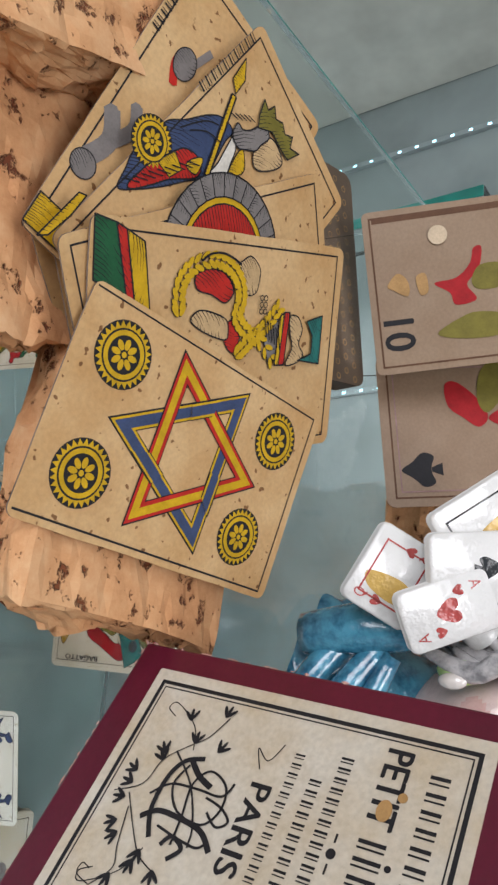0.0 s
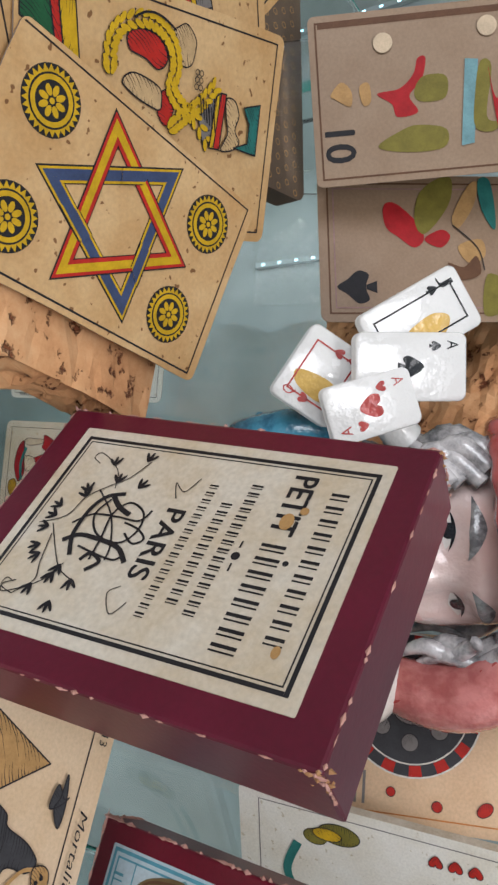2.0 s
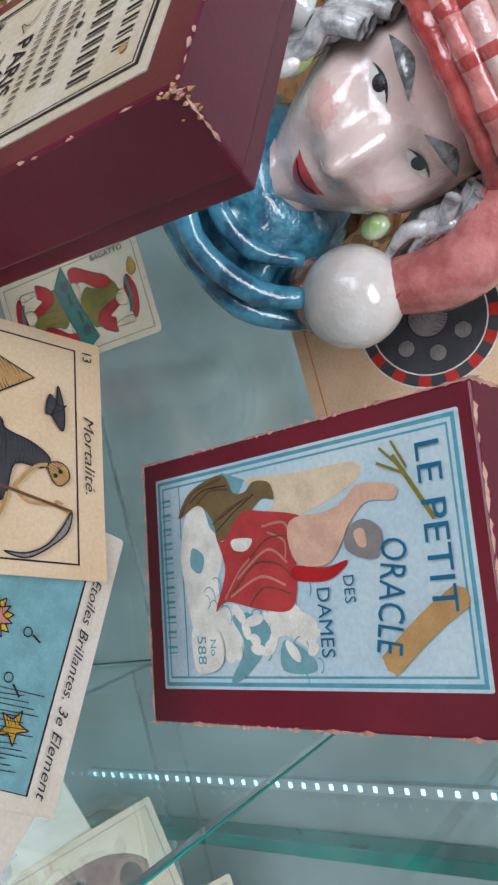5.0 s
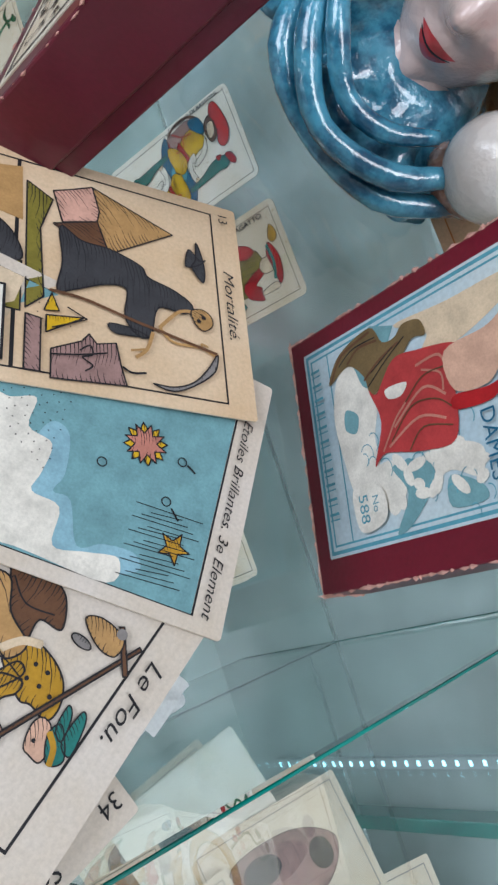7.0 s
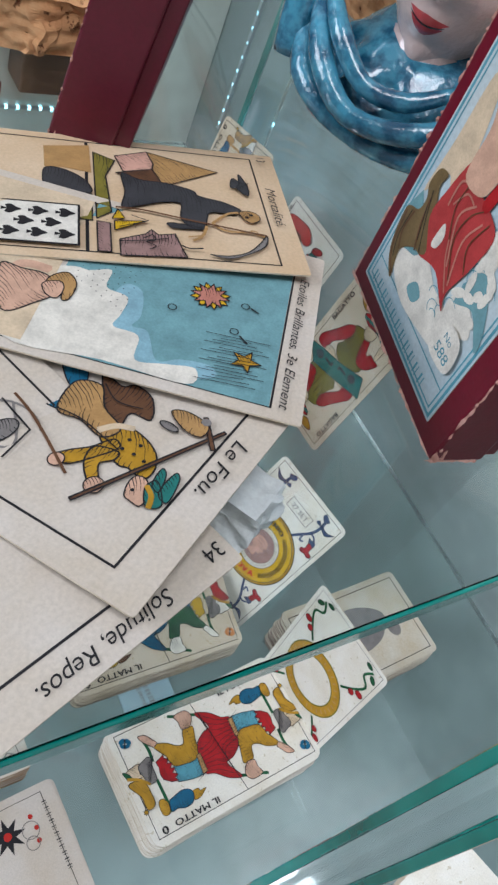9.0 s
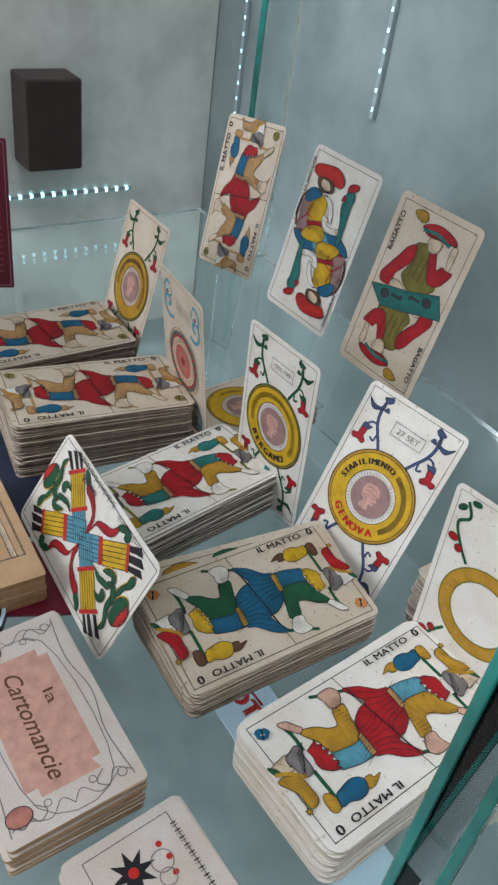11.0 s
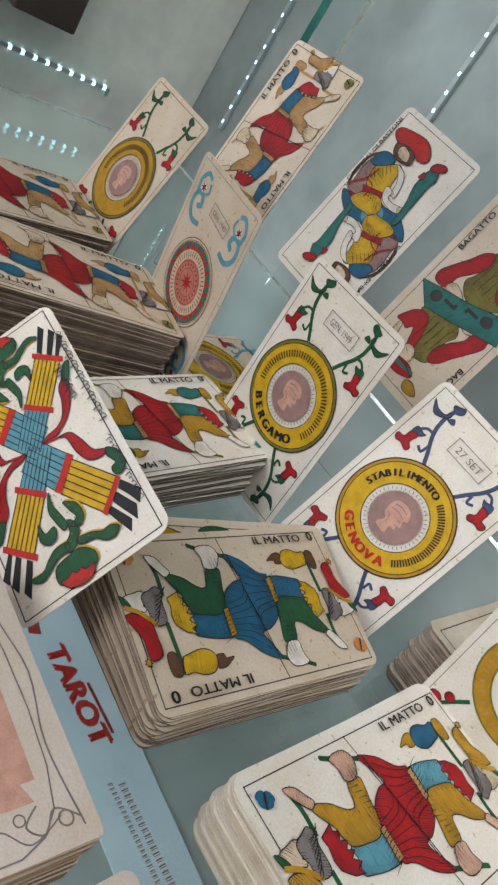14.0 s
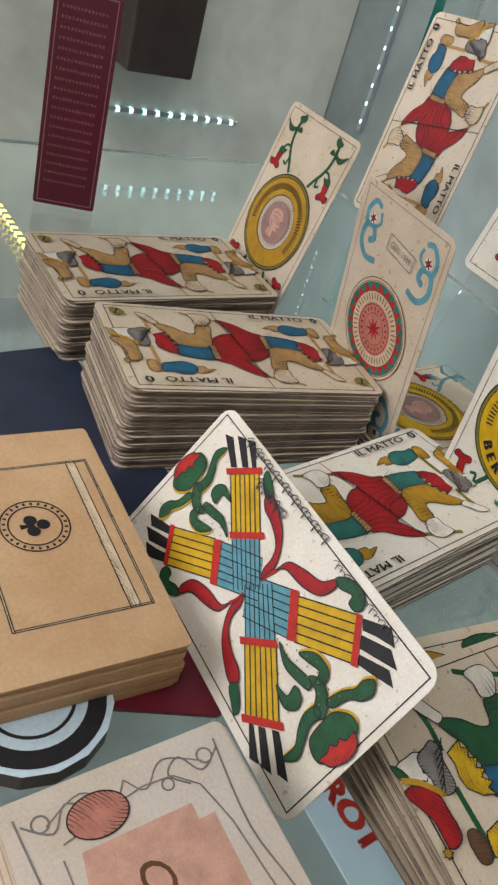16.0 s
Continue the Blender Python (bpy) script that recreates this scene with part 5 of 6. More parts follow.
def ett_art(root):
    lab = slab("label_sheet", 52.6, 75.4, 0.25, 0.4, (LABEL, LABEL), 0.28, root, 0.0, "stained cream label")
    lab.location = (-0.0004, 0.0005, 0)
    wreath = line(0.25, (2, -32), (-1, -26.5), (-6.5, -25), (-10.5, -21), (-13.5, -17.5), (-18.5, -15)) + line(0.25, (1.5, -28.5), (7.5, -23.5), (11.5, -19.5), (13.5, -14.5)) + line(0.25, (4, -27), (11, -25), (15, -23.5), (19, -26.5)) + line(0.22, (-10, -19.5), (-15, -22), (-19, -28.5), (-17.5, -30), (-16, -27.5)) + line(0.22, (19, -26.5), (18, -30), (16, -30), (16.5, -28)) + [[(-x, y) for x, y in p] for p in line(0.22, (-10, -19.5), (-15, -22), (-19, -28.5), (-17.5, -30), (-16, -27.5))]
    for j, (x, y) in enumerate([(-3, -29.5), (2.5, -29), (-0.5, -29), (-6.5, -25), (-16, -23.5), (-11.5, -20), (-18.5, -16), (-11, -14), (-8, -25.5), (9, -26.5), (12.5, -20.5), (16, -23.5), (18.5, -17), (13, -15.5), (7, -28), (10.5, -20)]):
        for turn in (-35, 0, 35):
            a = math.degrees(math.atan2(y + 19, x - 1)) + turn
            wreath += disc(x + 1.3 * math.cos(radians(a)), y + 1.3 * math.sin(radians(a)), 1.5, 0.4, a, 10)
    knot = line(1.1, (5, -23.5), (3, -20.5), (3, -16), (4, -10), (7, -6.5)) + line(1.0, (8, -19.5), (3, -22), (-3.5, -22), (-7.5, -20), (-9, -16)) + line(0.5, (0.5, -24), (-2.5, -20.5), (-3, -14.5), (-3, -9), (-6, -7.5)) + line(0.5, (8, -14.5), (2.5, -15), (-3.5, -16), (-7, -13.5), (-5, -9), (-0.5, -8), (3, -10.5), (2, -16.5), (-2.5, -20), (-7, -18.5)) + line(1.2, (-8, -18.5), (-5.5, -15.5), (-4, -12)) + line(0.9, (10.5, -14), (8, -12), (6.5, -15), (8.5, -16.5)) + line(0.5, (-2, -12), (-1, -8), (1, -5.5), (2.5, -7.5), (0.5, -10.5)) + line(0.5, (5.5, -19), (6.5, -14), (7, -9.5), (6, -8)) + line(0.4, (-9, -23), (-3.5, -16.5), (3.5, -12), (7.5, -11))
    prints_at(lab, 0.28, ("frame", "black", border(47.4, 71, 0.9) + border(44.6, 68.2, 0.3)),
              ("maker", "black", letter_bars(-17.5, 27.5, 17.5, 27.5, 11, 3.6) + disc(0, 25, 0.6)),
              ("lettering", "black", words("PETIT", -21, 18.8, -6, 18.8, 5.0, 0.0, 0.05) + letter_bars(-3.5, 18.8, 21, 18.8, 8, 5.0) + words("PARIS", -8, -4.4, 9.6, -4.4, 4.4, 0.0, 0.04)),
              ("small_print", "black", letter_bars(-16.6, 10.8, 15.4, 10.8, 16, 2.5) + letter_bars(-11, 6.4, 14, 6.4, 12, 2.4) + letter_bars(-15, 1.8, 18, 1.8, 17, 2.0) + disc(0.5, 15, 0.9) + bar(-3, 14.8, -1.4, 15.2) + bar(2.2, 14.8, 4, 15.2)),
              ("flourish", "black", line(0.22, (-16, -1), (-12, -3), (-14, -6), (-10, -4)) + line(0.22, (15, -1), (18, -3), (14, -6), (12, -4)) + wreath + knot),
              ("stain", "ochre", disc(-9, 21.5, 2.0, 1.4) + disc(-12, 24, 0.9) + disc(17, 30.5, 1.2, 0.8)))


ett = lidded_box("fortune_card_box", (-44.3, -102.9, 379.9), (0.825, -0.565, -0.035), (0.096, 0.075, 0.993), 65.2, 90.4, 21, MAROON, "maroon lidded card box with worn corners, upright", ett_art)


def orc_art(root):
    lab = slab("label_sheet", 53.8, 90.6, 0.25, 0.4, (surface("label_blue", (0.5, 0.58, 0.6), (0.72, 0.85, 0.95), 0.5, 30.0, 900.0), LABEL), 0.28, root, 0.0, "pale blue printed label")
    lab.location = (-0.0016, 0.0010, 0)
    prints_at(lab, 0.28, ("frame", "turquoise", border(52.4, 89, 0.9) + border(48.8, 85.6, 0.5) + bar(-24.4, -36.4, 24.4, -36.0)),
              ("sunlight", "pale", blob((-22, -12.5), (-21, 3), (-20.5, 20), (-16, 19), (-11, 3), (-13, -5), (-16.5, -3.5))), ("haze", "sky", [[(-18.5, -35.5), (-25, -20), (-22, -12.5), (-8, -22.5)]]), ("cloud", "white", blob((-16.5, -33.5), (-18, -28), (-11.5, -25), (-8, -20.5), (1.5, -23.5), (8.5, -23.5), (14, -32), (5, -35), (-7, -36.5)) + blob((8.5, -23.5), (9.5, -17.5), (15.5, -16), (21, -21), (14.5, -26), (14, -32.5)) + blob((10, -10.5), (9.5, -0.5), (12.5, 6), (18, 4), (15, -3), (16.5, -10))), ("mist", "sky", blob((-7.5, -32), (-5, -28), (-1, -29.5), (-3, -33)) + blob((10, -19.5), (10.5, -10.5), (15.5, -7.5), (23.5, -15.5), (25, -21), (17, -16)) + blob((16, -3.5), (19.5, 4), (23, 4.5), (22.5, -4.5))),
              ("curl", "turquoise", sum((ring(5.5 * math.cos(2.4 * i) * (0.4 + 0.07 * i) + 4 + 0.5 * i, -28 + 1.3 * i + 2.5 * math.sin(1.9 * i), 1.5 + 0.5 * (i % 3), 1.75 + 0.5 * (i % 3), 12, 0.8, 20 + 25 * (i % 4), 190 + 25 * (i % 4)) for i in range(26)), [])),
              ("puff", "white", sum((disc(14 + 4.5 * math.cos(1.7 * i), -18 + 1.5 * i + 2 * math.sin(2.3 * i), 1.8 + 0.6 * (i % 3), 1.3, 20 * i, 12) for i in range(16)), [])),
              ("eagle", "bronze", blob((-15.5, -36.5), (-22, -31.5), (-24.5, -20), (-19.5, -16.5), (-19, -12.5), (-21, -9.5), (-20, -4.5), (-16, -3.5), (-16.5, -7.5), (-12.5, -13), (-8, -22), (-13.5, -24), (-18, -29))), ("feather", "brown", line(0.7, (-16, -35.5), (-21.5, -30.5), (-23.5, -20)) + line(0.6, (-18.5, -29), (-21, -24.5), (-20.5, -18)) + line(0.6, (-12.5, -24), (-15.5, -18.5), (-17.5, -11.5))), ("shadow_line", "black", line(0.3, (-19, -32), (-21.5, -26.5), (-21.5, -18.5)) + line(0.3, (-10.5, -23), (-14.5, -16.5), (-18, -9.5)) + line(0.3, (-13.5, -21.5), (-17, -13.5))),
              ("robe", "faded", blob((-8, -20.5), (-14, -14), (-13.5, -6.5), (-11, 4), (-8, 1), (-1.5, 2), (9, 0), (9, -9.5), (6.5, -20.5), (8.5, -24.5), (-1, -20.5), (-9.5, -23))), ("sash", "red", blob((0, 1.5), (1, 10), (0, 16), (2, 14.5), (4, 9.5), (3, 1))), ("lining", "white", blob((-8, -17.5), (-7.5, -11), (-5, -13), (-5.5, -17))), ("fold", "rose", line(0.6, (-10, -7.5), (-10, -0.5), (-4.5, 1)) + line(0.6, (1.5, -16.5), (-4.5, -6.5), (-1, -0.5)) + line(0.6, (5.5, -19), (1.5, -9), (4, -1.5)) + line(0.5, (6, -21), (0, -16), (-3, -12)) + line(0.5, (-8.5, -6), (-6, -1), (-2, -1))), ("crease", "brown", line(0.35, (-3, -12), (-7, -6), (-7, 0.5)) + line(0.35, (4.5, -18), (-1.5, -10.5), (-1, -3.5), (2, 0.5)) + line(0.35, (8, -13), (4, -8), (6, 0))),
              ("body", "skin", blob((-10, 1), (-11, 12), (-13, 17), (-15.5, 21), (-14, 29.5), (-11, 29), (-11.5, 22.5), (-7.5, 17.5), (-3.5, 15), (0.5, 10.5), (-1, 2))), ("head", "grey", blob((-6.5, 17), (-8, 21.5), (-5, 25.5), (0, 24), (0, 20), (-2.5, 16))), ("cheek", "skin", blob((-5.5, 18.5), (-6, 21), (-2.5, 21.5), (-2.5, 19.5))), ("sheaf", "olive", line(1.0, (-20, 30), (-13, 34), (-6, 38)) + line(0.6, (-23, 30), (-17, 33)) + line(0.6, (-22, 27), (-17, 32)) + line(0.6, (-19, 26), (-16, 32))),
              ("scroll", "ochre", line(5, (22, 24), (14, 34), (9, 42))), ("lettering", "teal", words("LE PETIT", -22, 35.5, 12, 35.5, 5.6) + words("ORACLE", -4, 25.5, 19, 21.5, 6.2) + words("DES", 3, 14.8, 9, 14.8, 2.8) + words("DAMES", 5, 7.4, 20, 7.4, 3.6)),
              ("maker", "turquoise", letter_bars(-21, -42, 20, -42, 11, 3.4)), ("tag", "white", blob((12, -32), (18, -33), (23, -31), (22, -24), (18, -22), (13, -24))), ("number", "turquoise", words("No", 15, -26.5, 19, -26.5, 2) + words("588", 14, -31, 21, -31, 3)), cuts=False)


orc = lidded_box("oracle_card_box", (62.6, -56.6, 375.2), (0.972, -0.233, -0.036), (0.02, -0.06, 0.998), 67.2, 99.5, 20, CRIMSON, "crimson lidded card box with scuffed edges, upright", orc_art)

# ---- upper shelf: fortune cards in a fan ----


def fan_card(label, c, x, y, lift=0.0, w=58, paper=PAPER_CREAM):
    m = axes(c, x, y)
    m.translation += m.col[2].to_3d() * lift * MM
    return card("fortune_card", m, w, 100, 0.8, paper, EDGE_WHITE, label, "playing card", "fortune card fan", 0.0, 0.4)


mo = fan_card("fortune card of a scythe-bearing skeleton titled Mortalité", (10.2, -124.4, 338.6), (0.932, -0.346, 0.108), (0.329, 0.932, 0.149), 1.8, 58, PAPER_BUFF)
prints(mo, ("frame", "black", border(52, 93, 0.4, 0, -3) + bar(-26, -1.6, 26, -0.8)),
       ("backdrop", "ochre", [[(-21.5, -12), (-24, -0.5), (-9.5, 0), (-11, -7), (-10.5, -11.5)]]), ("meadow", "olive", [[(-20.5, 0.5), (-17, 6), (-8.5, 3.5), (8.5, 4.5), (12, 1)]] + [[(-4, -11.5), (1.5, -4.5), (1, 0), (13, 0), (12.5, -10.5)]]), ("tent", "ochre", [[(-23.5, 14.5), (-16, 33), (-6, 18), (-8.5, 15.5)]]), ("roof", "pink", [[(-19.5, 6), (-21, 9.5), (-23.5, 14.5), (-17, 16), (-14, 15.5), (-11.5, 8)]]), ("tower", "brown", [[(-10.5, 6), (-14, 15.5), (-6, 18), (-7.5, 12), (-9.5, 7.5)]]), ("pyre", "orange", blob((5, -10), (3, -6.5), (6, -3), (9.5, -6.5), (9, -10))),
       ("mourner", "darkgrey", blob((-9, -11.5), (-9.5, -7), (-5.5, -2), (0.5, 0), (2, -4.5), (1, -8.5), (1, -11))), ("arcade", "mauve", [[(20.5, 6), (17.5, 12), (15.5, 13.5), (17.5, 15), (16.5, 19), (22, 20), (26, 21), (27, 6)]] + [[(13.5, 1), (14, 4), (26, 4), (26, 1)]]), ("spire", "yellow", [[(17, 5), (13, 5), (12, 12.5)]] + [[(12, 4.5), (7.5, 6), (11.5, 7.5)]]),
       ("cloak", "darkgrey", blob((-10, 7.5), (-7.5, 12), (-7, 18.5), (-4.5, 25), (-2, 26.5), (0, 32.5), (3, 36.5), (5.5, 34.5), (5.5, 28.5), (13, 26.5), (13.5, 23.5), (9.5, 21), (2.5, 21.5), (2.5, 17), (5.5, 10.5), (6.5, 7), (-1, 8)) + blob((12, 17.5), (12, 22), (13.5, 26), (14, 22), (14, 18.5))), ("bone", "ochre", line(0.8, (10.5, 28.5), (5.5, 33), (4.5, 36.5)) + line(0.7, (10.5, 28.5), (13.5, 31.5), (13.5, 37.5), (15, 41)) + line(0.8, (12, 27), (16.5, 25.5), (19, 23)) + line(0.5, (16.5, 25.5), (17.5, 22)) + line(0.5, (13.5, 38), (12.5, 38), (13, 39.5))), ("skull", "ochre", blob((4.5, 36), (3.5, 38.5), (4.5, 40.5), (7, 41), (9, 39), (8, 37))),
       ("scythe", "grey", blob((14.5, 41.5), (19, 40.5), (23, 36), (25.5, 31), (24.5, 26.5), (24.5, 31), (22.5, 35.5), (18.5, 39))), ("pole", "brown", line(0.7, (7, 5.5), (7.5, 12.5), (10, 22), (11.5, 28.5), (14.5, 41.5))), ("bird", "darkgrey", blob((-15, 38.5), (-9, 40), (-4, 39.5), (-7.5, 37), (-10, 38)) + blob((-12.5, 36.5), (-10, 39), (-10.5, 40.5), (-8.5, 38.5), (-7.5, 35.5))),
       ("panel", "white", bar(8, -25, 25, -3)), ("pips", "black", sum((moved(spade_shape, u, v, 0, 0.3) for v in (-6, -12, -18, -23) for u in (12, 21)), []) + moved(spade_shape, 16.5, -9, 0, 0.3) + moved(spade_shape, 16.5, -15, 0, 0.3) + border(17, 22, 0.4, 16.5, -14)),
       ("line", "black", line(0.35, (20, 11.5), (18.5, 13.5), (20.5, 14), (21.5, 12), (23, 14), (24.5, 12.5)) + line(0.35, (22, 6), (21, 11.5), (19.5, 17)) + line(0.5, (22, 20), (23, 22), (22.5, 25)) + line(0.3, (5, 38), (5.5, 39)) + disc(5.8, 38.8, 0.5, 0.5) + disc(6.9, 37.6, 0.5, 0.5) + line(0.3, (16, 6), (12.5, 13)) + line(0.3, (10.5, 9), (12.5, 13))),
       ("title", "black", words("Mortalité.", -9, 44.8, 10, 44.8, 2.5, 0.3) + words("13", -26, 44.8, -23, 44.8, 2.4)))
et = fan_card("fortune card of a starry sky titled Etoiles Brillantes", (40.1, -135.5, 341.5), (0.805, -0.593, 0.014), (0.587, 0.799, 0.129), 1.0)
prints(et, ("frame", "black", border(52.4, 93, 0.4, 0, -3)), ("sky", "sky", bar(-26, -6, 26, 43)), ("cloud_shade", "lightblue", blob((0.5, 8), (2, 11.5), (9.5, 13), (13.5, 12), (14, 15.5), (21.5, 19), (19.5, 23.5), (19, 29.5), (22, 31), (25, 22.5), (21, 11.5), (12, 6.5), (4.5, 6))), ("cloud", "white", blob((7, -18), (0, -5.5), (-0.5, -1), (-2.5, 3.5), (3.5, 4), (5, 9), (11, 9), (15, 8.5), (16, 14), (23, 15), (22, 21), (21, 27), (26, 26), (25.5, 9), (26, -11))), ("land", "pale", bar(-26, -49, 26, -7)),
       ("body", "skin", blob((5.5, -18.5), (5, -14), (5, -8.5), (9.5, -5), (14.5, -8), (19, -13.5)) + line(2.6, (11, -16.5), (3.5, -14.5), (3, -8.5))), ("hair", "ochre", blob((7, -8), (4, -7), (2.5, -4.5), (5.5, -2), (10.5, -2), (11.5, -3.5), (7.5, -4.5))), ("face", "skin", blob((8, -8.5), (6, -5.5), (8, -4), (11.5, -4.5), (11, -7))),
       ("star_ray", "yellow", spikes(-2.7, 25.7, 2.8, 4.6, 8, 22)), ("red_star", "rose", spikes(-2.7, 25.7, 2.3, 4.4, 8)), ("gold_star", "gold", spikes(15.4, 36.4, 1.4, 3.4, 5, 18)),
       ("line", "black", ring(-2.7, 25.7, 4.5, 4.6, 2) + ring(4.6, 18.6, 0.8, 1.05, 12) + ring(-2.2, 33.8, 0.8, 1.05, 12) + ring(7.1, 32.7, 0.8, 1.05, 12) + line(0.4, (-2, 35), (-1, 37)) + line(0.4, (8, 34), (10, 36))
        + sum((stroke([(9.5 + 0.95 * j, 27 + 1.7 * ((j * 5) % 3)), (8.5 + 0.95 * j, 41 - ((j * 7) % 4) * 1.4)], 0.16) for j in range(16)), []) + sum((disc(-24 + 2.1 * (j % 14) + (j // 14), -3 + 1.7 * (j // 14) + 0.3 * (j % 3), 0.16, n=5) for j in range(112)), [])),
       ("title", "black", words("Etoiles Brillantes. 3e Element", -18, 44.9, 26, 44.9, 2.2, 0.3)))
fo = fan_card("fortune card of a yellow-coated fool titled Le Fou", (62.8, -161.9, 338.2), (0.54, -0.84, -0.02), (0.835, 0.525, 0.16), 0.6, 55)
prints(fo, ("frame", "black", border(46, 91, 0.5, -1, -3)), ("ground", "mauve", [[(-4.5, -4), (-6.5, -1.5), (-6, 3), (-1, -1)]]), ("hose", "teal", blob((-3.5, 0), (-6, 1.5), (-3.5, 7.5), (-2.5, 13.5), (-0.5, 13.5), (0, 10.5), (-1, 5)) + blob((-11.5, 6), (-13.5, 10), (-9, 13.5), (-6.5, 13), (-7.5, 10))),
       ("animal", "brown", blob((-14, 14), (-13, 19), (-15, 21), (-14, 25.5), (-9, 28.5), (-8, 24.5), (-3.5, 25), (-4, 21.5), (-9.5, 17))), ("coat", "gold", blob((0, 23.5), (-4.5, 25.5), (-4.5, 30), (-2.5, 34), (1, 36), (4, 35.5), (3.5, 32), (4, 30), (2, 26))), ("sleeve", "gold", blob((9.5, 20), (6.5, 21.5), (3.5, 24), (-0.5, 26), (0.5, 28), (5, 26), (9.5, 23)) + blob((10.5, 28.5), (7, 25), (3, 24.5), (1.5, 28.5), (3.5, 29), (6, 27.5), (9.5, 30))), ("skirt", "ochre", blob((-8, 11.5), (-10.5, 16), (-6, 20), (-3.5, 25.5), (0.5, 24), (-0.5, 18.5), (0, 13.5))), ("belt", "pale", line(1.4, (-0.5, 22.5), (-3.5, 24.5), (-5, 27.5))), ("face", "skin", blob((9, 35), (6, 34), (4, 34.5), (4, 36.5), (7, 38.5), (9.5, 38.5), (9.5, 36.5))), ("hand", "skin", disc(9.8, 21.1, 1.6, 1.4) + disc(10.5, 29.7, 1.9, 1.7)),
       ("cap", "sea", blob((9, 39.5), (5.5, 37), (3, 38), (7, 41.5)) + blob((4, 37.5), (0, 37), (1, 38.5), (5, 39.5)) + blob((5, 39.5), (-0.5, 39.5), (0.5, 41), (6, 42))), ("band", "gold", line(1.0, (5, 37), (6.5, 39), (9, 40))), ("staff", "brown", stroke([(15.5, 28.5), (-15, 41.5)], 0.7) + line(0.6, (0.5, 0.5), (4, 11), (11.5, 24.5))), ("hilt", "brown", stroke([(-16, 36.5), (-9.5, 42)], 0.9)), ("pack", "ochre", blob((-13, 30.5), (-15, 33), (-14.5, 38), (-11, 38.5), (-10.5, 35))), ("flask", "grey", disc(-14.9, 37.3, 1, 1) + disc(-9.4, 32.3, 0.9, 2)),
       ("line", "black", disc(-1.8, 28.6, 0.4, 0.4) + disc(-1.9, 31, 0.4, 0.4) + disc(0.6, 31.2, 0.4, 0.4) + disc(0.9, 33.6, 0.4, 0.4) + disc(0.8, 28.8, 0.4, 0.4) + line(0.3, (0, 13.5), (-0.5, 18.5), (0.5, 24), (1.5, 28.5)) + stroke([(15.5, 14), (7.5, 13.5), (4.5, 4.5)], 0.4) + line(0.3, (-11, 16.5), (-8.5, 21), (-10, 26)) + disc(7.5, 35.7, 0.35, 0.35)),
       ("title", "black", words("Le Fou.", -15, 44.2, 1, 44.2, 3.2, 0.3)))
so = fan_card("fortune card titled Solitude, Repos, numbered 34", (76.5, -178.7, 339.2), (0.338, -0.935, -0.06), (0.941, 0.336, 0.06), 0.0)
prints(so, ("frame", "black", border(50, 88, 0.5, 1, -1.5)), ("figure", "brown", disc(6, 14, 3, 6, 70) + disc(10, 4, 4, 6)), ("face", "skin", disc(4, 10, 2.6, 3)), ("print", "grey", ring(-12, 4, 7, 7.5) + disc(-12, 4, 4, 2) + line(0.5, (-18, 0), (-12, 8), (-6, 2)) + line(0.5, (-16, -4), (-8, -2))), ("title", "black", words("Solitude, Repos.", -14.5, 45.6, 12, 45.6, 3.0, 0.3) + words("34", -27.5, 44.4, -23.5, 44.4, 3.0)))
fan_card("cream fortune card under the fan, edge showing", (50, -150, 337), (0.66, -0.74, 0), (0.74, 0.66, 0.14))
pt = rough_stone("putty_lump", (93, -130, 325.4), (103, -117, 339), "torn white putty lump propping the fan", 35)
pt.data.materials.clear()
pt.data.materials.append(PUTTY)
panel("fan_riser", (10, -176, 325.2), (70, -96, 331), ACRYLIC, "clear acrylic block under the fortune cards", 0.8).visible_shadow = False

# ---- upper shelf: cards behind the oracle box ----
w = card("roulette_card", axes((8, 58, 370), (0.99, -0.05, 0.05), (-0.05, 0.28, 0.955)), 66, 90, 2, surface("paper_peach", (0.7, 0.48, 0.3), (0.9, 0.85, 0.8)), EDGE_WHITE, "peach card with a black and red wheel", "playing card", "cards behind the box")
prints(w, ("frame", "orange", border(59, 81, 0.5)), ("wheel", "darkgrey", disc(-8, 4, 25)), ("rim", "white", ring(-8, 4, 20, 20.5) + ring(-8, 4, 24.4, 25)), ("sector", "scarlet", sum((ring(-8, 4, 20.6, 24.3, 3, 1, a, a + 11) for a in range(0, 360, 24)), []) + disc(-14, -2, 3) + disc(0, 14, 3)), ("hub", "grey", disc(-8, 4, 7) + sum((disc(-8 + 13 * math.cos(i), 4 + 13 * math.sin(i), 3) for i in np.arange(0, 6.2, 0.9)), [])), ("heart", "scarlet", disc(24, 30, 2, 3, 40) + disc(25, 14, 1.8) + disc(22, -2, 1.6)), ("small_print", "grey", sum((bar(16, -12 - 3 * j, 27, -11 - 3 * j) for j in range(8)), [])))
hb = card("picture_card", axes((59, 38, 373), (0.883, 0.436, -0.12), (0.095, 0.201, 0.975)), 62, 94, 2, PAPER, EDGE_WHITE, "white picture card with small red hearts", "playing card", "cards behind the box", 0.0, 3.0)
heart_shape = blob((0, -3), (2.6, 0), (2.2, 2.2), (0.6, 2.2), (0, 1.2), (-0.6, 2.2), (-2.2, 2.2), (-2.6, 0))
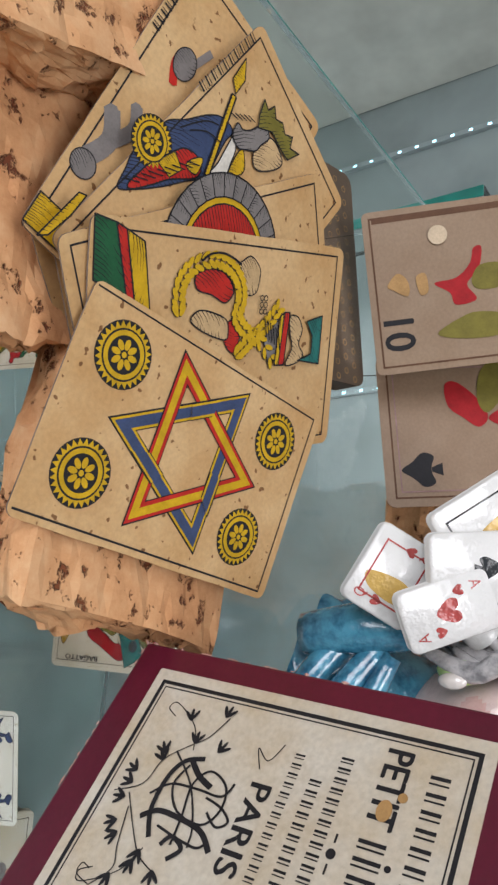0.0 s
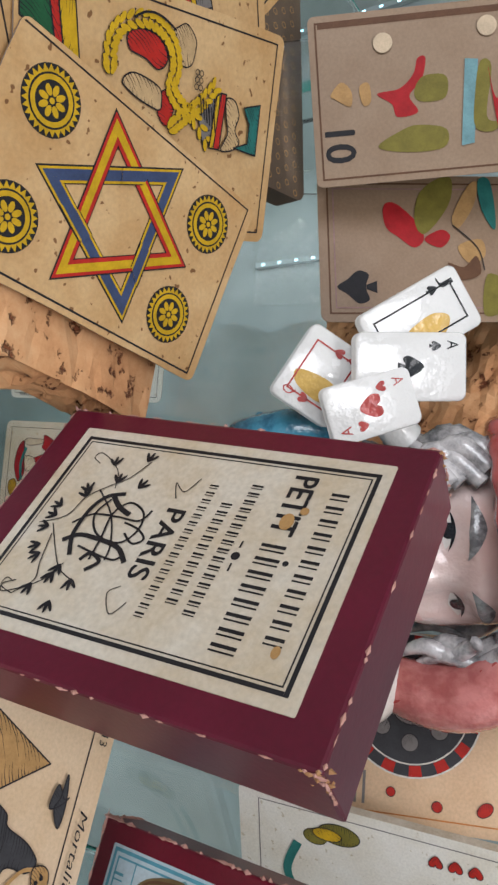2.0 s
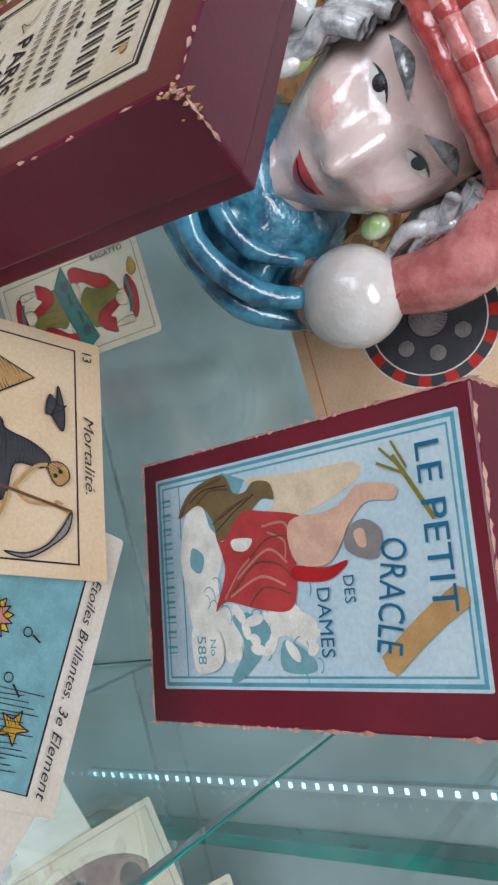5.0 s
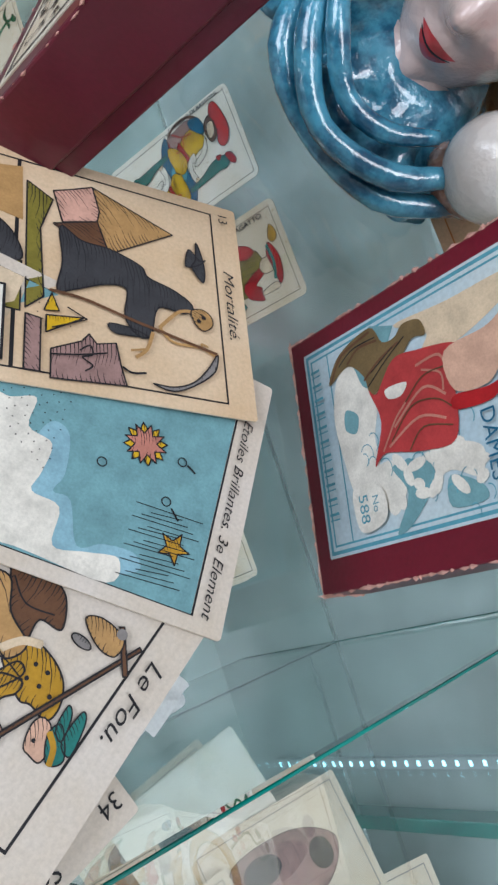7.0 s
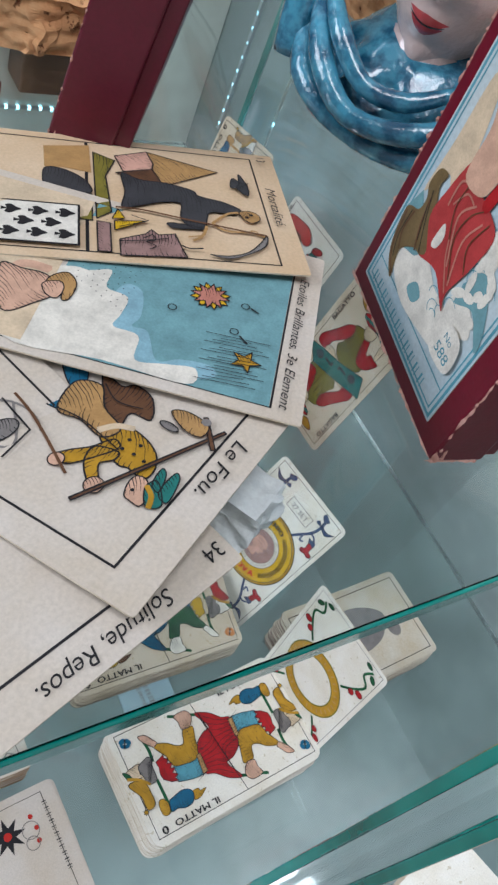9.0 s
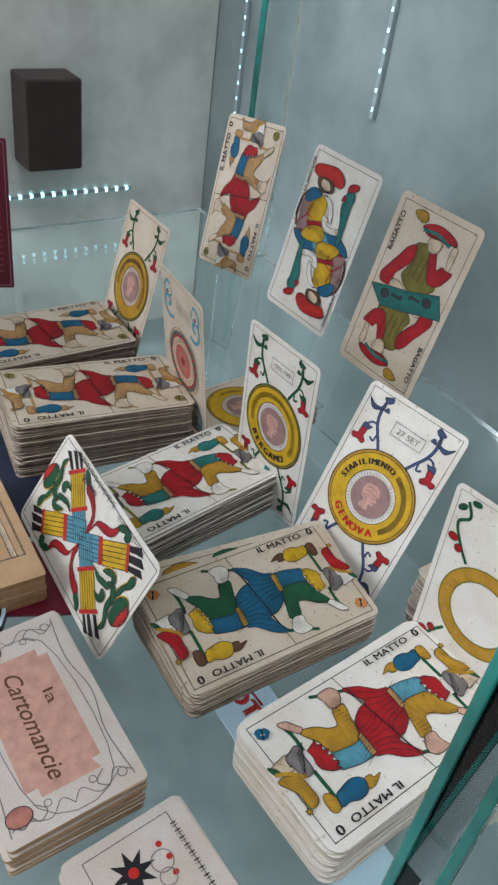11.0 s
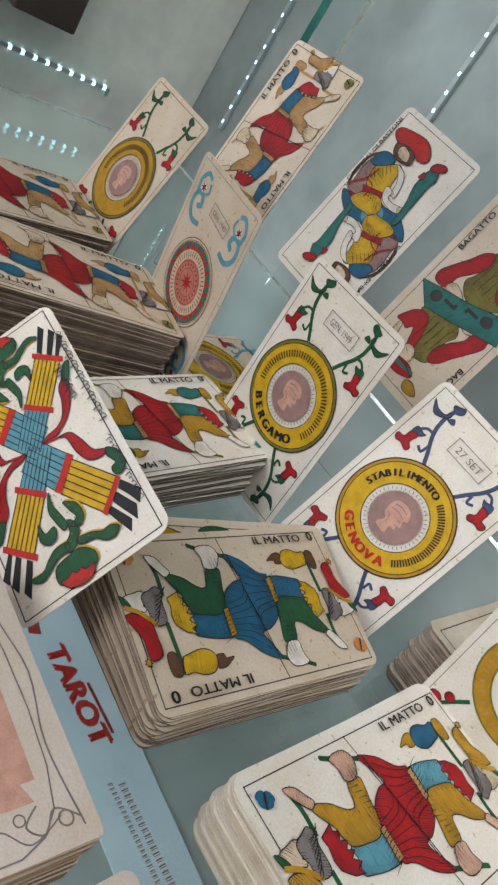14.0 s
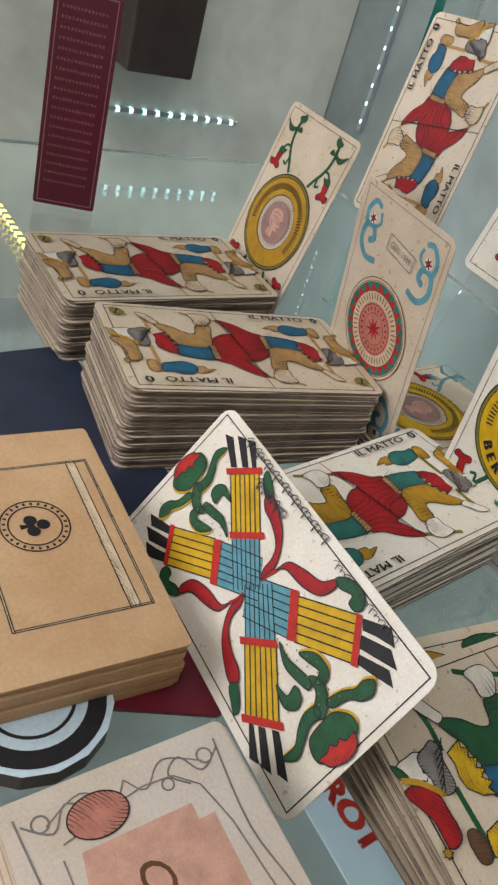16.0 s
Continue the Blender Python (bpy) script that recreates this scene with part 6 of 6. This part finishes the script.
prints(hb, ("frame", "grey", border(55, 80, 0.4)), ("plant", "olive", disc(-21, -12, 4, 7) + disc(-18, -20, 3, 4)), ("leaf", "yellow", disc(-20, -16, 2.4, 5)), ("heart", "scarlet", sum((moved(heart_shape, u, v, -90, 0.8) for u in (-21, -10, 0) for v in (19, 25, 31)), [])), ("portrait", "mauve", disc(3.5, 22, 4, 4)), ("ribbon", "sea", line(3, (-14, -26), (-2, -30), (8, -26))))
card("print_card", axes((250, 60, 40), (0.9, 0.3, 0), (-0.3, 0.85, 0.4)), 120, 90, 2, PAPER, EDGE_WHITE, "grey engraved print beyond the side glass", "print", "prints beyond the glass")
for j, (cx, cy, cz, key) in enumerate(((236, 44, 10, "grey"), (300, 20, 30, "grey"), (270, 90, 60, "mauve"), (330, 120, 80, "grey"))):
    pc = card("print_card", axes((cx, cy, cz), (0.9, 0.3 - 0.1 * j, 0.1), (-0.3, 0.85, 0.45)), 74, 100, 2, PAPER_AGED, EDGE_WHITE, "faded figure print beyond the side glass", "print", "prints beyond the glass")
    prints(pc, ("frame", "grey", border(66, 92, 0.6)), ("figure", key, blob((-18, -30), (4, -34), (20, -10), (16, 20), (-4, 34), (-20, 10))), ("shape", "sea" if j % 2 else "darkgrey", disc(0, 22, 9, 7) + disc(-8, -14, 8, 12)))
panel("side_shelf", (178, -40, -34), (400, 232, -26), GLASS, "glass shelf beyond the side panel").visible_shadow = False

# ---- upper shelf: glazed ceramic figurine ----
def ceramic(name, col, col2=None, scale=60.0):
    m, nt, b = nodes_of(name)
    n = noise_node(nt, scale / 1000, 4.0)
    c = ramp(nt, n.outputs[0], [(0.38, col2 or tuple(x * 0.7 for x in col)), (0.6, col)])
    nt.links.new(c.outputs[0], b.inputs["Base Color"])
    b.inputs["Roughness"].default_value, b.inputs["Coat Weight"].default_value, b.inputs["Coat Roughness"].default_value = 0.2, 1.0, 0.03
    n2 = noise_node(nt, 0.16, 3.0)
    bump(nt, b, n2.outputs[0], 0.1, 1.0)
    return m


def figurine():
    """One glazed mesh: draped cape, smooth head, knitted cap with a bobble, and a fan of cards for a handle."""
    mats = [ceramic("glaze_blue", (0.07, 0.3, 0.43), (0.012, 0.09, 0.17), 110), ceramic("glaze_flesh", (0.74, 0.58, 0.54), (0.68, 0.46, 0.41), 30), ceramic("glaze_grey", (0.6, 0.58, 0.58), (0.22, 0.22, 0.23), 160),
            ceramic("glaze_red", (0.5, 0.09, 0.08), (0.32, 0.03, 0.03), 90), ceramic("glaze_white", (0.8, 0.76, 0.72), (0.7, 0.62, 0.56), 30), ceramic("glaze_black", (0.02, 0.025, 0.03)), ceramic("glaze_green", (0.42, 0.6, 0.2), (0.6, 0.7, 0.5), 90),
            ceramic("glaze_card", (0.8, 0.8, 0.78), (0.74, 0.74, 0.72), 20), ceramic("glaze_rose", (0.66, 0.24, 0.22), (0.45, 0.12, 0.11), 90), ceramic("glaze_brown", (0.4, 0.2, 0.13), (0.2, 0.08, 0.05), 200), ceramic("glaze_gold", (0.7, 0.45, 0.12)),
            ceramic("glaze_lips", (0.55, 0.06, 0.07)), ceramic("glaze_brow", (0.12, 0.12, 0.125), (0.3, 0.3, 0.3), 300), ceramic("glaze_blush", (0.7, 0.42, 0.38), (0.74, 0.52, 0.48), 40), ceramic("glaze_knit", (0.76, 0.56, 0.52), (0.66, 0.34, 0.31), 120)]
    verts, faces, fm = [], [], []

    def grid(rows, mi, wrap=True, ends=True, pick=None):
        base, n = len(verts), len(rows[0])
        for r in rows:
            verts.extend(tuple(p) for p in r)
        for i in range(len(rows) - 1):
            for k in range(n if wrap else n - 1):
                q = (base + i * n + k, base + i * n + (k + 1) % n, base + (i + 1) * n + (k + 1) % n, base + (i + 1) * n + k)
                faces.append(q)
                fm.append(pick(i, k, sum((Vector(verts[j]) for j in q), Vector()) / 4) if pick else mi)
        if ends:
            for i in (0, len(rows) - 1):
                faces.append(tuple(base + i * n + k for k in range(n)))
                fm.append(mi)

    def ball(c, r, mi, rot=(0, 0, 0), seg=24, pick=None, warp=None):
        m = Matrix.LocRotScale(c, Euler([radians(a) for a in rot]), None)
        rows = []
        for i in range(seg * 2 // 3 + 1):
            t = math.pi * min(max(i / (seg * 2 // 3), 0.004), 0.996)
            row = [m @ Vector((r[0] * math.sin(t) * math.cos(2 * math.pi * k / seg), r[1] * math.sin(t) * math.sin(2 * math.pi * k / seg), r[2] * math.cos(t))) for k in range(seg)]
            rows.append([warp(p) for p in row] if warp else row)
        grid(rows, mi, True, True, pick)

    def tube(pts, radii, mi, seg=14):
        pts = [Vector(p) for p in pts]
        pts2, rad2 = [], []
        for i in range(len(pts) - 1):
            for s in range(4):
                t = s / 4
                p0, p1, p2, p3 = (pts[min(max(i + j, 0), len(pts) - 1)] for j in (-1, 0, 1, 2))
                pts2.append(0.5 * (2 * p1 + (p2 - p0) * t + (2 * p0 - 5 * p1 + 4 * p2 - p3) * t * t + (3 * p1 - p0 - 3 * p2 + p3) * t ** 3))
                rad2.append(radii[i] + (radii[i + 1] - radii[i]) * t)
        pts2.append(pts[-1])
        rad2.append(radii[-1])
        rows = []
        a = (pts2[1] - pts2[0]).orthogonal().normalized()
        for i, p in enumerate(pts2):
            d = (pts2[min(i + 1, len(pts2) - 1)] - pts2[max(i - 1, 0)]).normalized()
            a = (a - d * a.dot(d)).normalized()
            b2 = d.cross(a)
            rows.append([p + (a * math.cos(2 * math.pi * k / seg) + b2 * math.sin(2 * math.pi * k / seg)) * rad2[i] for k in range(seg)])
        grid(rows, mi)

    # local: x across, y back, z up, in millimetres. Cape with deep folds, low in front
    def cape(rx0, rx1, ry0, ry1, drop, fold, zf, zb):
        rows, seg = [], 96
        for i in range(15):
            s = i / 14
            row = []
            for k in range(seg):
                a = 2 * math.pi * k / seg
                front = (1 - math.sin(a)) / 2
                top = zb + (zf - zb) * front
                e = math.sin(math.pi * min(1, s * 1.1 + 0.12)) ** 0.6
                rx, ry = rx0 + (rx1 - rx0) * s ** 1.4, ry0 + (ry1 - ry0) * s ** 1.4
                w = fold * e * (math.sin(a * 7 + s * 5) + 0.6 * math.sin(a * 13 - s * 7))
                row.append(Vector((-6 + (rx + w) * math.cos(a), 20 + (ry + w) * math.sin(a), drop + (top - drop) * s)))
            rows.append(row)
        grid(rows, 0)

    cape(44, 20, 36, 19, -77, 3.6, -50, -34)
    tube([(-46, 2, -46), (-34, -14, -58), (-12, -24, -67), (14, -20, -60), (30, -4, -46)], [4, 4.6, 4, 4.4, 3], 0)
    tube([(-48, 4, -56), (-38, -12, -68), (-14, -20, -74), (16, -18, -70), (34, -6, -58)], [4.4, 5, 3.4, 4.4, 3.6], 0)
    tube([(-44, 0, -42), (-30, -12, -50), (-14, -17, -58), (2, -15, -56), (14, -6, -48)], [3, 4, 3.4, 3.6, 2.4], 0)
    tube([(-50, 6, -36), (-52, 2, -52), (-50, 0, -70)], [6, 8, 7], 0)

    def g(x, z, cx, cz, sx, sz):
        return math.exp(-((x - cx) / sx) ** 2 - ((z - cz) / sz) ** 2)

    def head(p):
        x, z = p.x + 8, p.z
        k = max(0.0, (-16 - z) / 44)
        q = Vector((-8 + x * (1 - 0.42 * k), p.y, z))
        if p.y < 18:
            out = 11 * g(x, z, 0, -17, 5.5, 9) + 5 * g(x, z, 0, -22, 7, 4.5) + 5 * g(x, z, -15, -20, 9, 10) + 5 * g(x, z, 15, -20, 9, 10) + 5 * g(x, z, 0, -52, 9, 8) + 3.4 * g(x, z, 0, -36, 10, 5)
            out += -4 * g(x, z, -12.5, -4, 7, 5) - 4 * g(x, z, 12.5, -4, 7, 5) + 3 * g(x, z, -13, 5, 10, 4) + 3 * g(x, z, 13, 5, 10, 4) - 1.6 * g(x, z, 0, -29, 4, 2.5)
            out += 1.8 * g(x, z, -12.5, -3.5, 4.5, 2.4) + 1.8 * g(x, z, 12.5, -3.5, 4.5, 2.4) - 1.5 * g(x, z, 0, -43, 9, 2.4)
            q.y -= out
        return q

    def paint(i, k, c):
        x, z = c.x + 8, c.z
        if c.y > 14:
            return 1
        if ((abs(x) - 16) / 6) ** 2 + ((z + 20) / 6) ** 2 < 1:
            return 13
        return 1

    ball((-8, 22, -14), (29, 24, 45), 1, (0, 0, 0), 150, paint, head)
    def decal(cx, cz, rx, rz, mi, off, sag=0.0, pinch=1.0):
        """A painted patch that follows the face."""
        rows = []
        for i in range(6):
            row = []
            for k in range(28):
                a, t = 2 * math.pi * k / 28, max(i / 5, 0.01)
                ux = t * math.cos(a)
                x = cx + rx * ux
                z = cz + rz * t * math.sin(a) * (1 - abs(ux)) ** (0.0 if pinch == 1.0 else 0.4) + sag * ux * ux
                d = 1 - (x / 29) ** 2 - ((z + 14) / 45) ** 2
                q = head(Vector((x - 8, 22 - 24 * math.sqrt(max(d, 0.02)), z)))
                row.append(q + Vector((0, -off, 0)))
            rows.append(row)
        grid(rows, mi, True, False)

    for s in (-1, 1):
        decal(s * 12.5, -3.6, 5.2, 2.6, 4, 0.25, -0.6, 0.5)
        decal(s * 12.5, -3.4, 2.3, 2.2, 5, 0.45)
        decal(s * 12.5, -1.8, 5.8, 0.7, 5, 0.6, -1.6, 0.5)
        decal(s * 13.5, 6.0, 8.5, 2.4, 12, 0.5, -3.0, 0.5)
    decal(0, -34.6, 9.5, 2.0, 11, 0.4, 1.6, 0.5)
    decal(0, -37.4, 8.0, 2.2, 11, 0.5, 2.4, 0.5)
    decal(0, -35.9, 8.5, 0.35, 5, 0.6, 1.6)
    tube([(-8, 22, -48), (-8, 18, -62), (-8, 18, -74)], [17, 18, 24], 1)
    # hair at the temples in locks
    rnd = random.Random(4)
    for j in range(26):
        s = -1 if j % 3 else 1
        y, x = 2 + 20 * rnd.random(), -8 + s * (25 + 5 * rnd.random())
        z0 = 14 - 16 * rnd.random()
        tube([(x, y, z0), (x + s * 7, y + 2, z0 - 9), (x + s * 4, y + 1, z0 - 18), (x + s * 10, y + 2, z0 - 26 - 8 * rnd.random())], [2.6, 3.4, 2.8, 1.0], 2, 8)
    ball((-38, 6, -24), (4.5, 4.5, 7), 6)
    ball((-37, 1.5, -25), (2.4, 2.4, 4.4), 4)
    ball((17, 6, -26), (4, 4, 5), 6)
    # knitted cap
    def roll(j):
        z, r = 11 + 6.0 * j, (35, 36.5, 36, 34.5, 31, 26, 18, 8)[j]
        rows = []
        for k in range(72):
            a = 2 * math.pi * k / 72
            c = Vector((-10 + r * math.cos(a), 22 + r * 0.84 * math.sin(a), z - 2 - 9 * math.sin(a)))
            o = Vector((math.cos(a), math.sin(a), 0))
            rr = 3.9 * (1 + 0.13 * math.cos(k * math.pi / 2))
            rows.append([c + (o * math.cos(2 * math.pi * t / 10) + Vector((0, 0, 1)) * math.sin(2 * math.pi * t / 10)) * rr for t in range(10)])
        rows.append(rows[0])
        grid(rows, 3, True, False, lambda i, k, c: 3 if (j == 0 or i % 4 == 0) else (8 if k in (4, 5, 6, 7) or j == 1 else 14))
    for j in range(8):
        roll(j)
    ball((-10, 22, 28), (31, 26, 24), 3)
    tube([(18, 16, 22), (28, 10, 14), (37, 4, 0), (39, 2, -14), (36, 1, -28)], [10, 12, 11.5, 11, 9], 8, 16)
    for j in range(9):
        t = j / 8
        c = Vector((22 + 17 * math.sin(t * 1.5), 13 - 12 * t, 16 - 40 * t))
        ball(c, (12.2 - 1.5 * t, 11.6 - 1.5 * t, 1.7), 3, (14, 25 + 40 * t, 0), 18)
    ball((33, -3, -40), (17.2, 17.2, 17.2), 4, (0, 0, 0), 40)
    ball((30, 2, -54), (14, 14, 9), 9, (0, 0, 0), 20)

    # fan of cards, the handle
    nrm = Vector((-0.22, -0.774, 0.6)).normalized()

    def tile(c, y, w, h, t):
        y = (Vector(y) - nrm * Vector(y).dot(nrm)).normalized()
        x = y.cross(nrm)
        mm = Matrix((x, y, nrm)).transposed().to_4x4()
        mm.translation = Vector(c)
        pts = outline(w, h, 2.4)
        rows = [[mm @ Vector((px, py, -t)) for px, py in pts], [mm @ Vector((px, py, -0.8)) for px, py in pts], [mm @ Vector((px * 0.95, py * 0.96, 0)) for px, py in pts]]
        grid(rows, 7)
        return mm

    def pip(mm, polys, mi, z=0.15):
        for p in polys:
            base = len(verts)
            verts.extend(tuple(mm @ Vector((u, v, z))) for u, v in p)
            faces.append(tuple(range(base, base + len(p))))
            fm.append(mi)

    specs = (((-71.5, -3, -35), (13, 6, 12), 25, 21, 3, "Q"), ((-62, -4, -20), (-2, 16, 19), 17.5, 27, 3, "A"), ((-71, 4.5, -9.5), (6, 18, 25), 20, 33, 5, "A"), ((-83, 12, -7.5), (-10, 20, 23), 20, 33, 5, "J"))
    for j, (c, y, cw, ch, mi, letter) in enumerate(specs):
        mm = tile(Vector(c) + nrm * (1, 2, 0, -1)[j], y, cw, ch, 5)
        pf = heart_small if mi == 3 else spade_small
        wd = words(letter, -cw / 2 + 2.4, ch / 2 - 6, -cw / 2 + 5.0, ch / 2 - 6, 3.4)
        pip(mm, both(wd), mi)
        pip(mm, both(moved(pf, -cw / 2 + 4, ch / 2 - 9.5, 0, 0.42)), mi)
        if j in (1, 2):
            pip(mm, moved(pf, 0, 0, 0, 0.95), mi)
        else:
            pip(mm, border(cw - 8, ch - 7, 0.5), mi)
            pip(mm, blob((2, -7), (6, -5), (7, 4), (3, 8), (0, 3)), 10, 0.12)
    tube([(-46, 14, -18), (-56, 10, -22), (-66, 8, -24)], [6, 6, 6], 7)
    ob = mesh_ob("figurine", verts, faces, mats, None, "", fm, True)
    ob.matrix_world = Matrix.Translation((-0.040, 0.016, 0.403)) @ Matrix.Rotation(radians(30.5), 4, "Z") @ Matrix.Scale(0.001, 4)
    return tagged(ob, "glazed ceramic figurine in blue cape and striped cap", "figurine")


heart_small = blob((0, -4), (3.4, 0), (3, 2.8), (0.9, 2.8), (0, 1.6), (-0.9, 2.8), (-3, 2.8), (-3.4, 0))
spade_small = blob((0, 4), (3.2, -0.4), (2.6, -2.6), (0.8, -2), (-0.8, -2), (-2.6, -2.6), (-3.2, -0.4)) + [[(-0.5, -1.8), (0.5, -1.8), (1.3, -4.2), (-1.3, -4.2)]]
figurine()
